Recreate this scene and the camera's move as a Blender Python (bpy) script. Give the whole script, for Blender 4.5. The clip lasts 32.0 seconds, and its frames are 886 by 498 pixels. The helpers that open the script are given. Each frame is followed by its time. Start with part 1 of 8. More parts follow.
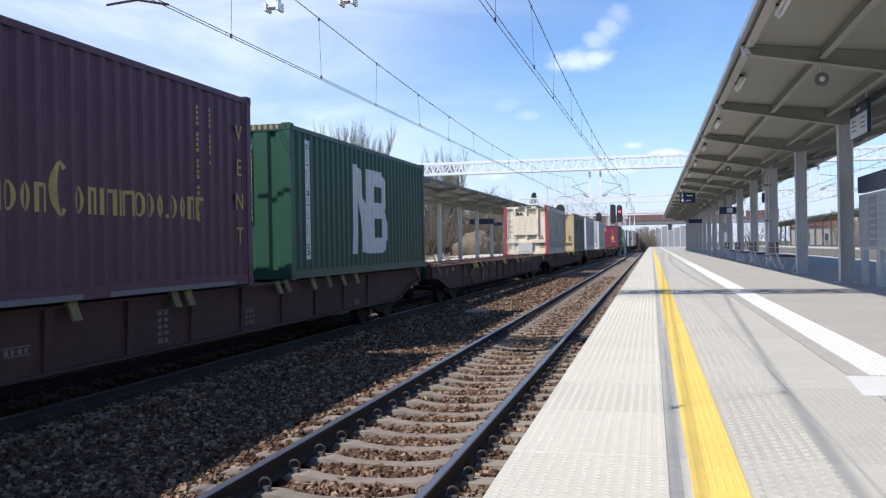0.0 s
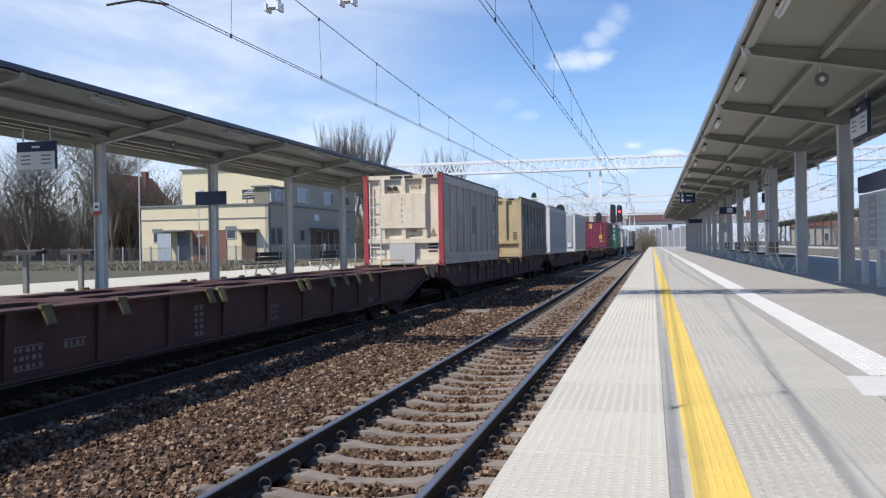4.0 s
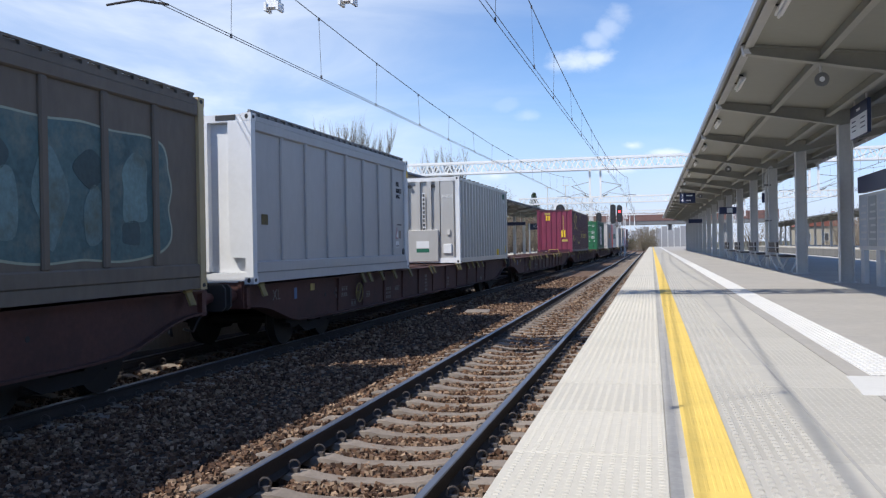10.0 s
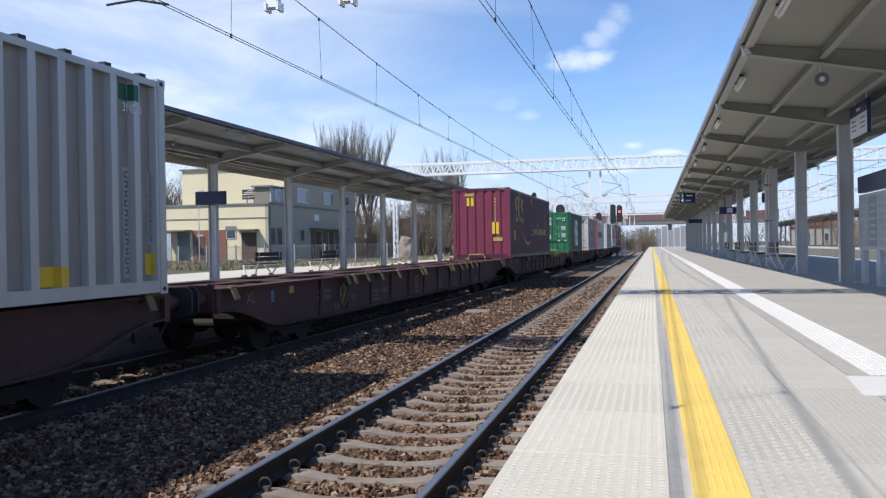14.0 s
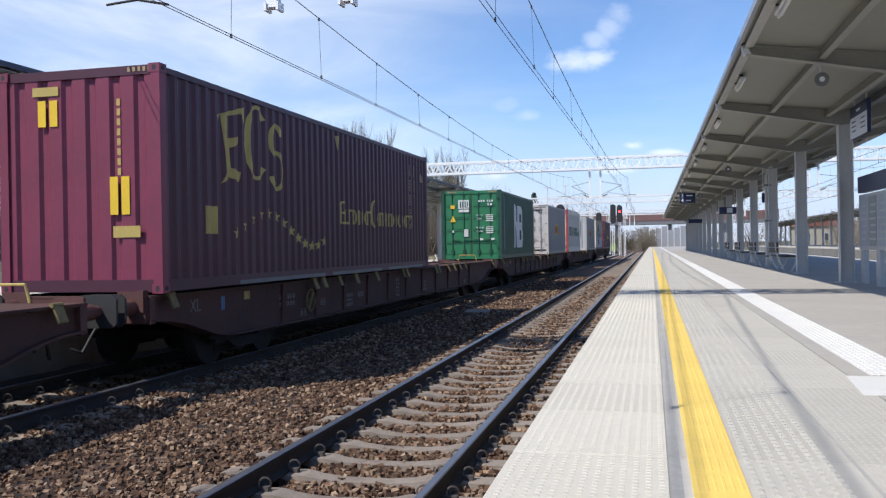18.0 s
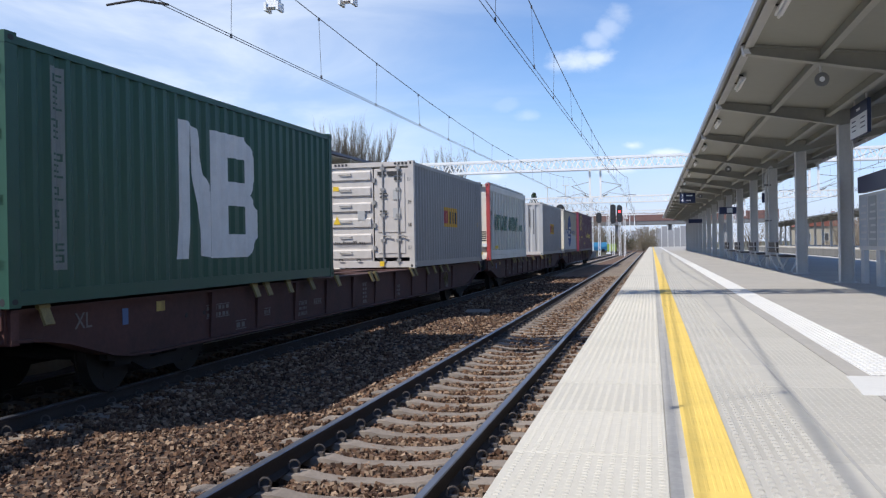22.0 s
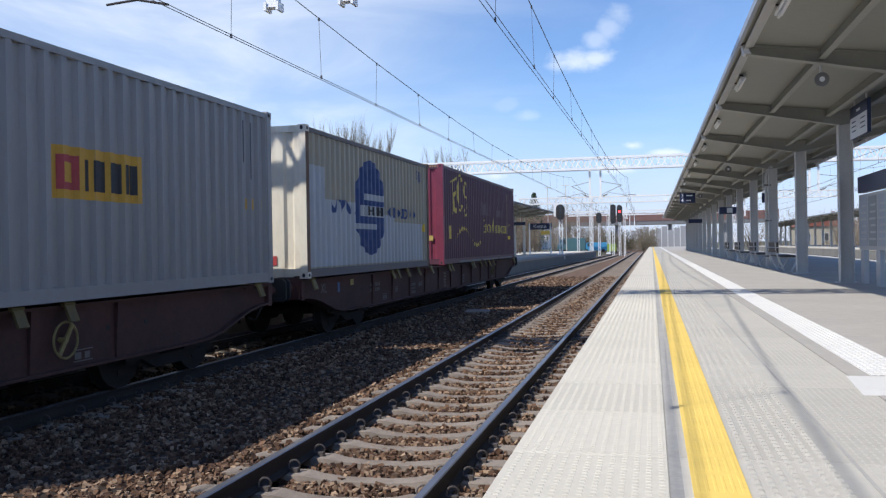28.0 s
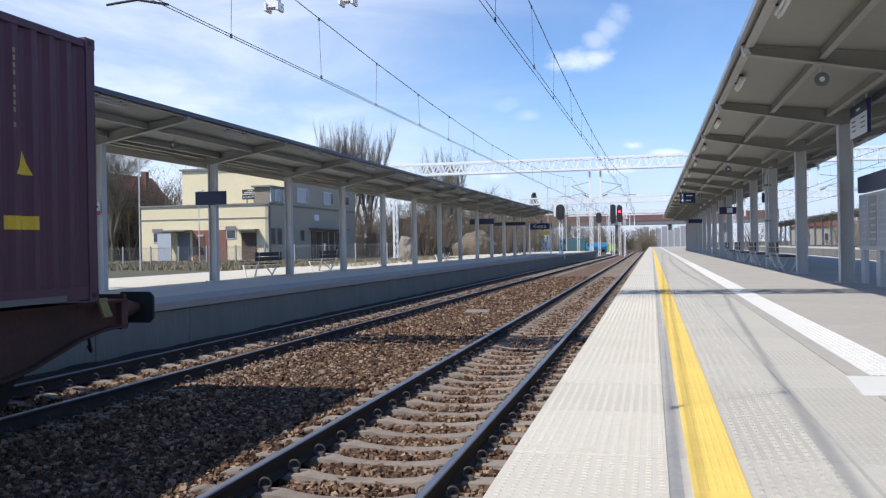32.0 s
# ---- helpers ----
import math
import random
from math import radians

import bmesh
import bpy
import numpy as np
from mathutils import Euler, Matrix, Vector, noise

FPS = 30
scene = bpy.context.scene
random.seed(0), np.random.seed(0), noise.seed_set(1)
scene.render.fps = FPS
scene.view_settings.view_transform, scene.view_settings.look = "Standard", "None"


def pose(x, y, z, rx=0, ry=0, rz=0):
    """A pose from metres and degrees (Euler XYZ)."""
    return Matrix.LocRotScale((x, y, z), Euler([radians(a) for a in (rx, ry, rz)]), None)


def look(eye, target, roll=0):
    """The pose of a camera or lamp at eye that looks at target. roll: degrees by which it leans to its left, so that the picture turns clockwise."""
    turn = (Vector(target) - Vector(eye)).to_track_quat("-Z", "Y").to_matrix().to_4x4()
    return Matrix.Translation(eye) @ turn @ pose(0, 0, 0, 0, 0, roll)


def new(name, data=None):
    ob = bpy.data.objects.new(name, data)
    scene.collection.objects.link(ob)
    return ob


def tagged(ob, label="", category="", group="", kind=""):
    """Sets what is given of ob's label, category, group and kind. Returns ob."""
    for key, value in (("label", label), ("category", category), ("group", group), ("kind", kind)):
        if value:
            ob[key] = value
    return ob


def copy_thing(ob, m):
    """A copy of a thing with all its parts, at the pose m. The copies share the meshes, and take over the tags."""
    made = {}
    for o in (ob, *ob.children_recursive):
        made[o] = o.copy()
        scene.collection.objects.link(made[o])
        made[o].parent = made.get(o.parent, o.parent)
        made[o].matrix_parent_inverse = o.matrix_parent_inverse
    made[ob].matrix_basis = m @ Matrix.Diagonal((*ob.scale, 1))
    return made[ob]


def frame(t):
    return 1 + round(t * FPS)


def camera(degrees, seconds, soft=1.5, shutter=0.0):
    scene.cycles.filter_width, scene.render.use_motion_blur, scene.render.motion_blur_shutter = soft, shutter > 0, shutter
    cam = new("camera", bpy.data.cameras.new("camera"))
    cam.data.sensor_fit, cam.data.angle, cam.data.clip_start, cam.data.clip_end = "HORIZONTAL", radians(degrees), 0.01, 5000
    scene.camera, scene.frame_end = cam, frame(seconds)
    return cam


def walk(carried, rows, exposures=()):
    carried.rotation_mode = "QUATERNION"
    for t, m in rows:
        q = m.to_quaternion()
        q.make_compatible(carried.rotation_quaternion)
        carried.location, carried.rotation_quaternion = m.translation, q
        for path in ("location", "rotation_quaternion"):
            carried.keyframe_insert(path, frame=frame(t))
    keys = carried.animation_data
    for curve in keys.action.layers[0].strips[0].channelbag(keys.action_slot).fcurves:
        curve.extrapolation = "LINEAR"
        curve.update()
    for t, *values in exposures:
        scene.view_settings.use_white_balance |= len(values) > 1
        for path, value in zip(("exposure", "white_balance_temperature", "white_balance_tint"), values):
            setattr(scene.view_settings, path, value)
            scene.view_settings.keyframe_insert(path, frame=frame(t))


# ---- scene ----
# ================= camera =================
CAM_Z = 1.72
cam = camera(53.1, 32.0, soft=1.3)


def gaze(yaw, pitch, roll):
    """A standing camera: yaw to the left of +Y, pitch up, in degrees."""
    a, b = radians(yaw), radians(pitch)
    d = Vector((-math.sin(a) * math.cos(b), math.cos(a) * math.cos(b), math.sin(b)))
    eye = Vector((0, 0, CAM_Z))
    return look(eye, eye + d * 10, roll)


VIEW = gaze(13.25, -0.18, -0.97)
walk(cam, [(0, VIEW), (32, VIEW)],
     exposures=[(0, 0.12, 6500, 10), (2, 0.06, 6500, 10), (4, -0.07, 6480, 10), (6, -0.13, 6450, 10), (7.5, -0.1, 6480, 10), (9, -0.03, 6500, 10), (12, 0.0, 6500, 10), (17, -0.04, 6500, 10), (19, 0.05, 6520, 10), (22, -0.02, 6500, 10), (24, -0.06, 6500, 10), (28, -0.02, 6500, 10), (32, 0.03, 6500, 10)])

# ================= light =================
SUN_DIR = Vector((0.58, 0.57, -1.0)).normalized()
SUN_ELEV = math.asin(-SUN_DIR.z)
SUN_AZ = math.atan2(-SUN_DIR.x, -SUN_DIR.y)
sun = new("sun", bpy.data.lights.new("sun", "SUN"))
sun.data.energy, sun.data.angle, sun.data.color = 5.0, radians(0.53), (1.0, 0.955, 0.885)
sun.rotation_mode = "QUATERNION"
sun.rotation_quaternion = SUN_DIR.to_track_quat("-Z", "Y")
sun.location = (-20, -20, 40)

world = bpy.data.worlds.new("sky")
scene.world = world
world.use_nodes = True
wn, wl = world.node_tree.nodes, world.node_tree.links
wn.clear()
CLOUDS = [((-0.080, 0.977, 0.198), 0.042, 0.019, 0.66),
          ((-0.059, 0.978, 0.201), 0.028, 0.013, 0.62),
          ((-0.055, 0.974, 0.220), 0.018, 0.016, 0.36),
          ((-0.043, 0.972, 0.233), 0.020, 0.018, 0.34),
          ((-0.029, 0.969, 0.247), 0.022, 0.018, 0.30),
          ((-0.020, 0.994, 0.107), 0.020, 0.008, 0.75),
          ((0.020, 0.995, 0.097), 0.030, 0.008, 0.62),
          ((-0.131, 0.981, 0.143), 0.030, 0.012, 0.25),
          ((-0.158, 0.975, 0.156), 0.036, 0.014, 0.18),
          ((-0.171, 0.982, 0.078), 0.028, 0.009, 0.55),
          ((-0.037, 0.996, 0.082), 0.040, 0.008, 0.50),
          ((0.082, 0.994, 0.077), 0.030, 0.010, 0.50)]
w_out = wn.new("ShaderNodeOutputWorld")
w_bg = wn.new("ShaderNodeBackground")
w_bg.inputs["Strength"].default_value = 0.124
sky = wn.new("ShaderNodeTexSky")
sky.sky_type, sky.sun_disc = "NISHITA", False
sky.sun_elevation, sky.sun_rotation = SUN_ELEV, SUN_AZ
sky.air_density, sky.dust_density, sky.ozone_density = 1.0, 0.1, 3.5
tint = wn.new("ShaderNodeMix")
tint.data_type, tint.blend_type = "RGBA", "MULTIPLY"
tint.inputs["Factor"].default_value = 1.0
tint.inputs["B"].default_value = (0.85, 1.05, 1.335, 1)
wl.new(sky.outputs["Color"], tint.inputs["A"])
tc = wn.new("ShaderNodeTexCoord")


def wmath(op, a, b=None, c=None):
    n = wn.new("ShaderNodeMath")
    n.operation = op
    n.use_clamp = False
    for i, q in enumerate((a, b, c)):
        if q is None:
            continue
        if isinstance(q, (int, float)):
            n.inputs[i].default_value = q
        else:
            wl.new(q, n.inputs[i])
    return n.outputs[0]


def wnoise(scale, detail, rough, stretch, shift=(0, 0, 0), warp=0.0):
    mp = wn.new("ShaderNodeMapping")
    mp.inputs["Scale"].default_value, mp.inputs["Location"].default_value = stretch, shift
    wl.new(tc.outputs["Generated"], mp.inputs["Vector"])
    n = wn.new("ShaderNodeTexNoise")
    n.inputs["Scale"].default_value, n.inputs["Detail"].default_value = scale, detail
    n.inputs["Roughness"].default_value, n.inputs["Distortion"].default_value = rough, warp
    wl.new(mp.outputs["Vector"], n.inputs["Vector"])
    return n.outputs["Fac"]


def wclamp(v, lo, hi, to=1.0):
    n = wn.new("ShaderNodeMapRange")
    n.interpolation_type = "SMOOTHSTEP"
    n.inputs["From Min"].default_value, n.inputs["From Max"].default_value = lo, hi
    n.inputs["To Max"].default_value = to
    wl.new(v, n.inputs["Value"])
    return n.outputs["Result"]


def wdot(d):
    n = wn.new("ShaderNodeVectorMath")
    n.operation = "DOT_PRODUCT"
    n.inputs[1].default_value = Vector(d).normalized()
    wl.new(tc.outputs["Generated"], n.inputs[0])
    return n.outputs["Value"]


# a thin high veil, thicker to the west, in long streaks
streak = wnoise(2.2, 8.0, 0.55, (1.4, 0.8, 4.2), (0.3, 0.0, 0.2), 0.6)
west = wclamp(wdot((-0.68, 0.72, 0.14)), 0.78, 1.0)
veil = wmath("MULTIPLY", wclamp(streak, 0.36, 0.78), wmath("MULTIPLY_ADD", west, 0.56, 0.13))
cloud = wmath("MULTIPLY_ADD", west, 0.26, veil)
# small heaped clouds, low in the north
fluff = wnoise(16.0, 7.0, 0.6, (1, 1, 1.5))


def heaped(direction, wide, tall, dense):
    """One small cloud: an uneven flat-bottomed patch about a direction."""
    d = Vector(direction).normalized()
    mp = wn.new("ShaderNodeMapping")
    mp.vector_type = "POINT"
    mp.inputs["Location"].default_value = (-d.x / wide, -d.y / wide, -d.z / tall)
    mp.inputs["Scale"].default_value = (1 / wide, 1 / wide, 1 / tall)
    wl.new(tc.outputs["Generated"], mp.inputs["Vector"])
    ln = wn.new("ShaderNodeVectorMath")
    ln.operation = "LENGTH"
    wl.new(mp.outputs["Vector"], ln.inputs[0])
    v = wmath("ADD", wmath("SUBTRACT", 1.0, ln.outputs["Value"]), wmath("MULTIPLY_ADD", fluff, 2.2, -1.1))
    return wclamp(v, 0.0, 0.95, dense)


for direction, wide, tall, dense in CLOUDS:
    cloud = wmath("MAXIMUM", cloud, heaped(direction, wide, tall, dense))
# lilac-grey distance haze, under the clouds, and a pale band at the horizon
low = wnoise(3.0, 5.0, 0.55, (1, 1, 3), (0.7, 0.2, 0.0), 0.4)
sep = wn.new("ShaderNodeSeparateXYZ")
wl.new(tc.outputs["Generated"], sep.inputs[0])
haze = wmath("MULTIPLY", wclamp(wmath("SUBTRACT", 1.0, sep.outputs["Z"]), 0.70, 1.0, 0.10), wmath("MULTIPLY_ADD", low, 0.9, 0.4))
cloud = wmath("MINIMUM", wmath("ADD", cloud, haze), 1.0)
far_air = wn.new("ShaderNodeMix")
far_air.data_type = "RGBA"
far_air.inputs["B"].default_value = (4.9, 5.6, 7.7, 1)
wl.new(wclamp(wmath("SUBTRACT", 1.0, sep.outputs["Z"]), 0.84, 1.0, 0.8), far_air.inputs["Factor"])
wl.new(tint.outputs["Result"], far_air.inputs["A"])
mx = wn.new("ShaderNodeMix")
mx.data_type = "RGBA"
mx.inputs["B"].default_value = (8.6, 9.2, 10.0, 1)
wl.new(cloud, mx.inputs["Factor"])
wl.new(far_air.outputs["Result"], mx.inputs["A"])
wl.new(mx.outputs["Result"], w_bg.inputs["Color"])
wl.new(w_bg.outputs["Background"], w_out.inputs["Surface"])


# ================= materials =================
def mat(name, color, rough=0.6, metal=0.0, var=0.12, scale=6.0, bump=0.0, bump_scale=60.0, stain=0.0, stain_color=(0.05, 0.04, 0.03),
        stain_scale=1.5, stretch=(1, 1, 1), rnd=0.0, emit=0.0):
    """Principled paint: colour with two scales of variation, stains, grain bump and a shift from object to object."""
    m = bpy.data.materials.new(name)
    m.use_nodes = True
    N, L = m.node_tree.nodes, m.node_tree.links
    b = N["Principled BSDF"]
    b.inputs["Roughness"].default_value, b.inputs["Metallic"].default_value = rough, metal
    if emit:
        b.inputs["Base Color"].default_value = (*color, 1)
        b.inputs["Emission Color"].default_value = (*color, 1)
        b.inputs["Emission Strength"].default_value = emit
        return m
    co = N.new("ShaderNodeTexCoord")
    mg = N.new("ShaderNodeMapping")
    mg.inputs["Scale"].default_value = stretch
    L.new(co.outputs["Object"], mg.inputs["Vector"])

    def noise_of(s, detail=6.0, rough_=0.6):
        n = N.new("ShaderNodeTexNoise")
        n.inputs["Scale"].default_value, n.inputs["Detail"].default_value, n.inputs["Roughness"].default_value = s, detail, rough_
        L.new(mg.outputs["Vector"], n.inputs["Vector"])
        return n

    fine, wide = noise_of(scale * 6), noise_of(scale * 0.35, 4.0)
    add = N.new("ShaderNodeMath")
    add.operation = "ADD"
    L.new(fine.outputs["Fac"], add.inputs[0])
    L.new(wide.outputs["Fac"], add.inputs[1])
    ramp = N.new("ShaderNodeMapRange")
    ramp.inputs["From Min"].default_value, ramp.inputs["From Max"].default_value = 0.6, 1.4
    ramp.inputs["To Min"].default_value, ramp.inputs["To Max"].default_value = 1 - var, 1 + var
    L.new(add.outputs[0], ramp.inputs["Value"])
    last = ramp.outputs["Result"]
    if rnd:
        oi = N.new("ShaderNodeObjectInfo")
        rr = N.new("ShaderNodeMapRange")
        rr.inputs["To Min"].default_value, rr.inputs["To Max"].default_value = 1 - rnd, 1 + rnd
        L.new(oi.outputs["Random"], rr.inputs["Value"])
        mu = N.new("ShaderNodeMath")
        mu.operation = "MULTIPLY"
        L.new(last, mu.inputs[0])
        L.new(rr.outputs["Result"], mu.inputs[1])
        last = mu.outputs[0]
    sc = N.new("ShaderNodeVectorMath")
    sc.operation = "SCALE"
    sc.inputs[0].default_value = color
    L.new(last, sc.inputs["Scale"])
    col = sc.outputs["Vector"]
    if stain:
        st = noise_of(stain_scale, 8.0, 0.65)
        sr = N.new("ShaderNodeMapRange")
        sr.inputs["From Min"].default_value, sr.inputs["From Max"].default_value = 0.48, 0.72
        sr.inputs["To Max"].default_value = stain
        L.new(st.outputs["Fac"], sr.inputs["Value"])
        mi = N.new("ShaderNodeMix")
        mi.data_type = "RGBA"
        mi.inputs["B"].default_value = (*stain_color, 1)
        L.new(sr.outputs["Result"], mi.inputs["Factor"])
        L.new(col, mi.inputs["A"])
        col = mi.outputs["Result"]
    L.new(col, b.inputs["Base Color"])
    if bump:
        bn = noise_of(bump_scale, 4.0)
        bp = N.new("ShaderNodeBump")
        bp.inputs["Strength"].default_value, bp.inputs["Distance"].default_value = bump, 0.01
        L.new(bn.outputs["Fac"], bp.inputs["Height"])
        L.new(bp.outputs["Normal"], b.inputs["Normal"])
    return m


def island_mat(name, colors, rough=0.9, bump=0.3):
    """A mixed heap of stones: each loose piece picks its own colour."""
    m = bpy.data.materials.new(name)
    m.use_nodes = True
    N, L = m.node_tree.nodes, m.node_tree.links
    b = N["Principled BSDF"]
    b.inputs["Roughness"].default_value = rough
    g = N.new("ShaderNodeNewGeometry")
    r = N.new("ShaderNodeValToRGB")
    el = r.color_ramp.elements
    el[0].color, el[1].color = (*colors[0], 1), (*colors[-1], 1)
    for i, c in enumerate(colors[1:-1], 1):
        e = el.new(i / (len(colors) - 1))
        e.color = (*c, 1)
    L.new(g.outputs["Random Per Island"], r.inputs["Fac"])
    L.new(r.outputs["Color"], b.inputs["Base Color"])
    return m


def glass(name, color=(0.75, 0.85, 0.88), rough=0.05, alpha=0.35):
    m = bpy.data.materials.new(name)
    m.use_nodes = True
    b = m.node_tree.nodes["Principled BSDF"]
    b.inputs["Base Color"].default_value = (*color, 1)
    b.inputs["Roughness"].default_value = rough
    b.inputs["Transmission Weight"].default_value = 1 - alpha
    b.inputs["IOR"].default_value = 1.2
    return m


M = dict(
    dark_grey=mat("loudspeaker_grey", (0.17, 0.17, 0.165), 0.6, var=0.1),
    # near-black bed: the shade in the gaps between loose stones, as colour
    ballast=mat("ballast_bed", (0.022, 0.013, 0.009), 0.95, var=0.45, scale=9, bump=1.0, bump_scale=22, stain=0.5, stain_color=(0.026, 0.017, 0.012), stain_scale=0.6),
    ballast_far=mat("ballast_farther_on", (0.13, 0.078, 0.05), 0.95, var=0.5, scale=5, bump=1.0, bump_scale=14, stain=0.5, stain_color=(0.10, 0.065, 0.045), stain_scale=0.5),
    stone=island_mat("ballast_stone", [(0.034, 0.017, 0.010), (0.09, 0.045, 0.025), (0.17, 0.095, 0.054), (0.05, 0.026, 0.016), (0.36, 0.25, 0.165), (0.115, 0.061, 0.036)]),
    sleeper=mat("sleeper_concrete", (0.245, 0.205, 0.17), 0.9, var=0.2, scale=5, bump=0.4, bump_scale=70, stain=0.6, stain_color=(0.11, 0.08, 0.06), stain_scale=2.0, rnd=0.12),
    rail_head=mat("rail_head_steel", (0.26, 0.26, 0.28), 0.38, 0.8, var=0.15, scale=12, stretch=(6, 0.3, 6)),
    rail=mat("rail_web_rust", (0.032, 0.026, 0.024), 0.85, 0.0, var=0.3, scale=8, bump=0.3),
    clip=mat("rail_clip_steel", (0.11, 0.095, 0.088), 0.6, 0.3, var=0.3, scale=30),
    ground=mat("ground_grass", (0.085, 0.08, 0.045), 0.95, var=0.35, scale=1.2, bump=0.6, bump_scale=9, stain=0.7, stain_color=(0.13, 0.115, 0.08), stain_scale=0.3),
    edge_slab=mat("platform_edge_slab", (0.55, 0.515, 0.44), 0.85, var=0.10, scale=2.5, bump=0.25, bump_scale=90, stain=0.3, stain_color=(0.42, 0.39, 0.33), stain_scale=1.2, rnd=0.06),
    slab=mat("platform_slab", (0.45, 0.425, 0.375), 0.85, var=0.10, scale=2.0, bump=0.25, bump_scale=90, stain=0.3, stain_color=(0.34, 0.33, 0.32), stain_scale=0.8, rnd=0.05),
    asphalt=mat("platform_paving", (0.385, 0.36, 0.325), 0.9, var=0.12, scale=1.5, bump=0.3, bump_scale=80, stain=0.35, stain_color=(0.28, 0.27, 0.26), stain_scale=0.5),
    joint=mat("joint_dark", (0.36, 0.345, 0.32), 0.95, var=0.2),
    yellow=mat("yellow_line", (0.78, 0.55, 0.13), 0.75, var=0.10, scale=4, bump=0.2, stain=0.25, stain_color=(0.6, 0.42, 0.1), stain_scale=3.0),
    white=mat("white_line", (0.62, 0.61, 0.585), 0.8, var=0.07, scale=4, stain=0.2, stain_color=(0.6, 0.6, 0.58)),
    concrete=mat("wall_concrete", (0.235, 0.23, 0.21), 0.9, var=0.18, scale=1.5, bump=0.3, stain=0.6, stain_color=(0.13, 0.125, 0.115), stain_scale=1.1, stretch=(1, 1, 0.3)),
    steel=mat("galvanised_steel", (0.56, 0.545, 0.52), 0.55, 0.0, var=0.10, scale=3),
    steel_white=mat("white_painted_steel", (0.72, 0.72, 0.72), 0.5, 0.0, var=0.06, scale=3, stain=0.15, stain_color=(0.5, 0.48, 0.45)),
    roof=mat("roof_sheet", (0.285, 0.285, 0.243), 0.6, 0.0, var=0.05, scale=1.2),
    gutter=mat("roof_trim", (0.30, 0.33, 0.38), 0.45, 0.3, var=0.08),
    gantry=mat("gantry_white_paint", (0.82, 0.83, 0.83), 0.55, 0.1, var=0.06),
    wire=mat("copper_wire_dull", (0.09, 0.08, 0.08), 0.6, 0.4, var=0.1),
    insul=mat("porcelain_insulator", (0.07, 0.06, 0.055), 0.3, 0.0, var=0.15),
    dark=mat("black_rubber", (0.025, 0.025, 0.027), 0.7, var=0.2),
    navy=mat("navy_sign", (0.015, 0.025, 0.075), 0.45, var=0.06),
    sign_white=mat("sign_white", (0.75, 0.76, 0.77), 0.5, var=0.04),
    wagon=mat("wagon_brown_paint", (0.074, 0.031, 0.026), 0.8, var=0.3, scale=2.5, bump=0.15, stain=0.6, stain_color=(0.034, 0.02, 0.017), stain_scale=1.1),
    wagon_red=mat("buffer_plate_red", (0.095, 0.036, 0.03), 0.7, var=0.25, scale=4, stain=0.5, stain_color=(0.09, 0.05, 0.045), stain_scale=3.0),
    # near-black wheels: the deep shade below the wagon is in the colour
    wheel=mat("wheel_steel_shaded", (0.018, 0.015, 0.013), 0.8, 0.1, var=0.3, scale=6),
    yellow_steel=mat("yellow_painted_steel", (0.46, 0.35, 0.10), 0.6, var=0.25, scale=8, stain=0.7, stain_color=(0.2, 0.13, 0.06), stain_scale=5.0),
    latch=mat("latch_grey", (0.20, 0.155, 0.06), 0.75, 0.0, var=0.35, scale=9, stain=0.6, stain_color=(0.09, 0.06, 0.04), stain_scale=6.0, rnd=0.4),
    edge_dark=mat("roof_edge_dark", (0.055, 0.06, 0.095), 0.5, var=0.1),
    # the same dark underside shade put into bogies and brake gear
    bogie=mat("bogie_shade", (0.016, 0.013, 0.012), 0.9, var=0.3),
    beam=mat("canopy_beam_paint", (0.34, 0.335, 0.295), 0.55, var=0.08, scale=2),
    fascia_pale=mat("eave_flange", (0.50, 0.49, 0.46), 0.5, var=0.08),
)


# ================= mesh helpers =================
def box(bm, x0, x1, y0, y1, z0, z1, mi=0):
    v = [bm.verts.new(p) for p in ((x0, y0, z0), (x1, y0, z0), (x1, y1, z0), (x0, y1, z0), (x0, y0, z1), (x1, y0, z1), (x1, y1, z1), (x0, y1, z1))]
    for q in ((3, 2, 1, 0), (4, 5, 6, 7), (0, 1, 5, 4), (1, 2, 6, 5), (2, 3, 7, 6), (3, 0, 4, 7)):
        bm.faces.new([v[i] for i in q]).material_index = mi
    return v


def prism(bm, poly, axis, a, b, mi=0):
    """Extrude a closed outline along x, y or z from a to b. Outline in the other two axes, in their order."""
    def at(p, c):
        return {"x": (c, p[0], p[1]), "y": (p[0], c, p[1]), "z": (p[0], p[1], c)}[axis]
    u = [bm.verts.new(at(p, a)) for p in poly]
    v = [bm.verts.new(at(p, b)) for p in poly]
    n = len(poly)
    for i in range(n):
        j = (i + 1) % n
        bm.faces.new((u[i], u[j], v[j], v[i])).material_index = mi
    bm.faces.new(u[::-1]).material_index = mi
    bm.faces.new(v).material_index = mi


def tube(bm, p, q, r0, r1=None, n=8, mi=0, caps=True):
    p, q = Vector(p), Vector(q)
    r1 = r0 if r1 is None else r1
    d = q - p
    a = d.orthogonal().normalized()
    b = d.cross(a).normalized()
    ring = []
    for c, r in ((p, r0), (q, r1)):
        ring.append([bm.verts.new(c + (a * math.cos(2 * math.pi * i / n) + b * math.sin(2 * math.pi * i / n)) * r) for i in range(n)])
    for i in range(n):
        j = (i + 1) % n
        bm.faces.new((ring[0][i], ring[0][j], ring[1][j], ring[1][i])).material_index = mi
    if caps:
        bm.faces.new(ring[0][::-1]).material_index = mi
        bm.faces.new(ring[1]).material_index = mi


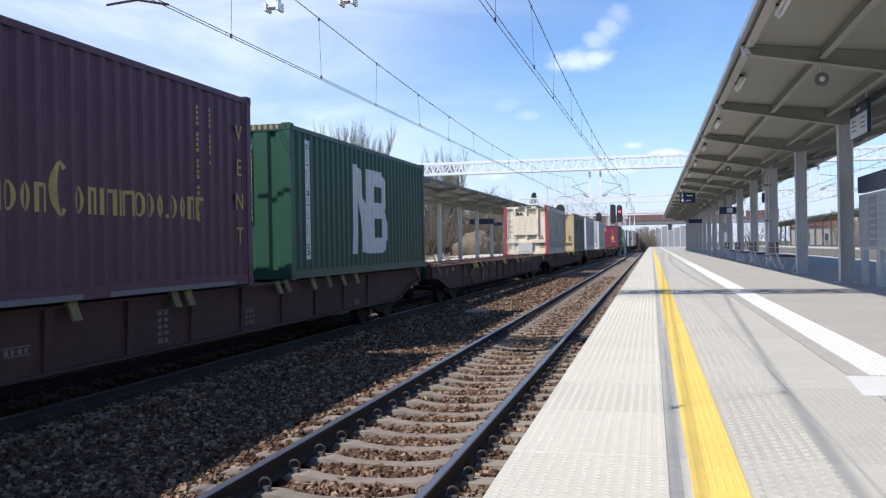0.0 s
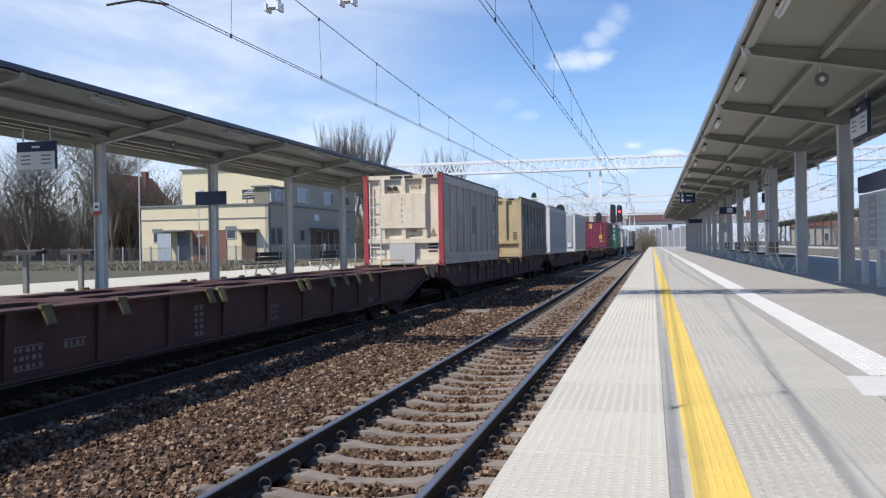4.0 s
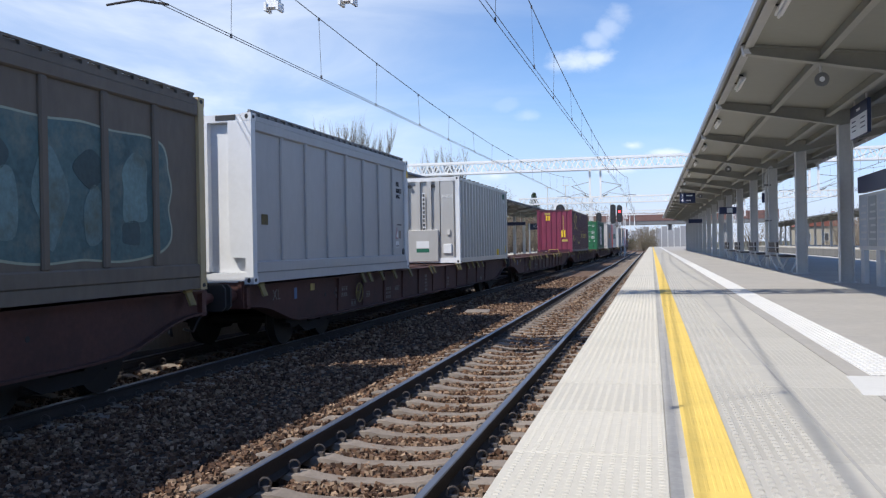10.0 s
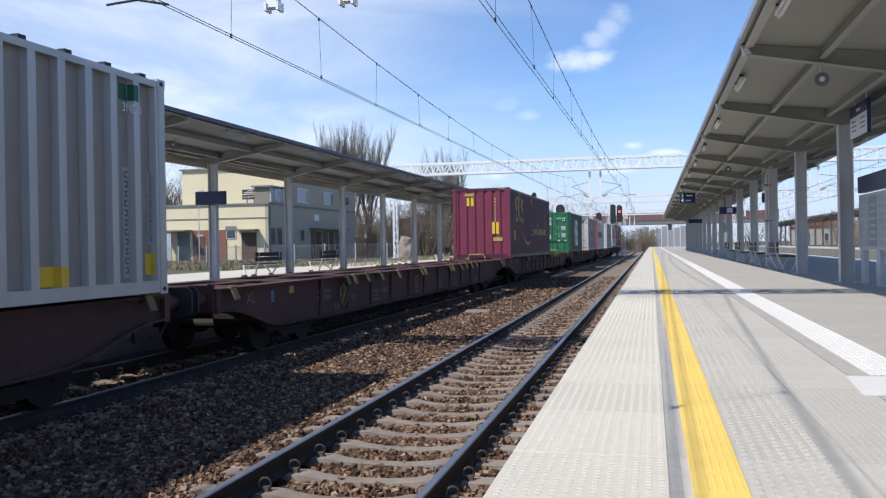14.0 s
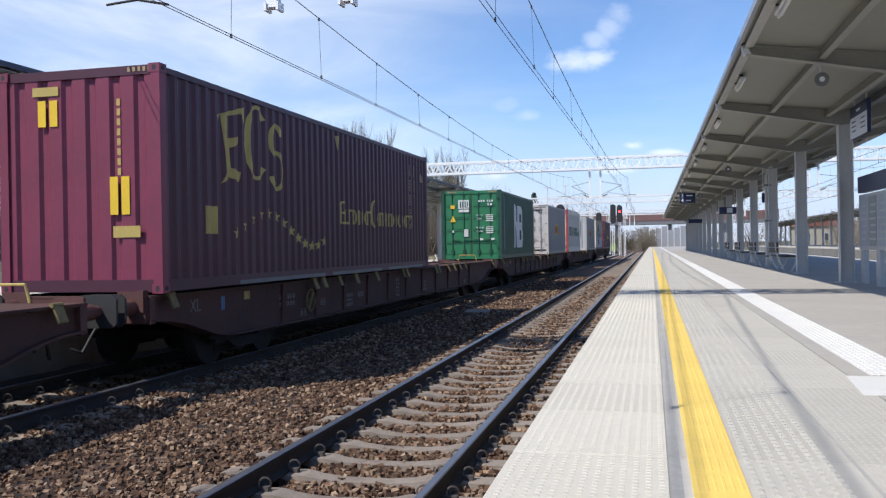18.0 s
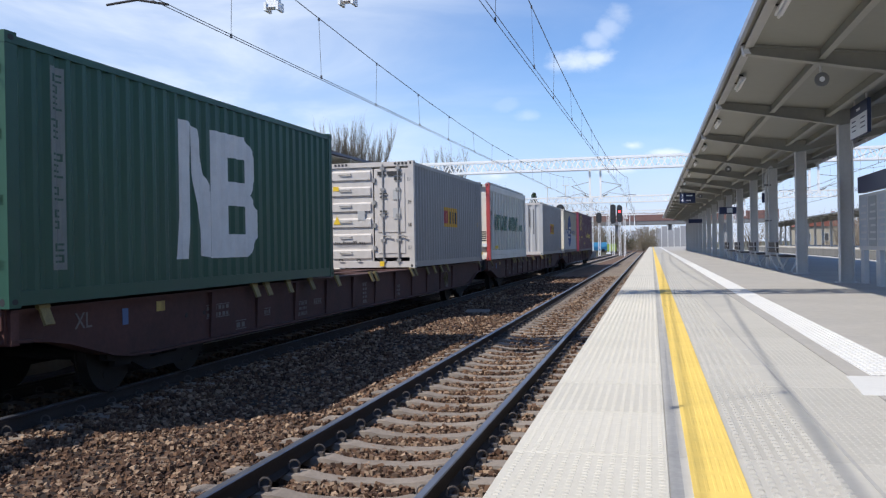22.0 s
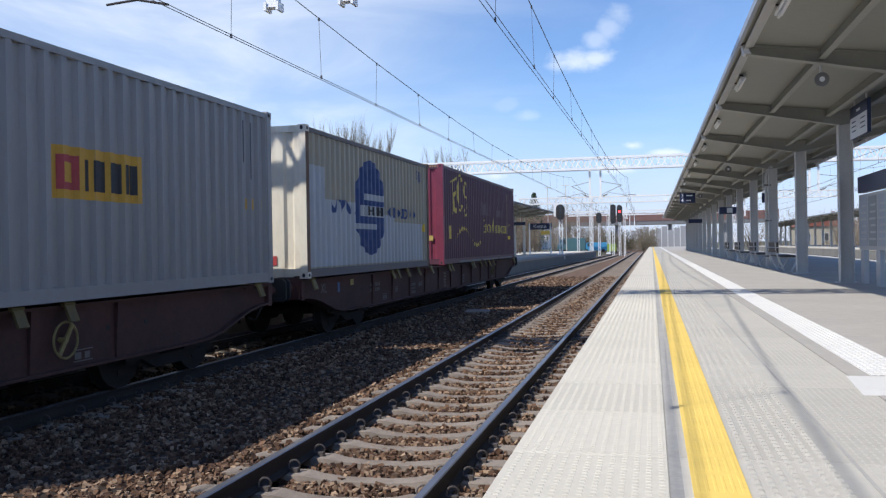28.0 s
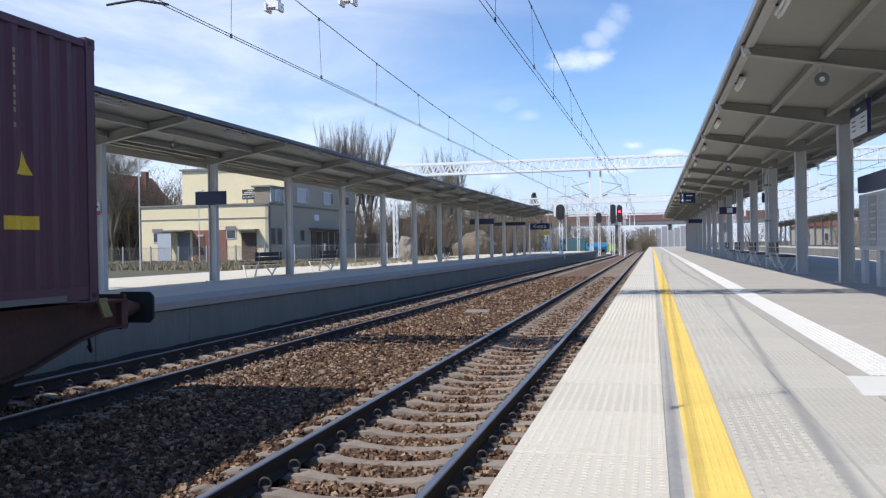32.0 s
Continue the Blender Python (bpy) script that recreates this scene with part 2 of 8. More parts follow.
def pipe(bm, pts, r, n=6, mi=0):
    pts = [Vector(p) for p in pts]
    ref = (pts[-1] - pts[0] if len(pts) == 2 else (pts[1] - pts[0])).orthogonal().normalized()
    rings = []
    for i, p in enumerate(pts):
        d = (pts[min(i + 1, len(pts) - 1)] - pts[max(i - 1, 0)]).normalized()
        a = ref - d * ref.dot(d)
        a = a.normalized() if a.length > 0.05 else d.orthogonal().normalized()
        ref, b = a, d.cross(a)
        rings.append([bm.verts.new(p + (a * math.cos(2 * math.pi * k / n) + b * math.sin(2 * math.pi * k / n)) * r) for k in range(n)])
    for u, v in zip(rings, rings[1:]):
        for k in range(n):
            j = (k + 1) % n
            bm.faces.new((u[k], u[j], v[j], v[k])).material_index = mi
    bm.faces.new(rings[0][::-1]).material_index = mi
    bm.faces.new(rings[-1]).material_index = mi


def finish(bm, name, material, bevel=0.0):
    bmesh.ops.recalc_face_normals(bm, faces=bm.faces)
    if bevel:
        bmesh.ops.bevel(bm, geom=bm.edges[:], offset=bevel, segments=1, affect="EDGES")
    me = bpy.data.meshes.new(name)
    bm.to_mesh(me)
    bm.free()
    for k in (material if isinstance(material, (list, tuple)) else [material]):
        me.materials.append(M[k] if isinstance(k, str) else k)
    return me


def part(name, bm, material, parent, label="", bevel=0.0):
    """One mesh object under a thing or a part."""
    ob = new(name, finish(bm, name, material, bevel) if isinstance(bm, bmesh.types.BMesh) else bm)
    ob.parent = parent
    if label:
        tagged(ob, label)
    return ob


def place(name, mesh, parent, x, y, z, rx=0, ry=0, rz=0):
    """A piece on a shared mesh, at a place in its parent's space."""
    ob = new(name, mesh)
    ob.parent = parent
    ob.matrix_basis = pose(x, y, z, rx, ry, rz)
    return ob


def thing(name, label, category, group="", m=None, kind=""):
    ob = new(name)
    ob.empty_display_size = 0.3
    if m is not None:
        ob.matrix_basis = m
    return tagged(ob, label, category, group, kind)


def solid(name, bm, material, label, category="", kind="", bevel=0.0, m=None):
    ob = new(name, finish(bm, name, material, bevel))
    if m is not None:
        ob.matrix_basis = m
    return tagged(ob, label, category, "", kind)


def B(*boxes):
    bm = bmesh.new()
    for b in boxes:
        box(bm, *b)
    return bm


def raw_mesh(name, verts, faces, material):
    me = bpy.data.meshes.new(name)
    me.from_pydata(verts, [], faces)
    me.materials.append(M[material] if isinstance(material, str) else material)
    return me


def words(text, size, material, parent, m, name="lettering", width=None, depth=0.003, label=""):
    """Flat lettering in the built-in font, as a mesh: stands in its local xy plane, centred."""
    cu = bpy.data.curves.new("font", "FONT")
    cu.body, cu.size, cu.extrude, cu.align_x, cu.align_y = text, size, depth, "CENTER", "CENTER"
    cu.resolution_u = 2
    tmp = new("font_tmp", cu)
    deps = bpy.context.evaluated_depsgraph_get()
    me = bpy.data.meshes.new_from_object(tmp.evaluated_get(deps))
    bpy.data.objects.remove(tmp)
    if width:
        xs = [v.co.x for v in me.vertices]
        k = width / max(0.01, max(xs) - min(xs))
        for v in me.vertices:
            v.co.x *= k
    me.materials.clear()
    me.materials.append(M[material])
    ob = new(name, me)
    ob.parent = parent
    ob.matrix_basis = m
    if label:
        tagged(ob, label)
    return ob


# the far track leans towards the near one: its axis at y is X0 + K * y
LEAN = 0.8
K = math.tan(radians(LEAN))
NEAR_X, FAR_X = -2.34, -7.52
NEAR_FIRST, NEAR_PITCH = -5.90, 0.587
FAR = pose(FAR_X, 0, 0, 0, 0, -LEAN)          # space of the far track and its platform


# ================= ground =================
def build_ground():
    xs = [-2600, -300, -60, -24, -21.0, -20.6, -12.0, 0.0, 9.0, 60, 300, 2600]
    zs = [1.5, 1.0, 0.85, 0.62, 0.55, -0.6, -0.6, -0.6, -0.6, -0.6, -0.2, 0.0]
    ys = [-600, -60, -10, 20, 60, 100, 150, 250, 400, 800, 3500]
    verts, faces = [], []
    for y in ys:
        for x, z in zip(xs, zs):
            verts.append((x + (K * y if -30 < x < -10 and y < 420 else 0), y, z))
    n = len(xs)
    for j in range(len(ys) - 1):
        for i in range(n - 1):
            a = j * n + i
            faces.append((a, a + 1, a + n + 1, a + n))
    ob = new("ground", raw_mesh("ground", verts, faces, "ground"))
    tagged(ob, "patchy spring grass and bare earth beside the railway", "ground", kind="structure")


def build_ballast():
    rng = random.Random(5)
    ys = [-14 + 0.35 * i for i in range(180)] + [49 + 3 * i for i in range(30)] + [139 + 20 * i for i in range(20)]
    us = [i / 40 for i in range(41)]
    verts, faces = [], []
    for y in ys:
        xa, xb = -9.1 + K * min(y, 260), -0.72
        for u in us:
            x = xa + (xb - xa) * u
            fx = FAR_X + K * min(y, 260)
            z = -0.235
            inside = min(abs(x - NEAR_X), abs(x - fx)) < 1.35
            if inside:
                d = min(abs(x - NEAR_X), abs(x - fx))
                z = -0.205 if d > 0.86 else -0.258 if abs(x - NEAR_X) < 1.35 else -0.238
            # the middle is heaped a little
            z += 0.03 * math.exp(-((x - (NEAR_X + fx) / 2) / 0.7) ** 2) + (0.006 if inside else 0.025) * (noise.noise((x * 1.3, y * 1.3, 0)))
            if y < 60:
                z += rng.uniform(-0.012, 0.012) * (0.5 if inside else 1)
            if x < fx - 0.9:
                z += min(0.16, (fx - 0.9 - x) * 0.32)
            if u == 1.0:
                z = -0.5
            verts.append((x, y, z))
    n = len(us)
    for j in range(len(ys) - 1):
        for i in range(n - 1):
            a = j * n + i
            faces.append((a, a + 1, a + n + 1, a + n))
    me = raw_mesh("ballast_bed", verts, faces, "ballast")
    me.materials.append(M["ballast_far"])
    # gap-shade colour under the loose stones; farther on, the stones' average tone
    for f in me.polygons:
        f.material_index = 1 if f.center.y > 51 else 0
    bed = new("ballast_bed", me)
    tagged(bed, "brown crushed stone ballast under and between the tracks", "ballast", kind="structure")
    # loose stones: many small broken pieces, thick near the camera
    base = np.array([(-1, -1, -1), (1, -1, -1), (1, 1, -1), (-1, 1, -1), (-1, -1, 1), (1, -1, 1), (1, 1, 1), (-1, 1, 1)], float)
    quad = np.array([(3, 2, 1, 0), (4, 5, 6, 7), (0, 1, 5, 4), (1, 2, 6, 5), (2, 3, 7, 6), (3, 0, 4, 7)])
    g = np.random.default_rng(11)
    V, Fc, k = [], [], 0
    for y0, y1, per_m, size in ((-13, 2.5, 1500, 0.028), (2.5, 9, 3400, 0.022), (9, 16, 2500, 0.025), (16, 28, 1150, 0.031), (28, 52, 420, 0.040)):
        for _ in range(int((y1 - y0) * per_m)):
            y = g.uniform(y0, y1)
            fx = FAR_X + K * y
            r = g.random()
            if r < 0.54:
                x = g.uniform(fx + 0.78, NEAR_X - 0.80)
            elif r < 0.80:
                x = g.uniform(NEAR_X - 0.66, NEAR_X + 0.66)
            elif r < 0.87:
                x = g.uniform(NEAR_X + 0.84, -0.75)
            else:
                x = g.uniform(fx - 0.66, fx + 0.66)
            d = min(abs(x - NEAR_X), abs(x - fx))
            z = (-0.225 if abs(x - fx) < 0.8 else -0.236 if d < 0.8 else -0.196 if d < 1.4 else -0.215) + g.uniform(-0.012, 0.022)
            # stones keep off the sleepers of the near track
            if abs(x - NEAR_X) < 1.3 and abs((y - NEAR_FIRST + NEAR_PITCH / 2) % NEAR_PITCH - NEAR_PITCH / 2) < 0.115 and g.random() < 0.93:
                continue
            s = size * g.uniform(0.6, 1.35)
            p = base * s * g.uniform(0.55, 1.15, (1, 3)) * g.uniform(0.62, 1.12, (8, 3))
            a, b, c = g.uniform(0, 6.28, 3)
            ca, sa, cb, sb = math.cos(a), math.sin(a), math.cos(b), math.sin(b)
            R = np.array([(ca, -sa, 0), (sa, ca, 0), (0, 0, 1)]) @ np.array([(1, 0, 0), (0, cb, -sb), (0, sb, cb)])
            V.append(p @ R.T + (x, y, z))
            Fc.append(quad + k)
            k += 8
    me = bpy.data.meshes.new("ballast_stones")
    me.from_pydata(np.concatenate(V).tolist(), [], np.concatenate(Fc).tolist())
    me.materials.append(M["stone"])
    tagged(new("ballast_stones", me), "loose brown and grey crushed stones between the rails", "gravel", kind="stuff")


# ================= tracks =================
RAIL = [(-0.075, -0.172), (0.075, -0.172), (0.075, -0.16), (0.012, -0.14), (0.009, -0.05), (0.035, -0.034), (0.036, -0.008), (0.028, 0.0),
        (-0.028, 0.0), (-0.036, -0.008), (-0.035, -0.034), (-0.009, -0.05), (-0.012, -0.14), (-0.075, -0.16)]


def rail_mesh(y0, y1):
    bm = bmesh.new()
    prism(bm, RAIL, "y", y0, y1)
    me = finish(bm, "rail", ["rail", "rail_head"])
    for f in me.polygons:
        if f.normal.z > 0.6 and f.center.z > -0.02:
            f.material_index = 1
    return me


def sleeper_mesh():
    """Concrete sleeper, waisted and lower in the middle."""
    bm = bmesh.new()
    st = [(-1.3, -0.195, 0.13, 0.10), (-1.22, -0.172, 0.145, 0.11), (-0.52, -0.172, 0.145, 0.11), (-0.40, -0.195, 0.125, 0.095), (-0.2, -0.212, 0.11, 0.085),
          (0.2, -0.212, 0.11, 0.085), (0.40, -0.195, 0.125, 0.095), (0.52, -0.172, 0.145, 0.11), (1.22, -0.172, 0.145, 0.11), (1.3, -0.195, 0.13, 0.10)]
    rows = []
    for x, z, wb, wt in st:
        rows.append([bm.verts.new(p) for p in ((x, -wb, -0.36), (x, -wt, z), (x, wt, z), (x, wb, -0.36))])
    for a, b in zip(rows, rows[1:]):
        for i in range(3):
            bm.faces.new((a[i], a[i + 1], b[i + 1], b[i]))
    bm.faces.new(rows[0])
    bm.faces.new(rows[-1][::-1])
    return finish(bm, "sleeper", "sleeper")


def clip_mesh():
    """Spring clip: a bent loop of round bar on a shoulder, pressing on the rail foot."""
    bm = bmesh.new()
    pts = []
    for i in range(12):
        a = radians(-130 + 25 * i)
        pts.append((0.115 + 0.042 * math.sin(a), -0.03 + 0.006 * i, -0.112 + 0.042 * math.cos(a)))
    pipe(bm, pts, 0.0085, 5)
    box(bm, 0.09, 0.155, -0.03, 0.03, -0.175, -0.135)
    return finish(bm, "rail_clip", "clip")


def build_track(name, m, label, first, count, near_count, clips, pitch=0.6):
    tr = thing(name, label, "railway track", "running lines", m, "structure")
    rm = rail_mesh(-14, 190)
    for s in (-1, 1):
        place("rail", rm, tr, s * 0.7535, 0, 0)
    sm, cm = sleeper_mesh(), clip_mesh()
    for i in range(near_count):
        y = first + pitch * i
        place("sleeper", sm, tr, 0, y, 0)
        if i < clips:
            for s in (-1, 1):
                for f in (0, 180):
                    place("rail_clip", cm, tr, s * 0.7535, y, 0, 0, 0, f)
    # the rest of the sleepers and their clips, joined
    sv = np.array([v.co[:] for v in sm.vertices])
    sf = [tuple(p.vertices) for p in sm.polygons]
    V, Fc = [], []
    for i in range(near_count, count):
        k = len(V) * len(sv)
        V.append(sv + (0, first + pitch * i, 0))
        Fc += [tuple(a + k for a in f) for f in sf]
    rest = part("sleepers", raw_mesh("sleepers", np.concatenate(V).tolist(), Fc, "sleeper"), None, tr)
    rest["kind"] = "stuff"
    cv = np.array([(-1, -1, 0), (1, -1, 0), (1, 1, 0), (-1, 1, 0), (-.6, -.6, 1), (.6, -.6, 1), (.6, .6, 1), (-.6, .6, 1)]) * (0.03, 0.04, 0.06)
    cf = [(4, 5, 6, 7), (0, 1, 5, 4), (1, 2, 6, 5), (2, 3, 7, 6), (3, 0, 4, 7)]
    V, Fc = [], []
    for i in range(clips, min(count, 170)):
        for x in (-0.87, -0.64, 0.64, 0.87):
            k = len(V) * 8
            V.append(cv + (x, first + pitch * i, -0.165))
            Fc += [tuple(a + k for a in f) for f in cf]
    rest = part("rail_clips", raw_mesh("rail_clips", np.concatenate(V).tolist(), Fc, "clip"), None, tr)
    rest["kind"] = "stuff"
    return tr


# ================= platforms =================
PZ = 0.80      # right platform above the rail
EDGE = -0.62   # its edge
END = 200.0


def build_right_platform():
    pf = thing("platform_right", "pale concrete island platform with tactile slabs and a yellow safety line", "platform", kind="structure")
    part("platform_body", B((EDGE + 0.12, 9.4, -14, END, -0.6, PZ - 0.1)), "concrete", pf)
    part("paving", B((1.285, 9.45, -14, END, PZ - 0.1, PZ - 0.001)), "asphalt", pf, "grey concrete paving of the platform")
    # edge slabs one metre long, with raised dashes
    bm = bmesh.new()
    box(bm, EDGE, 0.055, 0.004, 0.996, PZ - 0.16, PZ)
    slab = finish(bm, "edge_slab", "edge_slab", 0.006)
    bm = bmesh.new()
    box(bm, 0.10, 1.28, 0.003, 0.997, PZ - 0.1, PZ - 0.002)
    inner = finish(bm, "slab", "slab", 0.004)
    for i in range(-15, 70):
        place("edge_slab", slab, pf, 0, i + 0.92, 0)
        place("slab", inner, pf, 0, i + 0.92, 0)
    part("edge_slabs", B((EDGE, 0.055, 70.92, END, PZ - 0.16, PZ)), "edge_slab", pf)
    part("slabs", B((0.1, 1.28, 70.92, END, PZ - 0.1, PZ - 0.002)), "slab", pf)
    part("gap_strip", B((0.055, 0.12, -14, END, PZ - 0.1, PZ - 0.003)), "joint", pf, "dark grey joint strip along the edge slabs")
    part("yellow_line", B((0.135, 0.335, -14, END, PZ - 0.01, PZ + 0.004)), "yellow", pf, "yellow safety line painted along the platform")
    part("white_line", B((1.42, 1.745, 6.47, END, PZ - 0.01, PZ + 0.003)), "white", pf, "white line along the platform")
    bm = bmesh.new()
    prism(bm, [(1.2, 5.65), (1.93, 5.65), (1.75, 6.42), (1.26, 6.42)], "z", PZ - 0.01, PZ + 0.0034)
    part("line_end", bm, "white", pf, "white end mark of the painted line")
    # lines of studs: on the edge slabs and on the guiding strip
    top = [(-1, -1, 0), (1, -1, 0), (1, 1, 0), (-1, 1, 0), (-.6, -.7, 1), (.6, -.7, 1), (.6, .7, 1), (-.6, .7, 1)]
    cf = [(4, 5, 6, 7), (0, 1, 5, 4), (1, 2, 6, 5), (2, 3, 7, 6), (3, 0, 4, 7)]

    def studs(name, xs, y0, y1, step, sx, sy, h, z, material, stagger=0.0):
        V, Fc = [], []
        b = np.array(top, float) * (sx, sy, h)
        for j, x in enumerate(xs):
            y = y0 + (j % 2) * stagger
            while y < y1:
                k = len(V) * 8
                V.append(b + (x, y, z))
                Fc += [tuple(a + k for a in f) for f in cf]
                y += step
        ob = part(name, raw_mesh(name, np.concatenate(V).tolist(), Fc, material), None, pf)
        ob["kind"] = "stuff"

    studs("edge_studs", [EDGE + 0.045 + 0.05 * i for i in range(13)], 2.6, 15, 0.045, 0.0125, 0.008, 0.0032, PZ, "edge_slab")
    studs("edge_ribs", [EDGE + 0.045 + 0.05 * i for i in range(13)], 15, 60, 0.5, 0.0125, 0.24, 0.0045, PZ, "edge_slab")
    studs("yellow_ribs", [0.155 + 0.032 * i for i in range(6)], 2.6, 45, 0.3, 0.007, 0.142, 0.0012, PZ + 0.004, "yellow")
    studs("white_ribs", [1.445 + 0.046 * i for i in range(7)], 6.5, 40, 0.1, 0.013, 0.032, 0.007, PZ + 0.003, "white")
    studs("fine_studs", [0.84 + 0.036 * i for i in range(12)], 3.2, 12, 0.06, 0.006, 0.016, 0.0018, PZ - 0.002, "slab")
    studs("guide_studs", [0.375 + 0.052 * i for i in range(7)], 2.6, 16, 0.075, 0.0145, 0.022, 0.009, PZ - 0.002, "slab", 0.037)
    studs("guide_ribs", [0.375 + 0.052 * i for i in range(7)], 16, 60, 0.5, 0.0125, 0.235, 0.007, PZ - 0.002, "slab")
    # sunlit strip past the canopy's shadow, drawn as white paint
    part("far_line", B((9.25, 9.42, -14, END, PZ - 0.01, PZ + 0.004)), "white", pf, "white strip for the sunlit far edge")
    part("seam", B((0.79, 0.806, -14, END, PZ - 0.006, PZ + 0.0005)), "joint", pf, "worn dark seam along the slabs")
    return pf


LPZ = 0.74


def build_left_platform():
    pf = thing("platform_left", "grey concrete platform across the tracks with a smooth front wall", "platform", m=FAR, kind="structure")
    L_END = 124.0
    part("platform_body", B((-12.3, -1.78, -14, L_END, -0.6, LPZ - 0.14)), "concrete", pf)
    bm = bmesh.new()
    box(bm, -0.0, 0.10, 0.006, 2.994, -0.45, LPZ - 0.16)
    wall = finish(bm, "front_wall_panel", "concrete", 0.004)
    for i in range(0, 41):
        place("front_wall_panel", wall, pf, -1.79, 1 + 3 * i, 0)
    bm = bmesh.new()
    box(bm, -2.9, -1.62, 0.003, 0.997, LPZ - 0.14, LPZ)
    # darker paving colour here puts the canopy's shade into the front slabs
    cap = finish(bm, "edge_slab", "asphalt", 0.005)
    for i in range(6, 90):
        place("edge_slab", cap, pf, 0, i, 0)
    part("edge_slabs", B((-2.9, -1.62, 90, L_END, LPZ - 0.14, LPZ)), "asphalt", pf)
    # sun on the strip behind the posts put into a paler colour
    part("paving", B((-12.3, -2.904, -14, L_END, LPZ - 0.14, LPZ)), "edge_slab", pf, "pale concrete paving of the platform")
    return pf


# ================= canopies =================
def build_canopy(name, label, m, base_z, top_z, y_first, pitch, count, y_end, half=0.15, post_x=0.0, trim="gutter", lamp_paint="steel_white"):
    """Steel posts in one row, deep tapered cross beams, purlins, a sheet roof rising to both edges."""
    cn = thing(name, label, "platform canopy", "platform canopies", m)
    W, dip = 2.52, 0.32
    y0 = y_first - pitch / 2

    def under(x):
        """Height of the roof's underside."""
        return top_z + 0.02 - dip * (1 - abs(x) / W)

    bm = bmesh.new()
    prism(bm, [(-W, under(W)), (0, under(0)), (W, under(W)), (W, under(W) + 0.04), (0, under(0) + 0.05), (-W, under(W) + 0.04)], "y", y0, y_end)
    part("roof", bm, "roof", cn, "pale grey sheet roof")
    for s in (-1, 1):
        a, b = sorted((s * (W + 0.03), s * (W + 0.08)))
        part("gutter", B((a, b, y0 - 0.02, y_end + 0.02, top_z - 0.03, top_z + 0.065)), trim, cn, "dark grey metal roof trim")
        a, b = sorted((s * W, s * (W + 0.032)))
        part("roof_edge", B((a, b, y0, y_end, top_z + 0.025, top_z + 0.055)), trim, cn)
        bm = bmesh.new()
        prism(bm, [(s * (W - 0.17), top_z - 0.035), (s * (W - 0.02), top_z - 0.075), (s * (W - 0.02), top_z - 0.055), (s * (W - 0.15), top_z - 0.018), (s * (W - 0.15), top_z + 0.0), (s * (W - 0.17), top_z + 0.0)], "y", y0, y_end)
        part("eave_flange", bm, "fascia_pale", cn, "pale folded flange under the eave")
        for x in (0.26, 1.37):
            z = under(x)
            bm = bmesh.new()
            box(bm, s * x - 0.012, s * x + 0.012, y0, y_end, z - 0.15, z - 0.006)
            box(bm, s * x - 0.05, s * x + 0.05, y0, y_end, z - 0.165, z - 0.152)
            part("purlin", bm, "beam", cn)
    if trim == "edge_dark":
        part("back_fascia", B((-W - 0.028, -W + 0.01, y0, y_end, top_z - 0.31, top_z - 0.034)), "beam", cn, "grey sheet fascia along the back edge")
    # one tapered I-beam across, deepest over the post
    bm = bmesh.new()
    rings = []
    for bx, zt, zb in ((-W + 0.06, under(W) - 0.02, top_z - 0.15), (0, under(0) - 0.005, top_z - 0.62), (W - 0.06, under(W) - 0.02, top_z - 0.15)):
        rings.append([bm.verts.new((bx, y, z)) for y, z in ((-0.09, zb), (0.09, zb), (0.09, zb + 0.015), (0.012, zb + 0.016), (0.012, zt - 0.016), (0.08, zt - 0.015), (0.08, zt), (-0.08, zt), (-0.08, zt - 0.015), (-0.012, zt - 0.016), (-0.012, zb + 0.016), (-0.09, zb + 0.015))])
    for u, v in zip(rings, rings[1:]):
        for i in range(12):
            j = (i + 1) % 12
            bm.faces.new((u[i], u[j], v[j], v[i]))
    bm.faces.new(rings[0])
    bm.faces.new(rings[2][::-1])
    beam = finish(bm, "cross_beam", "beam")
    bm = bmesh.new()
    prism(bm, [(-0.05, 0.02), (-0.005, -0.15), (0.10, -0.15), (0.03, -0.02)], "y", -0.10, 0.10)
    # sun on the beam tips put into white; the far canopy's keep beam colour
    tip = finish(bm, "tip_plate", "steel_white" if trim == "gutter" else "beam")
    bm = bmesh.new()
    h = top_z - 0.60
    a, b, c, d = half + 0.012, half - 0.012, half * 0.85, 0.012
    prism(bm, [(-a, -c), (-b, -c), (-b, -d), (b, -d), (b, -c), (a, -c), (a, c), (b, c), (b, d), (-b, d), (-b, c), (-a, c)], "z", base_z + 0.02, h)
    box(bm, -0.21, 0.21, -0.18, 0.18, base_z - 0.02, base_z + 0.022)
    post = finish(bm, "post", "steel")
    bm = bmesh.new()
    box(bm, -0.05, 0.05, -0.60, 0.60, -0.02, 0.02)
    tube(bm, (0, -0.57, -0.04), (0, 0.57, -0.04), 0.024, n=8)
    lamp = finish(bm, "lamp", lamp_paint)
    bm = bmesh.new()
    pipe(bm, [(0, 0, 0.02), (0, 0, 0.07), (-0.10, 0.02, 0.09), (-0.16, 0.06, 0.06)], 0.016, 5)
    arm = finish(bm, "lamp_bracket", "dark")
    for i in range(count):
        y = y_first + pitch * i
        place("post", post, cn, post_x, y, 0)
        place("cross_beam", beam, cn, 0, y, 0)
        place("tip_plate", tip, cn, -W + 0.03, y, top_z)
        place("tip_plate", tip, cn, W - 0.03, y, top_z, 0, 0, 180)
        for s in (-1, 1):
            q = place("lamp", lamp, cn, s * (W - 0.24), y + pitch * 0.5, top_z - 0.10, 0, s * -8)
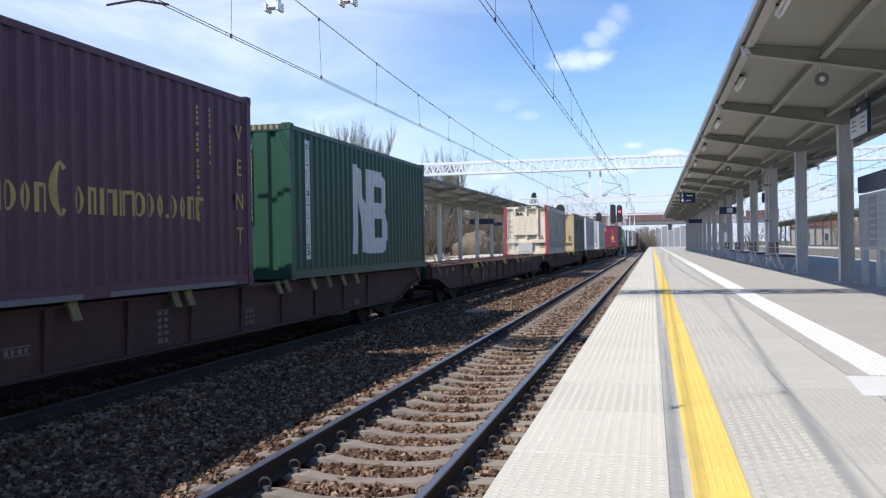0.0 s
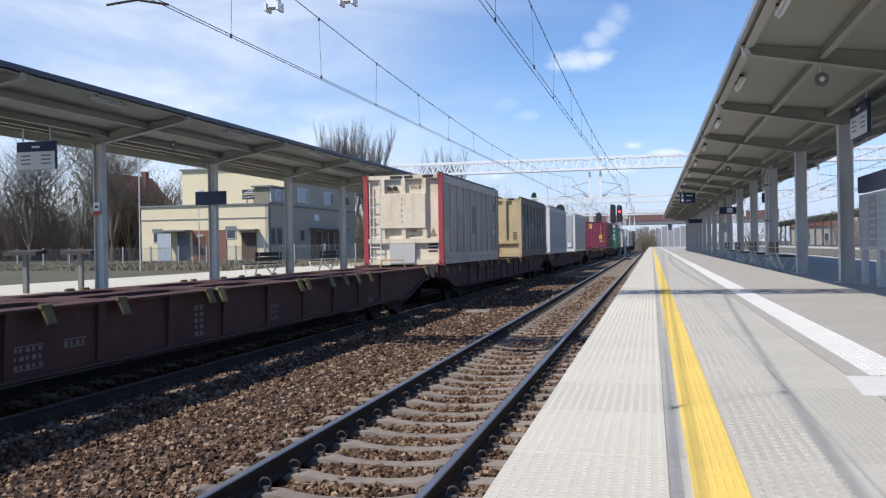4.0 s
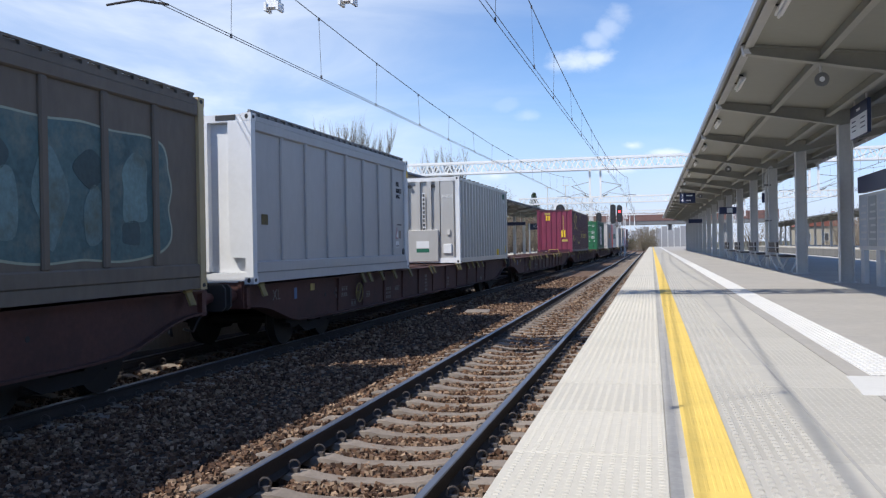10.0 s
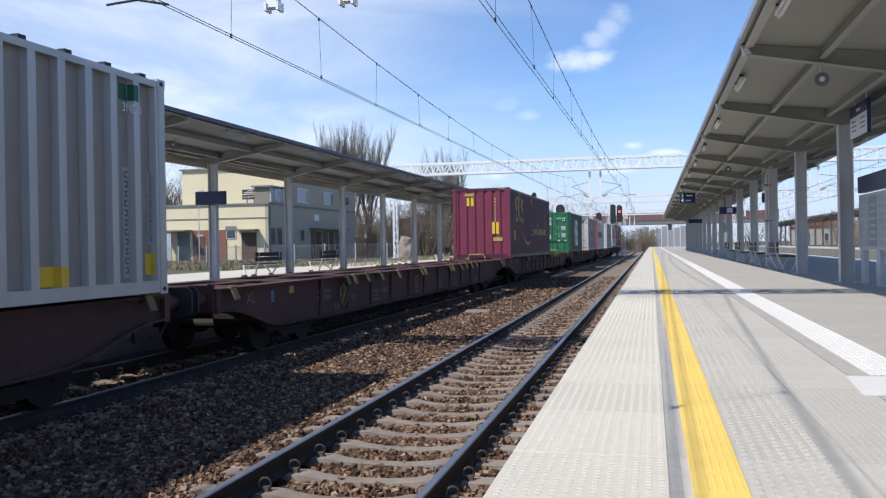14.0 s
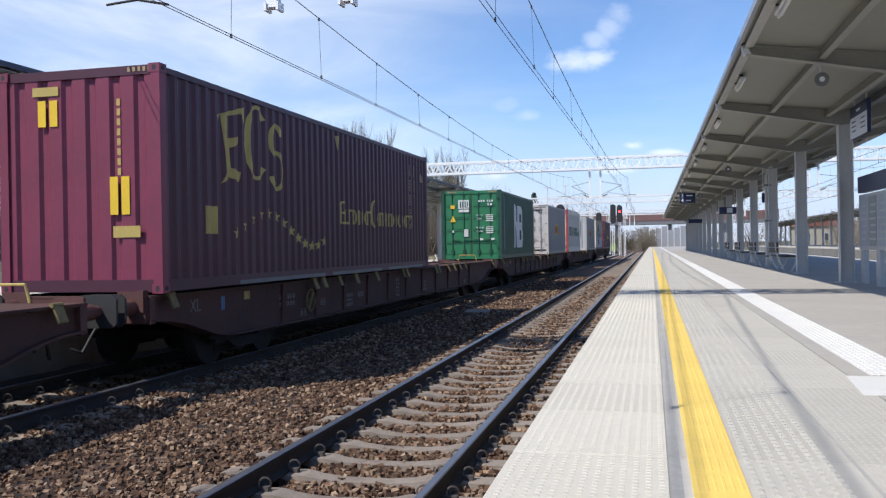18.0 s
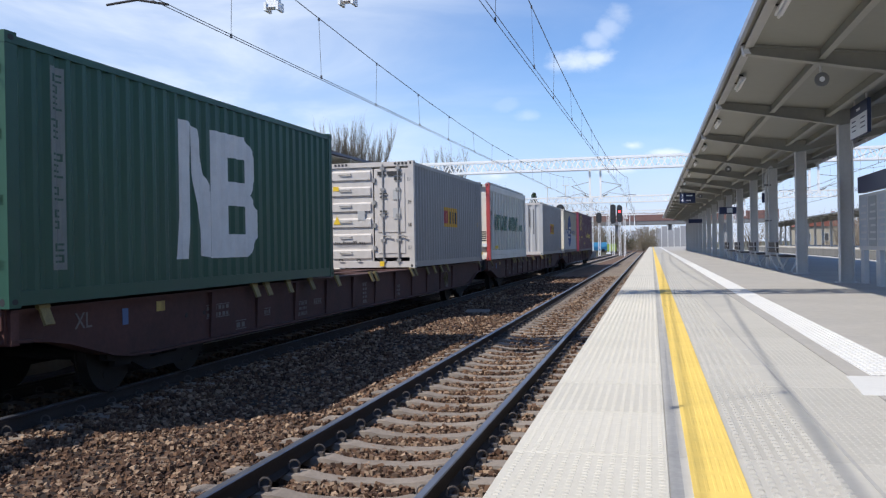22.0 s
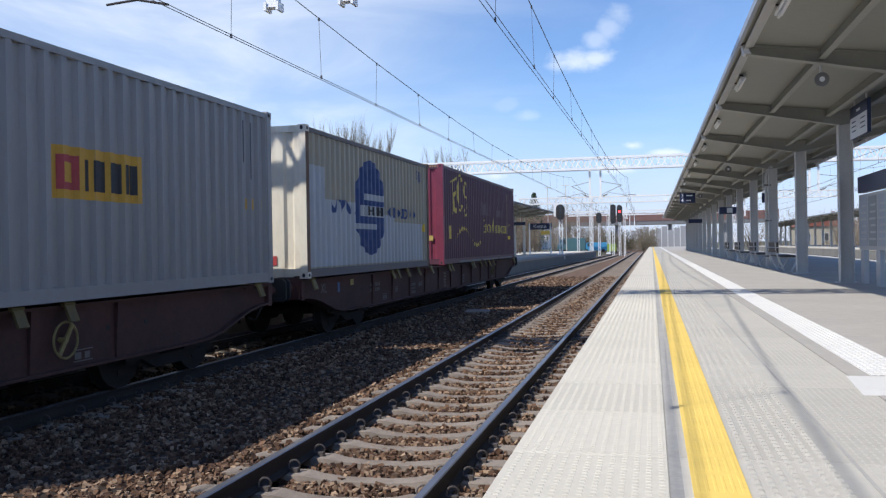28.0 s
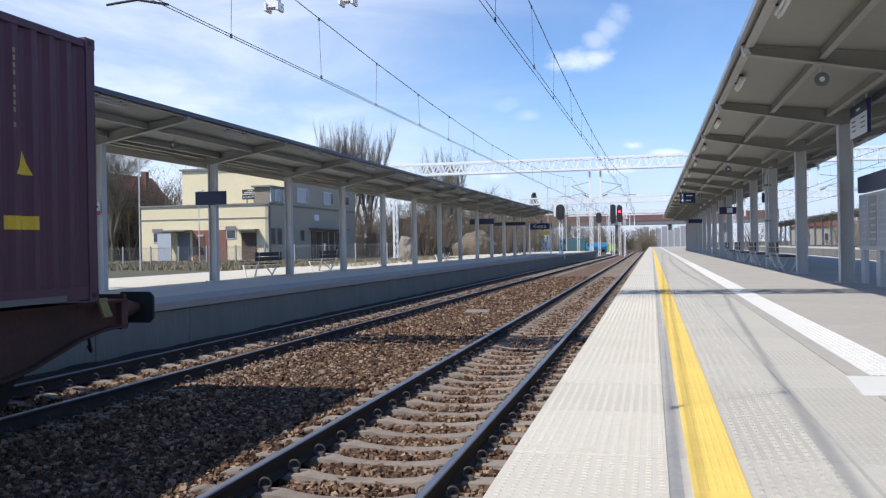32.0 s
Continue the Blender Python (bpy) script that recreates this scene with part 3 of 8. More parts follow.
            for by in (-0.43, 0.43):
                place("lamp_bracket", arm, q, 0, by, 0, 0, 0, 0 if s < 0 else 180)
    return cn


# ================= overhead line =================
def truss(bm, x0, x1, z0, z1, depth, bays, r=0.075):
    for y in (-depth / 2, depth / 2):
        for z in (z0, z1):
            box(bm, x0, x1, y - 0.09, y + 0.09, z - 0.09, z + 0.09)
    dx = (x1 - x0) / bays
    for i in range(bays):
        a, b = x0 + i * dx, x0 + (i + 1) * dx
        mdl = (a + b) / 2
        for y, lo, hi in ((-depth / 2, z0, z1), (depth / 2, z1, z0)):
            tube(bm, (a, y, lo), (mdl, y, hi), r, n=4)
            tube(bm, (mdl, y, hi), (b, y, lo), r, n=4)
        tube(bm, (a, -depth / 2, z0), (a, depth / 2, z0), r, n=4)
        tube(bm, (a, -depth / 2, z1), (mdl, depth / 2, z1), r, n=4)


def mast(bm, x, y, z0, z1, w=0.34):
    """Lattice mast of four angles with bracing."""
    for sx in (-1, 1):
        for sy in (-1, 1):
            box(bm, x + sx * w / 2 - 0.035, x + sx * w / 2 + 0.035, y + sy * w / 2 - 0.035, y + sy * w / 2 + 0.035, z0, z1)
    n = int((z1 - z0) / 0.6)
    for i in range(n):
        a, b = z0 + i * (z1 - z0) / n, z0 + (i + 1) * (z1 - z0) / n
        s = 1 if i % 2 else -1
        for q in (-1, 1):
            tube(bm, (x - s * w / 2, y + q * w / 2, a), (x + s * w / 2, y + q * w / 2, b), 0.022, n=4)
            tube(bm, (x + q * w / 2, y - s * w / 2, a), (x + q * w / 2, y + s * w / 2, b), 0.022, n=4)
    box(bm, x - 0.35, x + 0.35, y - 0.35, y + 0.35, z0 - 0.4, z0 + 0.12)


def far_x(y):
    return FAR_X + K * y


def near_wire(y):
    """The near wires run slantwise over their track, from one side to the other and back."""
    return NEAR_X - 0.14 + 0.0098 * (min(y, 75) - 13.4) - 0.0098 * max(0, y - 75)


def build_gantry(y, x0, x1, masts, drops):
    g = thing("catenary_gantry", "white lattice steel gantry spanning the tracks", "catenary gantry", "catenary gantries", pose(0, y, 0))
    bm = bmesh.new()
    truss(bm, x0, x1, 7.95, 8.86, 0.7, int((x1 - x0) / 1.0), 0.06)
    part("beam", bm, "gantry", g, "white lattice truss beam")
    for x, z in masts:
        bm = bmesh.new()
        mast(bm, x, 0, z, 8.4)
        part("mast", bm, "gantry", g)
    for x, tx in drops:
        bm = bmesh.new()
        box(bm, x - 0.085, x + 0.085, -0.085, 0.085, 5.42, 8.0)
        for q in (-0.1, 0.1):
            box(bm, x + q - 0.02, x + q + 0.02, -0.11, 0.11, 5.37, 5.5)
        s = 1 if tx > x else -1
        part("drop_post", bm, "gantry", g, "white hanging post")
        bm = bmesh.new()
        tube(bm, (x, 0, 6.9), (tx, 0, 6.55), 0.022, n=6)
        tube(bm, (x, 0, 5.75), (tx, 0, 6.56), 0.022, n=6)
        tube(bm, (x + (tx - x) * 0.3, 0, 5.99), (tx + s * 0.25, 0, 5.72), 0.016, n=6)
        part("bracket_arm", bm, "dark_grey", g, "thin grey bracket arm")
        bm = bmesh.new()
        for i in range(5):
            a = s * (0.2 + 0.07 * i)
            tube(bm, (x + a, 0, 5.66 + 0.03 * i), (x + a + s * 0.03, 0, 5.675 + 0.03 * i), 0.075, 0.05, 10)
        tube(bm, (x, 0, 5.62), (x + s * 0.6, 0, 5.86), 0.025, n=6)
        part("insulator", bm, "insul", g, "ribbed dark brown insulator")
        bm = bmesh.new()
        pipe(bm, [(tx + s * 0.05, 0, 5.62), (tx + s * 0.6, 0, 5.74), (tx + s * 1.15, 0, 5.7)], 0.02, 6)
        part("steady_arm", bm, "rail", g, "brown steady arm at the contact wire")
    return g


def hang_line(name, x_of, y0, y1, spans, contact_z, sag_z, group):
    """One track's wires: a messenger that sags between gantries, twin contact wires, droppers with clamps."""
    ln = thing(name, "thin dark catenary and contact wires with droppers", "overhead line", "overhead lines")
    bm, bm2, drop = bmesh.new(), bmesh.new(), []
    for a, b in spans:
        n = 12
        pts = []
        for i in range(n + 1):
            u = i / n
            y = a + (b - a) * u
            z = sag_z - 1.05 * 4 * u * (1 - u)
            pts.append((x_of(y), y, z))
        pipe(bm, pts, 0.0105, 5)
        m = max(2, int((b - a) / 4.0))
        for i in range(m):
            u = (i + 0.5) / m
            y = a + (b - a) * u
            drop.append((x_of(y), y, sag_z - 1.05 * 4 * u * (1 - u), (i % 2) * 0.08 - 0.04))
    part("messenger_wire", bm, "wire", ln)
    for dx in (-0.045, 0.045):
        bm = bmesh.new()
        pipe(bm, [(x_of(y) + dx, y, contact_z) for y in (y0, 75, y1)], 0.0072, 5)
        part("contact_wire", bm, "wire", ln)
    bm = bmesh.new()
    for x, y, z, dx in drop:
        tube(bm, (x, y, z), (x + dx, y, contact_z), 0.005, n=4)
        box(bm, x - 0.014, x + 0.014, y - 0.03, y + 0.03, z - 0.05, z + 0.02)
        box(bm, x + dx - 0.014, x + dx + 0.014, y - 0.025, y + 0.025, contact_z - 0.015, contact_z + 0.06)
    part("droppers", bm, "wire", ln)


build_ground()
build_ballast()
build_track("track_near", pose(NEAR_X, 0, 0), "straight railway track with concrete sleepers and spring clips", NEAR_FIRST, 320, 75, 50, NEAR_PITCH)
build_track("track_far", FAR, "railway track with concrete sleepers beside the far platform", 0.11 - 0.6 * 10, 320, 85, 55)
build_right_platform()
build_left_platform()
build_canopy("platform_canopy", "long grey steel canopy with a row of posts and tube lamps", pose(3.93, 0, 0), PZ, 4.755, -8.5, 5.75, 21, 112, 0.13, 0.085)
build_canopy("platform_canopy", "long grey steel canopy over the far platform", FAR @ pose(-6.2, 0, 0), LPZ, 5.02, 2.35, 5.75, 16, 94, 0.115, 0.0, "edge_dark", "steel")
for gy, g0, g1, gm, gd in ((12.7, -24, 16, [(-23.4, 0.7), (15, -0.5)], [(-5.6, far_x(12.7)), (-4.4, NEAR_X)]),
                           (75, -22.2, 27, [(-21.9, 0.7), (26.5, -0.5)], [(-4.95, far_x(75)), (-4.07, NEAR_X), (12.24, 11.1), (12.9, 15.5)]),
                           (137, -20, 28, [(-9.0, -0.4), (27, -0.5)], [(-6.0, far_x(137)), (-3.6, NEAR_X), (12.6, 11.1), (13.4, 15.5)]),
                           (199, -18, 18, [(-9.4, -0.4), (12, -0.5)], [(-4.6, far_x(199)), (-3.6, NEAR_X)])):
    build_gantry(gy, g0, g1, gm, gd)
hang_line("overhead_line", near_wire, -49, 199, [(-49, 12.7), (12.7, 75), (75, 137), (137, 199)], 5.5, 7.2, "")
hang_line("overhead_line", far_x, -49, 199, [(-49, 12.7), (12.7, 75), (75, 137), (137, 199)], 5.57, 7.3, "")
for bx in (11.1, 15.5):
    hang_line("overhead_line", lambda y: bx, 12.7, 199, [(12.7, 75), (75, 137), (137, 199)], 5.5, 7.2, "")
for mx_, my, mz, w_, nm in ((-17.0, 150, 11.3, 0.14, "lamp"), (-13.95, 150, 11.6, 0.16, "lamp"), (-11.95, 150, 7.7, 0.34, ""), (-9.67, 150, 9.4, 0.36, ""), (-8.55, 190, 7.8, 0.2, ""), (-3.75, 130, 7.0, 0.2, ""), (-29.6, 120, 7.6, 0.5, ""), (9.9, 118, 7.6, 0.3, ""), (-27.6, 44, 7.0, 0.1, "lamp"), (-36.0, 66, 6.6, 0.1, "lamp"), (14.0, 160, 8.2, 0.3, "")):
    cm_ = thing("catenary_mast" if not nm else "lighting_mast", "slim pale steel mast beside the tracks" if not nm else "tall thin grey lighting mast", "mast", "trackside masts", pose(mx_, my, 0))
    bm = bmesh.new()
    if nm:
        tube(bm, (0, 0, -0.6), (0, 0, mz), w_ / 2, w_ / 3, 8)
    else:
        mast(bm, 0, 0, -0.6, mz, w_)
    part("shaft", bm, "gantry" if not nm else "steel", cm_)
    if nm:
        part("lamp_head", B((-4 * w_, 4 * w_, -0.1, 0.1, mz - 0.05, mz + 0.06)), "steel_white", cm_)
    else:
        part("arm", B((0, 1.9, -0.05, 0.05, mz - 0.9, mz - 0.8)), "gantry", cm_)


# ================= surroundings =================
M.update(
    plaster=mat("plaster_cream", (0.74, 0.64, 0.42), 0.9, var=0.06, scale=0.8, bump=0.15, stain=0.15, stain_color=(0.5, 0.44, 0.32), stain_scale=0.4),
    # the same cream plaster with the side's shade mixed into the colour
    plaster_side=mat("plaster_shade_tone", (0.40, 0.355, 0.275), 0.9, var=0.06, scale=0.8, bump=0.15, stain=0.2, stain_color=(0.30, 0.27, 0.22), stain_scale=0.4),
    fascia=mat("roof_edge_grey", (0.2, 0.2, 0.2), 0.7, var=0.1),
    pane=mat("window_pane_dark", (0.06, 0.07, 0.085), 0.12, var=0.15, scale=1),
    pane_light=mat("window_curtain", (0.42, 0.44, 0.46), 0.4, var=0.15, scale=3),
    frame_white=mat("window_frame_white", (0.7, 0.7, 0.68), 0.5, var=0.05),
    door_grey=mat("door_grey_metal", (0.42, 0.45, 0.48), 0.5, var=0.08),
    brick=mat("brick_red_panel", (0.24, 0.11, 0.08), 0.9, var=0.2, scale=12),
    bark=mat("bark_brown", (0.13, 0.105, 0.085), 0.95, var=0.25, scale=6),
    twig=mat("twig_grey", (0.15, 0.13, 0.105), 0.95, var=0.25, scale=2),
    bud=mat("spring_buds", (0.18, 0.165, 0.09), 0.9, var=0.35, scale=1.0),
    fir=mat("fir_green", (0.03, 0.055, 0.025), 0.95, var=0.35, scale=2.0),
    soil=mat("heap_soil", (0.15, 0.12, 0.085), 0.95, var=0.3, scale=2.5, bump=0.8, bump_scale=8, stain=0.5, stain_color=(0.16, 0.14, 0.1), stain_scale=1),
    heap_stone=mat("heap_pale_stone", (0.28, 0.235, 0.185), 0.95, var=0.3, scale=4, bump=0.8, bump_scale=10),
    bench_wood=mat("bench_slats_dark", (0.045, 0.038, 0.036), 0.7, var=0.2),
    overpass=mat("overpass_red_brown", (0.21, 0.115, 0.10), 0.8, var=0.12, scale=0.5),
    pale_wall=mat("pale_far_wall", (0.33, 0.33, 0.345), 0.8, var=0.1, scale=0.3),
    lamp_red=mat("signal_red_light", (1.0, 0.04, 0.05), emit=9.0),
    blue_van=mat("blue_paint", (0.06, 0.28, 0.5), 0.35, var=0.08),
    teal_van=mat("teal_paint", (0.07, 0.15, 0.17), 0.35, var=0.08),
    lime_van=mat("lime_paint", (0.26, 0.36, 0.06), 0.35, var=0.08),
    red_sign=mat("red_sign", (0.5, 0.04, 0.05), 0.5, var=0.05),
    rust_roof=mat("roof_tiles_red", (0.24, 0.085, 0.06), 0.8, var=0.2, scale=3),
    glass=glass("case_glass"),
    door_brown=mat("door_brown_wood", (0.11, 0.065, 0.045), 0.8, var=0.2, scale=4),
    sign_dark=mat("board_black", (0.03, 0.03, 0.035), 0.5, var=0.1),
    slat_wood=mat("grey_wood_slats", (0.30, 0.26, 0.2), 0.85, var=0.2),
    poster_grey=mat("poster_faded", (0.30, 0.31, 0.30), 0.4, var=0.2, scale=3),
    fence_wire=mat("fence_wire_grey", (0.26, 0.26, 0.25), 0.6, var=0.1),
    brush=mat("brush_twigs", (0.185, 0.15, 0.118), 0.95, var=0.3, scale=1.5),
    leaf_dark=mat("evergreen_leaves", (0.035, 0.055, 0.02), 0.8, var=0.4, scale=1.0),
    weed=mat("dry_weeds", (0.25, 0.215, 0.14), 0.95, var=0.4, scale=0.7),
)


FRONT = Matrix(((1, 0, 0, 0), (0, 0, -1, 0), (0, 1, 0, 0), (0, 0, 0, 1)))


def building():
    b = thing("station_building", "two-storey cream plastered railway building with a flat roof", "building")
    x0, x1, y0, y1 = -45.0, -32.6, 72.0, 95.4
    ym, zb, z1, z2 = 76.3, 0.4, 5.66, 9.25
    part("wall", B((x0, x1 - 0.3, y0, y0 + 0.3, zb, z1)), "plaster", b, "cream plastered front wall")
    # walls turned from the sun take the shade-darkened plaster
    part("wall", B((x1 - 0.3, x1, y0, y1, zb, z1)), "plaster_side", b, "side wall in cream plaster darkened as shade")
    part("wall", B((x0, x0 + 0.3, y0 + 0.3, y1, zb, z1)), "plaster", b)
    part("wall", B((x0 + 0.3, x1 - 0.3, y1 - 0.3, y1, zb, z1)), "plaster", b)
    part("roof", B((x0 - 0.12, x1 + 0.12, y0 - 0.12, y1 + 0.1, z1, z1 + 0.14)), "fascia", b, "dark flat roof edge")
    ux = -43.3
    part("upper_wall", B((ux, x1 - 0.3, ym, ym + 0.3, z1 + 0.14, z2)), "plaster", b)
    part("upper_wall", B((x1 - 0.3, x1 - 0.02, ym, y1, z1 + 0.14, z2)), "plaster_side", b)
    part("upper_wall", B((ux, ux + 0.3, ym + 0.3, y1, z1 + 0.14, z2)), "plaster", b)
    part("upper_roof", B((ux - 0.2, x1 + 0.2, ym - 0.2, y1 + 0.3, z2, z2 + 0.16)), "fascia", b, "dark flat roof edge")
    part("string_course", B((x0 - 0.02, x1 + 0.02, y0 - 0.05, y0 - 0.002, 4.46, 4.54)), "fascia", b)
    part("downpipe", B((x1 + 0.004, x1 + 0.1, y0 + 0.18, y0 + 0.28, 0.6, 5.5)), "fascia", b)

    def on_front(name, xa, xb, za, zb_, material, y=y0, t=0.06):
        return part(name, B((xa, xb, y - t, y - 0.004, za, zb_)), material, b)

    for xa, xb, za, zb_ in ((-43.75, -42.95, 2.55, 3.3), (-36.55, -35.75, 2.75, 3.4)):
        w = on_front("window", xa - 0.06, xb + 0.06, za - 0.06, zb_ + 0.06, "frame_white")
        part("pane", B((xa, xb, y0 - 0.075, y0 - 0.062, za, zb_)), "pane", w)
        part("lintel", B((xa - 0.1, xb + 0.1, y0 - 0.12, y0 - 0.064, zb_ + 0.08, zb_ + 0.4)), "fascia", w)
    # metal lean-to, brown porch and doors
    part("metal_screen", B((-42.7, -41.35, y0 - 1.2, y0 - 1.1, 0.6, 3.3)), "door_grey", b, "pale grey sheet metal screen")
    part("metal_screen", B((-41.35, -40.2, y0 - 0.12, y0 - 0.004, 0.6, 3.3)), "fascia", b, "dark doorway under the lean-to")
    part("porch_roof", B((-42.8, -39.9, y0 - 1.3, y0 - 0.004, 3.42, 3.54)), "fascia", b)
    on_front("brown_panel", -39.9, -36.6, 0.6, 3.5, "brick")
    for xa in (-39.5, -38.2):
        d = on_front("door", xa, xa + 0.8, 0.6, 2.9, "door_brown", t=0.1)
        part("transom", B((xa + 0.1, xa + 0.7, y0 - 0.12, y0 - 0.102, 2.95, 3.12)), "pane_light", d)
    on_front("door", -35.15, -33.75, 0.6, 3.2, "door_brown", t=0.08)
    part("door_canopy", B((-35.5, -33.5, y0 - 0.9, y0 - 0.004, 3.4, 3.5)), "fascia", b)
    # two dark name boards with white lines
    nb = part("name_board", B((-36.7, -35.15, ym - 0.9, ym - 0.84, 6.86, 7.25)), "sign_dark", b, "dark board with white lines")
    part("board_line", B((-36.5, -35.35, ym - 0.912, ym - 0.902, 6.95, 7.01)), "sign_white", nb)
    part("board_line", B((-36.2, -35.65, ym - 0.912, ym - 0.902, 7.1, 7.15)), "sign_white", nb)
    nb = part("name_board", B((-36.7, -35.15, ym - 0.9, ym - 0.84, 6.34, 6.78)), "sign_dark", b, "dark board with a white name")
    words("LCS KUTNO", 0.27, "sign_white", nb, Matrix.Translation((-35.92, ym - 0.906, 6.56)) @ FRONT, width=1.3, label="white name")
    part("board_leg", B((-36.3, -36.2, ym - 0.86, ym - 0.8, 5.8, 6.35)), "fascia", nb)
    part("board_leg", B((-35.6, -35.5, ym - 0.86, ym - 0.8, 5.8, 6.35)), "fascia", nb)
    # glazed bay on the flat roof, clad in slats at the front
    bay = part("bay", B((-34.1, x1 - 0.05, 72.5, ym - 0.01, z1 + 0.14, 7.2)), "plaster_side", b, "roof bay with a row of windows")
    part("bay_roof", B((-34.3, x1 + 0.15, 72.2, ym, 7.2, 7.34)), "fascia", bay)
    for i in range(8):
        part("slat", B((-34.08, x1 - 0.1, 72.44, 72.495, 5.86 + 0.165 * i, 5.99 + 0.165 * i)), "slat_wood", bay)
    for i in range(4):
        part("window", B((x1 - 0.048, x1 + 0.0, 72.6 + 0.92 * i, 73.44 + 0.92 * i, 6.0, 7.1)), "pane_light" if i in (1,) else "pane", bay)
    for i in range(5):
        part("mullion", B((x1 - 0.048, x1 + 0.03, 72.5 + 0.92 * i, 72.6 + 0.92 * i, 5.9, 7.15)), "frame_white", bay)
    for ya, yb, za, zb_, ma in ((78.5, 80.6, 6.2, 7.4, "pane_light"), (85.4, 87.4, 6.25, 7.4, "pane_light"), (91.5, 92.4, 6.4, 7.3, "pane")):
        w = part("window", B((x1 + 0.004, x1 + 0.06, ya - 0.08, yb + 0.7, za - 0.08, zb_ + 0.08)), "frame_white", b)
        part("pane", B((x1 + 0.062, x1 + 0.075, ya, yb, za, zb_)), ma, w)
        part("pane", B((x1 + 0.062, x1 + 0.075, yb + 0.1, yb + 0.62, za, zb_)), "pane", w)
    for ya, yb, za, zb_ in ((72.4, 73.3, 2.2, 3.55), (73.95, 74.7, 2.2, 3.55), (79.3, 80.0, 2.5, 3.45)):
        w = part("window", B((x1 + 0.004, x1 + 0.06, ya - 0.06, yb + 0.06, za - 0.06, zb_ + 0.06)), "fascia", b)
        part("pane", B((x1 + 0.062, x1 + 0.075, ya, yb, za, zb_)), "pane", w)
    part("plate", B((x1 + 0.004, x1 + 0.05, 82.8, 84.0, 4.5, 5.1)), "sign_white", b)
    part("entrance_roof", B((x1 + 0.004, x1 + 1.0, 81.4, 90.8, 3.58, 3.72)), "fascia", b)
    for i, ya in enumerate((81.9, 83.4, 85.2, 87.0, 88.8)):
        part("door", B((x1 + 0.004, x1 + 0.07, ya, ya + 1.2, 0.7, 3.4)), "pane" if i % 2 == 0 else "door_brown", b)


def house(m, w, d, h, roof, label, wall="brick"):
    o = thing("house", label, "house", "houses", m)
    part("wall", B((-w, w, -d, d, 0, h)), wall, o)
    bm = bmesh.new()
    prism(bm, [(-w - 0.4, h - 0.1), (w + 0.4, h - 0.1), (0, h + roof)], "y", -d - 0.3, d + 0.3)
    part("roof", bm, "rust_roof", o)
    part("chimney", B((w * 0.3, w * 0.3 + 0.6, -0.4, 0.3, h, h + roof + 0.5)), "brick", o)
    for i in (-1, 0, 1):
        wd = part("window", B((i * w * 0.6 - 0.5, i * w * 0.6 + 0.5, -d - 0.05, -d - 0.004, h * 0.35, h * 0.7)), "frame_white", o)
        part("pane", B((i * w * 0.6 - 0.4, i * w * 0.6 + 0.4, -d - 0.065, -d - 0.052, h * 0.37, h * 0.68)), "pane", wd)


class Twigs:
    """Collects tapered limbs as plain lists, for speed."""

    def __init__(self):
        self.v, self.f = [], []

    def limb(self, p, q, r0, r1, n=4):
        d = q - p
        a = d.orthogonal().normalized()
        b = d.cross(a).normalized()
        k = len(self.v)
        for c, r in ((p, r0), (q, r1)):
            for i in range(n):
                w = 2 * math.pi * i / n
                self.v.append(c + (a * math.cos(w) + b * math.sin(w)) * r)
        for i in range(n):
            j = (i + 1) % n
            self.f.append((k + i, k + j, k + n + j, k + n + i))

    def mesh(self, name, material):
        return raw_mesh(name, [v[:] for v in self.v], self.f, material)


def grow(tw, rng, p, d, length, r, level, up, spread, buds):
    """Grow one limb in short bends and let side shoots leave it."""
    n = 4
    for i in range(n):
        q = p + d * (length / n)
        tw.limb(p, q, r * (1 - 0.6 * i / n), r * (1 - 0.6 * (i + 1) / n), 5 if level == 0 else 3)
        if level < 3 and (i > 0 or level > 0):
            for _ in range((3, 2, 2)[level]):
                a = rng.uniform(0, 6.283)
                side = Vector((math.cos(a), math.sin(a), 0))
                nd = (d * (1 - spread) + side * spread + Vector((0, 0, up))).normalized()
                grow(tw, rng, q, nd, length * rng.uniform(0.35, 0.6), r * 0.42, level + 1, up, spread, buds)
        if level >= 2 and buds is not None and rng.random() < 0.6:
            buds.append(q + Vector((rng.uniform(-.2, .2), rng.uniform(-.2, .2), rng.uniform(-.2, .2))))
        d = (d + Vector((rng.uniform(-.13, .13), rng.uniform(-.13, .13), rng.uniform(-.02, .10)))).normalized()
        p = q


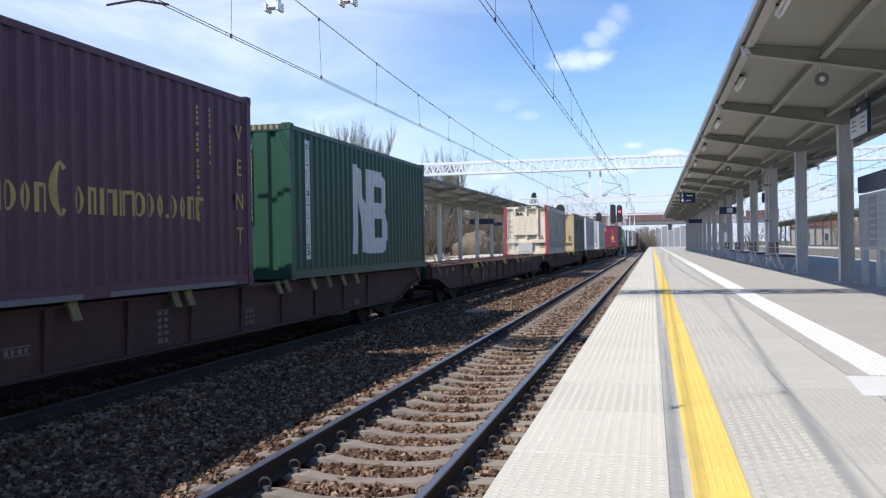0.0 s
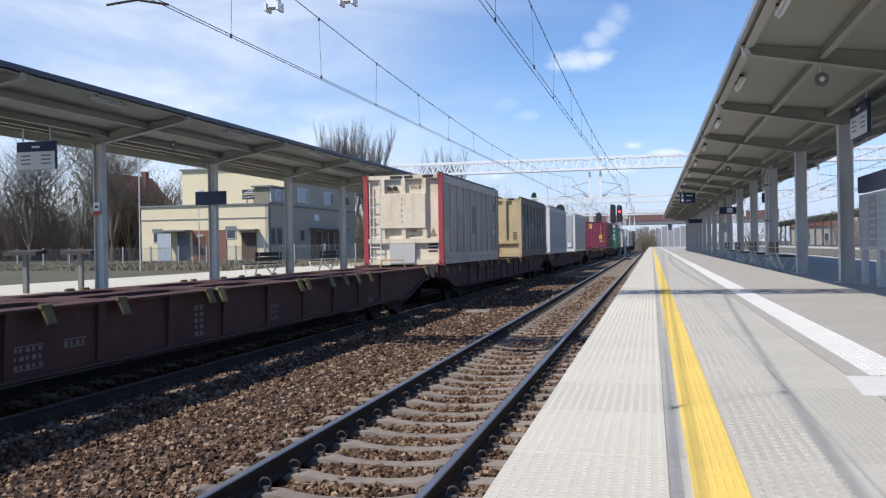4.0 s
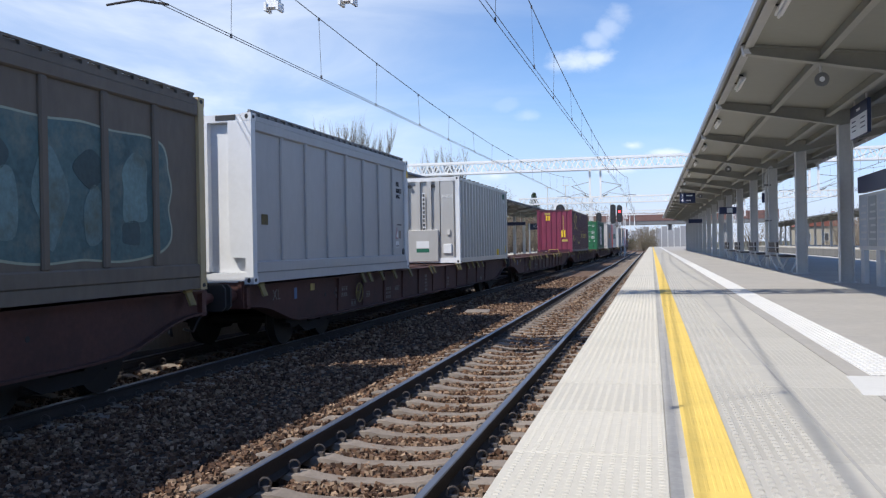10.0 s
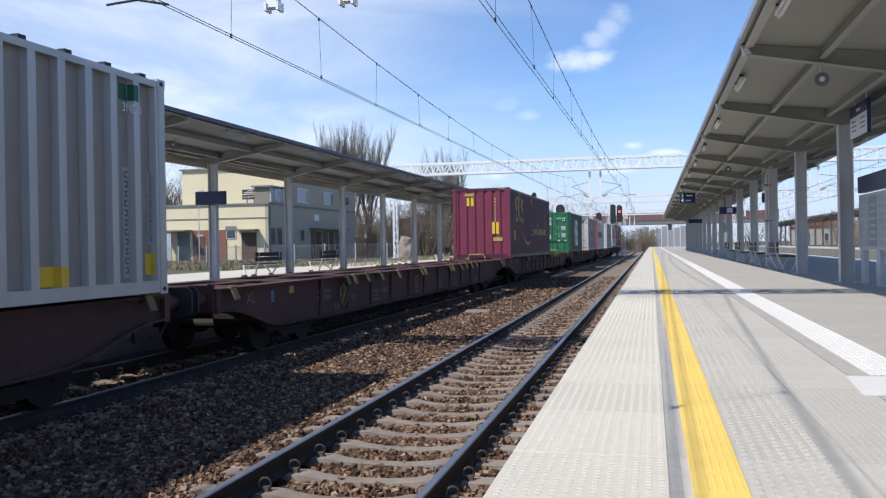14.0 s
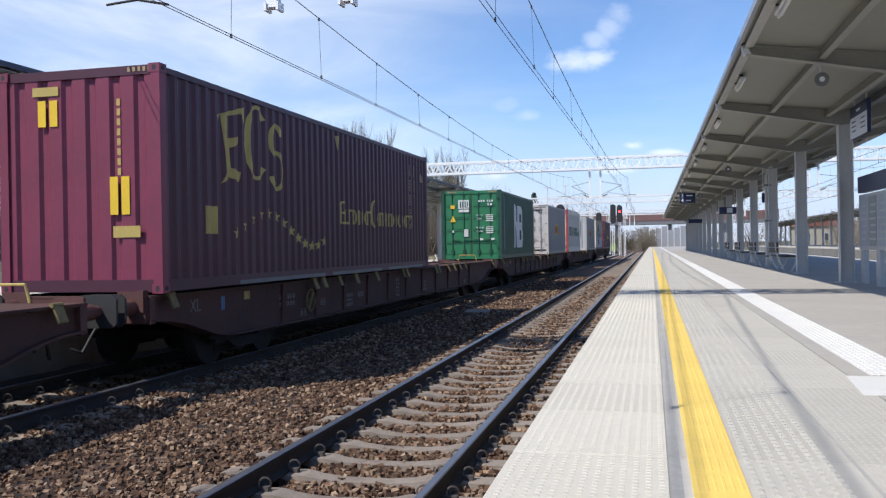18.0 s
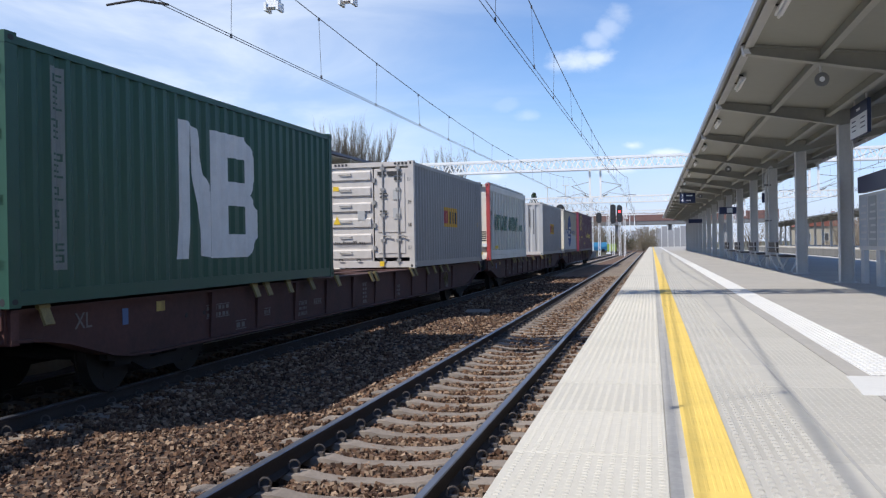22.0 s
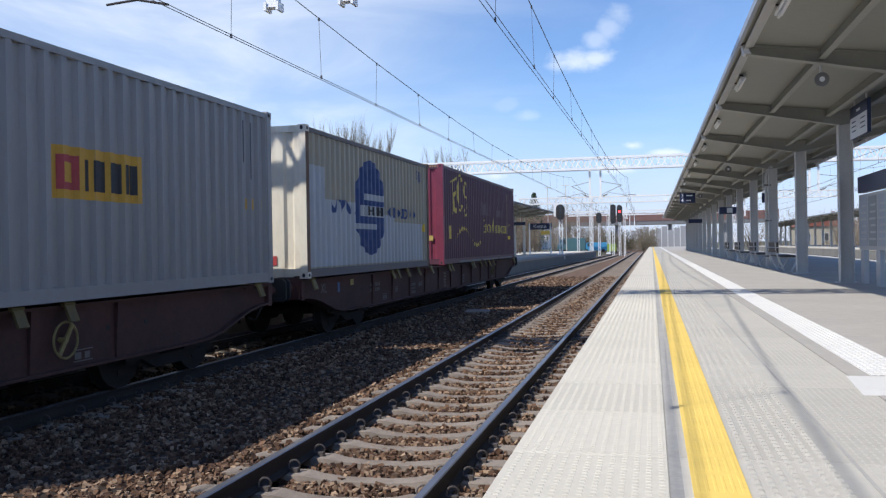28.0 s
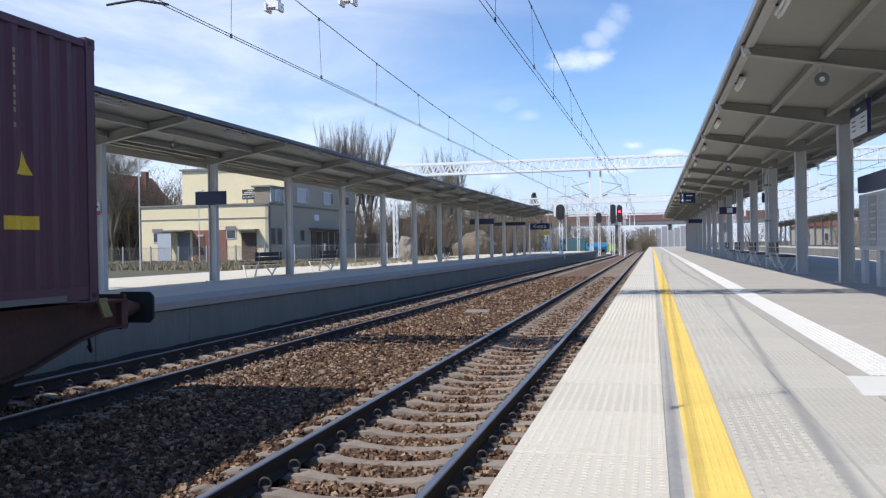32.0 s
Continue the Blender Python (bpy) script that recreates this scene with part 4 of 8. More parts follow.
def bare_tree(name, label, x, y, z, height, seed, up, spread, forks, budded=True, fat=1.0):
    rng = random.Random(seed)
    t = thing(name, label, "tree", "bare trees", pose(x, y, z))
    tw, tops, buds = Twigs(), Twigs(), [] if budded else None
    p = Vector((0, 0, -0.2))
    q = Vector((0, 0, height * 0.22))
    tw.limb(p, q, height * 0.028 * fat, height * 0.02 * fat, 8)
    for i in range(forks):
        a = 2 * math.pi * i / forks + rng.uniform(-.3, .3)
        lean = rng.uniform(0.08, spread * 0.8)
        d = Vector((math.cos(a) * lean, math.sin(a) * lean, 1)).normalized()
        start = Vector((0, 0, height * rng.uniform(0.1, 0.24)))
        grow(tops, rng, start, d, height * rng.uniform(0.62, 0.84), height * 0.011 * fat, 0, up, spread, buds)
    part("trunk", tw.mesh("trunk", "bark"), None, t)
    part("crown", tops.mesh("crown", "twig"), None, t, "bare grey-brown branches and twigs")
    if buds:
        v, f = [], []
        for c in buds:
            for _ in range(2):
                s = rng.uniform(0.05, 0.12)
                k = len(v)
                o = c + Vector((rng.uniform(-.25, .25), rng.uniform(-.25, .25), rng.uniform(-.25, .25)))
                for _i in range(3):
                    v.append((o + Vector((rng.uniform(-s, s), rng.uniform(-s, s), rng.uniform(-s, s))))[:])
                f.append((k, k + 1, k + 2))
        part("young_leaves", raw_mesh("young_leaves", v, f, "bud"), None, t, "sparse young spring leaves")
    return t


def thicket(name, label, x0, x1, y0, y1, z, count, h0, h1, seed, budded, leaf="bud"):
    rng = random.Random(seed)
    tw = Twigs()
    v, f = [], []
    for _ in range(count):
        c = Vector((rng.uniform(x0, x1), rng.uniform(y0, y1), z - 0.1))
        h = rng.uniform(h0, h1)
        for _s in range(6):
            a, l = rng.uniform(0, 6.283), rng.uniform(0.1, 0.42)
            d = Vector((math.cos(a) * l, math.sin(a) * l, 1)).normalized()
            p = c
            for i in range(3):
                q = p + d * (h / 3) * rng.uniform(0.7, 1.1)
                tw.limb(p, q, 0.05 * (1 - i * 0.28), 0.05 * (0.72 - i * 0.28), 3)
                for _t in range(3):
                    a = rng.uniform(0, 6.283)
                    nd = (d + Vector((math.cos(a), math.sin(a), 0.4)) * 0.7).normalized()
                    e = q + nd * h * rng.uniform(0.12, 0.28)
                    tw.limb(q, e, 0.018, 0.008, 3)
                    if budded and rng.random() < budded:
                        for _u in range(3):
                            s = rng.uniform(0.06, 0.16)
                            k = len(v)
                            o = q.lerp(e, rng.random()) + Vector((rng.uniform(-.2, .2), rng.uniform(-.2, .2), rng.uniform(-.2, .2)))
                            for _i in range(3):
                                v.append((o + Vector((rng.uniform(-s, s), rng.uniform(-s, s), rng.uniform(-s, s))))[:])
                            f.append((k, k + 1, k + 2))
                d = (d + Vector((rng.uniform(-.2, .2), rng.uniform(-.2, .2), 0.1))).normalized()
                p = q
    ob = new(name, tw.mesh(name, "brush"))
    tagged(ob, label, "bushes", kind="stuff")
    if f:
        lv = part("young_leaves", raw_mesh("young_leaves", v, f, leaf), None, ob)
        lv["kind"] = "stuff"


def fir(x, y, z, h, seed):
    rng = random.Random(seed)
    t = thing("fir_tree", "dark evergreen fir tree beyond the platform", "tree", m=pose(x, y, z))
    bm = bmesh.new()
    tube(bm, (0, 0, -0.3), (0, 0, h), 0.18, 0.03, 6)
    part("trunk", bm, "bark", t)
    v, f = [], []
    for i in range(1500):
        u = rng.random() ** 0.7
        zz = h * (0.1 + 0.9 * u)
        r = (1 - u) * h * 0.34 * rng.uniform(0.3, 1.1) + 0.1
        a = rng.uniform(0, 6.283)
        c = Vector((r * math.cos(a), r * math.sin(a), zz - r * 0.25))
        k = len(v)
        for _ in range(3):
            s = 0.28
            v.append((c + Vector((rng.uniform(-s, s), rng.uniform(-s, s), rng.uniform(-s, s) * 0.6)))[:])
        f.append((k, k + 1, k + 2))
    part("crown", raw_mesh("crown", v, f, "fir"), None, t)


def heap(name, label, x, y, z, rx, ry, h, material, seed):
    bm = bmesh.new()
    bmesh.ops.create_icosphere(bm, subdivisions=4, radius=1)
    for w in bm.verts:
        c = w.co
        k = 1 + 0.25 * noise.noise(Vector((c.x * 1.6, c.y * 1.6, c.z * 1.6 + seed))) + 0.08 * noise.noise(c * 6)
        w.co = Vector((c.x * rx * k, c.y * ry * k, max(-0.2, (abs(c.z) ** 0.8 * math.copysign(1, c.z)) * h * k)))
    solid(name, bm, material, label, "heap", m=pose(x, y, z))


def fence(x0, x1, y, z, h, pitch):
    f = thing("mesh_fence", "low wire mesh fence on pale posts beside the grass", "fence", m=pose(0, y, z))
    n = int((x1 - x0) / pitch)
    bm = bmesh.new()
    box(bm, -0.05, 0.05, -0.05, 0.05, -0.3, h + 0.08)
    pm = finish(bm, "fence_post", "pale_wall")
    bm = bmesh.new()
    for i in range(31):
        tube(bm, (pitch * i / 30, 0, 0.1), (pitch * i / 30, 0, h + 0.03), 0.008, n=3, caps=False)
    for zz in (0.12, h - 0.08):
        tube(bm, (0, 0, zz), (pitch, 0, zz), 0.012, n=3, caps=False)
    mm = finish(bm, "mesh_panel", "fence_wire")
    for i in range(n):
        place("fence_post", pm, f, x0 + pitch * i, 0, 0)
        place("mesh_panel", mm, f, x0 + pitch * i, 0, 0)


def bench(m, label="dark slatted bench on splayed grey legs"):
    b = thing("bench", label, "bench", "platform benches", m)
    for i in range(3):
        part("seat_slat", B((-0.25 + 0.165 * i, -0.11 + 0.165 * i, -1.1, 1.1, 0.43, 0.47)), "bench_wood", b)
    for i in range(2):
        part("back_slat", B((-0.34, -0.3, -1.1, 1.1, 0.56 + 0.17 * i, 0.70 + 0.17 * i)), "bench_wood", b)
    for y in (-0.85, 0.85):
        bm = bmesh.new()
        tube(bm, (0.28, y, 0.42), (0.05, y + 0.22 * (1 if y > 0 else -1), 0.0), 0.03, n=6)
        tube(bm, (-0.28, y, 0.42), (-0.1, y - 0.16 * (1 if y > 0 else -1), 0.0), 0.03, n=6)
        tube(bm, (-0.3, y, 0.42), (-0.36, y, 0.88), 0.025, n=6)
        tube(bm, (0.28, y, 0.42), (-0.3, y, 0.42), 0.025, n=6)
        part("leg_frame", bm, "steel", b)
    return b


def lean_bar(m):
    b = thing("leaning_rail", "dark leaning shelf on a single grey post", "leaning rail", "leaning rails", m)
    part("post", B((-0.05, 0.05, -0.06, 0.06, 0, 0.95)), "dark_grey", b)
    bm = bmesh.new()
    prism(bm, [(-0.22, 0.93), (0.2, 0.97), (0.2, 1.06), (-0.22, 1.02)], "y", -0.46, 0.46)
    part("shelf", bm, "bench_wood", b)


def hanging_sign(m, w, h, split, label, reach=0.6, text=None):
    """A board hung from the canopy on two rods, facing along the platform."""
    s = thing("hanging_sign", label, "platform sign", "hanging signs", m)
    part("board", B((-w / 2, w / 2, -0.035, 0.035, -h, 0)), "navy", s, bevel=0.01)
    if split:
        part("info_panel", B((-w / 2 + 0.02, w / 2 - 0.02, -0.04, 0.04, -h + 0.005, -h * 0.36)), "sign_white", s, "white information panel")
        for i in range(3):
            for q in (-0.38, 0.14):
                part("text_bar", B((w * q, w * (q + 0.24), -0.043, 0.043, -h * (0.52 + 0.14 * i), -h * (0.485 + 0.14 * i))), "navy", s)
        part("text_bar", B((-w * 0.1, w * 0.1, -0.043, 0.043, -h * 0.23, -h * 0.16)), "sign_white", s)
    elif text:
        words(text, h * 0.6, "sign_white", s, Matrix.Translation((-w * 0.36, -0.038, -h * 0.5)) @ FRONT)
        part("text_bar", B((-w * 0.1, w * 0.38, -0.066, 0.066, -h * 0.45, -h * 0.3), (-w * 0.1, w * 0.2, -0.066, 0.066, -h * 0.72, -h * 0.6)), "sign_white", s)
    for x in (-w * 0.35, w * 0.35):
        part("rod", B((x - 0.015, x + 0.015, -0.015, 0.015, 0, reach)), "steel", s)




def loudspeaker(m):
    s = thing("loudspeaker", "round grey loudspeaker hung under the canopy", "loudspeaker", "loudspeakers", m)
    bm = bmesh.new()
    tube(bm, (0, -0.1, 0), (0, 0.1, 0), 0.085, 0.07, 18)
    tube(bm, (0, -0.12, 0), (0, -0.098, 0), 0.108, 0.108, 18)
    part("horn", bm, "dark_grey", s)
    bm = bmesh.new()
    tube(bm, (0, -0.13, 0), (0, -0.119, 0), 0.04, 0.04, 16)
    part("grille", bm, "sign_white", s)
    part("bracket", B((-0.015, 0.015, -0.015, 0.015, 0.09, 0.3)), "steel", s)


def number_sign(m):
    s = thing("platform_number_sign", "navy platform number sign with white figures and arrows", "platform sign", "hanging signs", m)
    part("board", B((-0.4, 0.4, -0.05, 0.05, -0.53, 0)), "navy", s, bevel=0.01)
    for i, ch in enumerate("34"):
        words(ch, 0.27, "sign_white", s, Matrix.Translation((-0.27, -0.054, -0.14 - 0.26 * i)) @ FRONT, label="white platform number")
        part("text_bar", B((-0.08, 0.26 - 0.1 * i, -0.056, 0.056, -0.16 - 0.26 * i, -0.11 - 0.26 * i)), "sign_white", s)
    for x in (-0.3, 0.3):
        part("rod", B((x - 0.012, x + 0.012, -0.012, 0.012, 0, 0.14)), "steel", s)


def monitor(m):
    s = thing("departure_monitor", "dark departure monitor with a pale panel on a bracket", "monitor", "hanging signs", m)
    part("case", B((-0.45, 0.45, -0.1, 0.1, -0.36, 0)), "navy", s, bevel=0.015)
    part("screen", B((-0.08, 0.2, -0.106, -0.1005, -0.3, -0.05)), "sign_white", s)
    for x in (-0.3, 0.3):
        part("rod", B((x - 0.015, x + 0.015, -0.015, 0.015, -0.02, 0.75)), "steel", s)


def showcase(m):
    s = thing("timetable_case", "grey glazed timetable case with a navy header on legs", "notice board", m=m)
    part("frame", B((-1.55, 1.55, -0.05, 0.05, 0.72, 1.86)), "steel", s, bevel=0.01)
    hd = part("header", B((-1.55, 1.55, -0.07, 0.07, 1.9, 2.24)), "navy", s, "navy header panel", 0.01)
    words("Kutno", 0.17, "sign_white", hd, Matrix.Translation((0.75, 0.0, 2.07)) @ FRONT @ Matrix.Translation((0, 0, 0.074)), label="white station name")
    for i in range(4):
        x = -1.14 + 0.76 * i
        p = part("poster", B((x - 0.33, x + 0.33, -0.056, 0.056, 0.8, 1.8)), "pane_light" if i % 2 else "poster_grey", s)
        for j in range(6):
            part("poster_line", B((x - 0.27, x + 0.25 - 0.07 * (j % 3), -0.06, 0.06, 0.92 + 0.135 * j, 0.96 + 0.135 * j)), "steel", p)
    for x in (-1.3, 0.0, 1.3):
        part("leg", B((x - 0.16, x + 0.16, -0.045, 0.045, 0, 0.715)), "steel", s)


def weeds(name, label, x0, x1, y0, y1, z, count, h, seed):
    g = np.random.default_rng(seed)
    c = np.stack([g.uniform(x0, x1, count), g.uniform(y0, y1, count), np.full(count, z)], 1)
    w, hh = g.uniform(0.03, 0.10, count), g.uniform(0.3, 1.0, count) * h
    a = g.uniform(0, 6.28, count)
    dx, dy = np.cos(a), np.sin(a)
    V = np.empty((count, 3, 3))
    V[:, 0] = c + np.stack([-dx * w, -dy * w, 0 * w], 1)
    V[:, 1] = c + np.stack([dx * w, dy * w, 0 * w], 1)
    V[:, 2] = c + np.stack([g.uniform(-.25, .25, count) * h, g.uniform(-.25, .25, count) * h, hh], 1)
    ob = new(name, raw_mesh(name, V.reshape(-1, 3).tolist(), np.arange(3 * count).reshape(-1, 3).tolist(), "weed"))
    tagged(ob, label, "weeds", kind="stuff")


def post_sign(m):
    s = thing("warning_sign", "small white and red sign fixed to a post", "sign", "post signs", m)
    part("plate", B((-0.09, 0.09, -0.01, 0.01, -0.06, 0.16)), "sign_white", s)
    part("red_band", B((-0.09, 0.09, -0.013, 0.013, -0.16, -0.061)), "red_sign", s)
    part("figure", B((-0.05, 0.05, -0.013, -0.0105, 0.02, 0.07)), "sign_dark", s)


def signal(x, y, z0, zc, h, lit, board):
    s = thing("railway_signal", "black colour-light signal head on a white lattice post" + (", red lamp lit" if lit else ""), "railway signal", "railway signals", pose(x, y, 0))
    bm = bmesh.new()
    mast(bm, 0, 0.3, z0, zc - h / 2, 0.26)
    part("post", bm, "gantry", s)
    bm = bmesh.new()
    prism(bm, [(0.42 * math.cos(a), zc + (h / 2 - 0.42) * (1 if math.sin(a) >= 0 else -1) + 0.42 * math.sin(a)) for a in [2 * math.pi * i / 20 + 0.01 for i in range(20)]], "y", -0.05, 0.05)
    head = part("head", bm, "dark", s)
    for i in range(4):
        z = zc + h * (0.33 - 0.22 * i)
        bm = bmesh.new()
        tube(bm, (0, -0.08, z), (0, -0.06, z), 0.14, n=14)
        part("lamp", bm, "lamp_red" if lit and i == 1 else "pane", head, "glowing red lamp" if lit and i == 1 else "")
        bm = bmesh.new()
        for j in range(9):
            a, b = math.pi * j / 8, math.pi * (j + 1) / 8 if j < 8 else math.pi
            if a != b:
                tube(bm, (0.17 * math.cos(a), -0.1, z + 0.17 * math.sin(a)), (0.17 * math.cos(b), -0.1, z + 0.17 * math.sin(b)), 0.05, n=4)
        part("hood", bm, "dark", head)
    if board:
        part("back_board", B((-0.62, -0.12, 0.06, 0.12, zc - 0.4, zc + 0.8)), "sign_white", s, "white board beside the head")


def station_sign(m):
    s = thing("station_name_sign", "navy station name sign on two white posts", "station sign", m=m)
    for x in (-1.1, 1.1):
        part("post", B((x - 0.07, x + 0.07, -0.07, 0.07, 0, 3.2)), "gantry", s)
    part("board", B((-1.25, 1.25, -0.05, 0.05, 2.55, 3.2)), "navy", s)
    words("Kutno", 0.55, "sign_white", s, Matrix.Translation((0, -0.056, 2.87)) @ FRONT, label="white station name")
    part("yellow_panel", B((0.1, 1.2, -0.05, 0.05, 2.0, 2.4)), "yellow", s)


def van(m, material, L_, h, label, name="van"):
    v = thing(name, label, "vehicle", "parked vehicles", m)
    bm = bmesh.new()
    prism(bm, [(-L_ / 2, 0.35), (L_ / 2, 0.35), (L_ / 2, h * 0.55), (L_ / 2 - 0.5, h * 0.62), (L_ / 2 - 1.0, h), (-L_ / 2, h)], "x", -1.0, 1.0)
    part("body", bm, material, v, bevel=0.05)
    part("windscreen", B((-0.85, 0.85, L_ / 2 - 1.0, L_ / 2 - 0.55, h * 0.64, h * 0.94)), "pane", v)
    for s in (-1, 1):
        part("side_window", B((s * 1.0 - 0.01, s * 1.0 + 0.01, L_ / 2 - 2.2, L_ / 2 - 1.1, h * 0.6, h * 0.92)), "pane", v)
        for y in (-L_ / 2 + 0.9, L_ / 2 - 0.9):
            bm = bmesh.new()
            tube(bm, (s * 0.8, y, 0.36), (s * 1.02, y, 0.36), 0.36, n=16)
            part("wheel", bm, "dark", v)


def overpass():
    o = thing("road_overpass", "long red-brown railed road bridge over the tracks", "bridge", m=pose(0, 262, 0))
    part("deck", B((-75, 34, -4, 4, 6.9, 7.9)), "fascia", o)
    part("parapet", B((-75, 34, -4.1, -3.9, 7.9, 10.2)), "overpass", o, "red-brown parapet screen")
    for i in range(28):
        x = -74 + 4 * i
        part("parapet_post", B((x - 0.08, x + 0.08, -4.2, -4.102, 7.9, 10.4)), "overpass", o)
    for x in (-58, -40, -24, -9.5, 5, 20):
        part("pier", B((x - 0.7, x + 0.7, -2.5, 2.5, -0.6, 6.9)), "pale_wall", o)


def far_wall():
    w = thing("noise_barrier", "pale grey panelled wall beyond the platform end", "noise barrier", m=pose(0.6, 243, 0))
    for i in range(11):
        x = -6 + 1.6 * i
        part("panel", B((x + 0.05, x + 1.5, -0.06, 0.06, -0.6, 5.0 + 0.5 * ((i * 7) % 3))), "pale_wall", w)
    for i in range(12):
        x = -6 + 1.6 * i
        part("post", B((x - 0.09, x + 0.09, -0.12, 0.12, -0.6, 6.4)), "steel_white", w)


def second_platform():
    pf = thing("platform_beyond", "another concrete platform further across the station", "platform", kind="structure")
    part("body", B((17.2, 27.5, -10, 170, -0.6, 0.78)), "concrete", pf)
    part("edge", B((17.1, 18.2, -10, 170, 0.78, 0.90)), "edge_slab", pf)
    part("face", B((17.12, 17.195, -10, 170, 0.1, 0.776)), "concrete", pf)
    part("paving", B((18.2, 27.4, -10, 170, 0.78, 0.84)), "asphalt", pf)
    build_canopy("platform_canopy", "grey steel canopy on the platform across the far tracks", pose(22.6, 0, 0), 0.84, 4.75, 8.0, 5.75, 29, 172, 0.13)
    for x in (11.1, 15.5):
        build_track("track_beyond", pose(x, 0, 0), "railway track beyond the island platform", 0.4, 200, 4, 4)
    b = solid("ballast_beyond", B((9.5, 17.05, -10, 190, -0.55, -0.25)), "ballast_far", "brown stone ballast under the tracks beyond", "ballast", "structure")


building()
house(pose(-60.5, 96, 0.6), 2.8, 3, 6.5, 3.7, "brick house with a red tiled roof behind trees")
house(pose(-33.6, 128, 0.5), 3, 2.5, 4.4, 1.6, "low brown house with a red roof behind brush")
house(pose(-28.5, 190, 0.2), 5.5, 4, 5.8, 2.2, "far house with a red tiled roof", "plaster_side")
house(pose(44, 150, -0.3), 7, 4, 4.6, 2.0, "far pale house with a red tiled roof", "pale_wall")
house(pose(52, 185, -0.3), 9, 4, 4.8, 2.0, "far pale house with a red tiled roof", "pale_wall")
house(pose(36, 205, -0.3), 6, 4, 5.0, 2.6, "far house with a red tiled roof", "plaster_side")
fence(-62, -16.2, 62, 0.75, 1.25, 2.4)
for i, (x, y, h, sd) in enumerate(((-38.9, 104, 16.6, 1), (-36.6, 105, 17.6, 2), (-34.4, 106, 16.0, 5), (-36.4, 150, 17.0, 3), (-33.4, 152, 17.6, 4))):
    bare_tree("poplar_tree", "tall bare poplar with upswept branches", x, y, 0.6, h * 0.62, sd, 0.5, 0.23, 7, False, 1.1)
for i, (x, y, h, sd) in enumerate(((-52, 78, 13, 11), (-57, 84, 15, 12), (-48.5, 95, 14, 13), (-63, 80, 14, 14), (-26.5, 112, 11.5, 15), (-21.5, 118, 10, 16), (-68, 88, 15, 17))):
    bare_tree("tree", "leafless spreading tree with fine twigs", x, y, 0.6, h * 0.66, sd, 0.2, 0.58, 5, sd % 3 == 0)
thicket("thicket", "brown leafless brush with first green leaves", -84, -45, 80, 104, 0.7, 330, 4.5, 9.5, 5, 0.12)
thicket("thicket", "brown leafless brush behind the platform", -33, -15, 100, 132, 0.6, 170, 2.5, 6.0, 6, 0.25)
thicket("thicket", "dense brown brush under the poplars", -44, -27, 99, 116, 0.5, 150, 3, 7.0, 16, 0.2)
thicket("thicket", "yellow-green budding bushes behind the platform", -27, -17, 106, 128, 0.5, 130, 3, 6.5, 17, 1.0)
thicket("thicket", "distant leafless brush beyond the station", -60, -12, 205, 250, 0.2, 150, 4, 12, 7, 0.3)
thicket("thicket", "far line of leafless trees on the horizon", 14, 160, 250, 300, -0.3, 220, 4, 10, 9, 0.2)
thicket("thicket", "dark brush and young evergreens below the bridge", -17, -4, 226, 258, -0.5, 110, 2.5, 6.0, 41, 0.9, "leaf_dark")
thicket("thicket", "dark brush and evergreens beyond the platform end", 1, 12, 246, 258, -0.5, 60, 3.0, 6.5, 42, 0.7, "leaf_dark")
thicket("thicket", "green-brown brush beside the line", -3.6, 0.8, 215, 250, -0.5, 50, 2, 6, 8, 0.9)
thicket("thicket", "dark evergreen bushes beside the railway building", -55.6, -51.8, 80, 88, 0.6, 60, 5, 8.5, 31, 1.0, "leaf_dark")
thicket("thicket", "dark evergreen bushes among bare trees", -73.4, -66.6, 86, 94, 0.6, 40, 4, 7, 32, 0.8, "leaf_dark")
fir(-19.3, 150, 0.3, 10.2, 4)
heap("stone_mound", "small pale mound of stone by the fence", -22.9, 82, 0.5, 0.95, 1.0, 2.1, "heap_stone", 1)
heap("soil_mound", "brown mound of soil behind the platform", -19.2, 98, 0.3, 2.5, 2.4, 3.0, "soil", 2)
for bx, y in ((-6.9, 30.1), (-7.15, 36.8), (-7.15, 58.5)):
    bench(FAR @ pose(bx, y, LPZ, 0, 0, 180))
for y in (18.6, 20.7):
    lean_bar(FAR @ pose(-7.6, y, LPZ, 0, 0, 90))
hanging_sign(FAR @ pose(-5.47, 16.4, 4.1), 0.97, 0.6, True, "navy and white direction board hung under the canopy", 0.3)
hanging_sign(FAR @ pose(-6.2, 25.2, 3.55), 1.05, 0.42, False, "dark departure monitor on a canopy post", 0.02)
hanging_sign(FAR @ pose(-5.9, 66, 3.75), 1.9, 0.42, False, "dark departure monitor under the canopy", 0.9)
hanging_sign(FAR @ pose(-5.9, 78, 3.75), 3.0, 0.3, False, "dark direction sign under the canopy", 0.9)
station_sign(FAR @ pose(-5.05, 92, LPZ))
for y in (14.8, 32.0, 50.0):
    loudspeaker(pose(2.6, y, 4.2))
loudspeaker(FAR @ pose(-5.2, 21.5, 4.55))
number_sign(pose(1.89, 48.8, 4.32))
monitor(pose(3.88, 48, 3.5))
hanging_sign(pose(3.5, 75, 3.58), 1.1, 0.33, False, "dark direction sign under the canopy", 0.5)
hanging_sign(pose(3.95, 33.0, 3.4), 0.3, 0.34, False, "small dark sign fixed by a post", 0.9)
hanging_sign(pose(3.9, 18.25, 4.31, 0, 0, 90), 1.42, 0.63, True, "navy and white direction board hung under the canopy", 0.12)
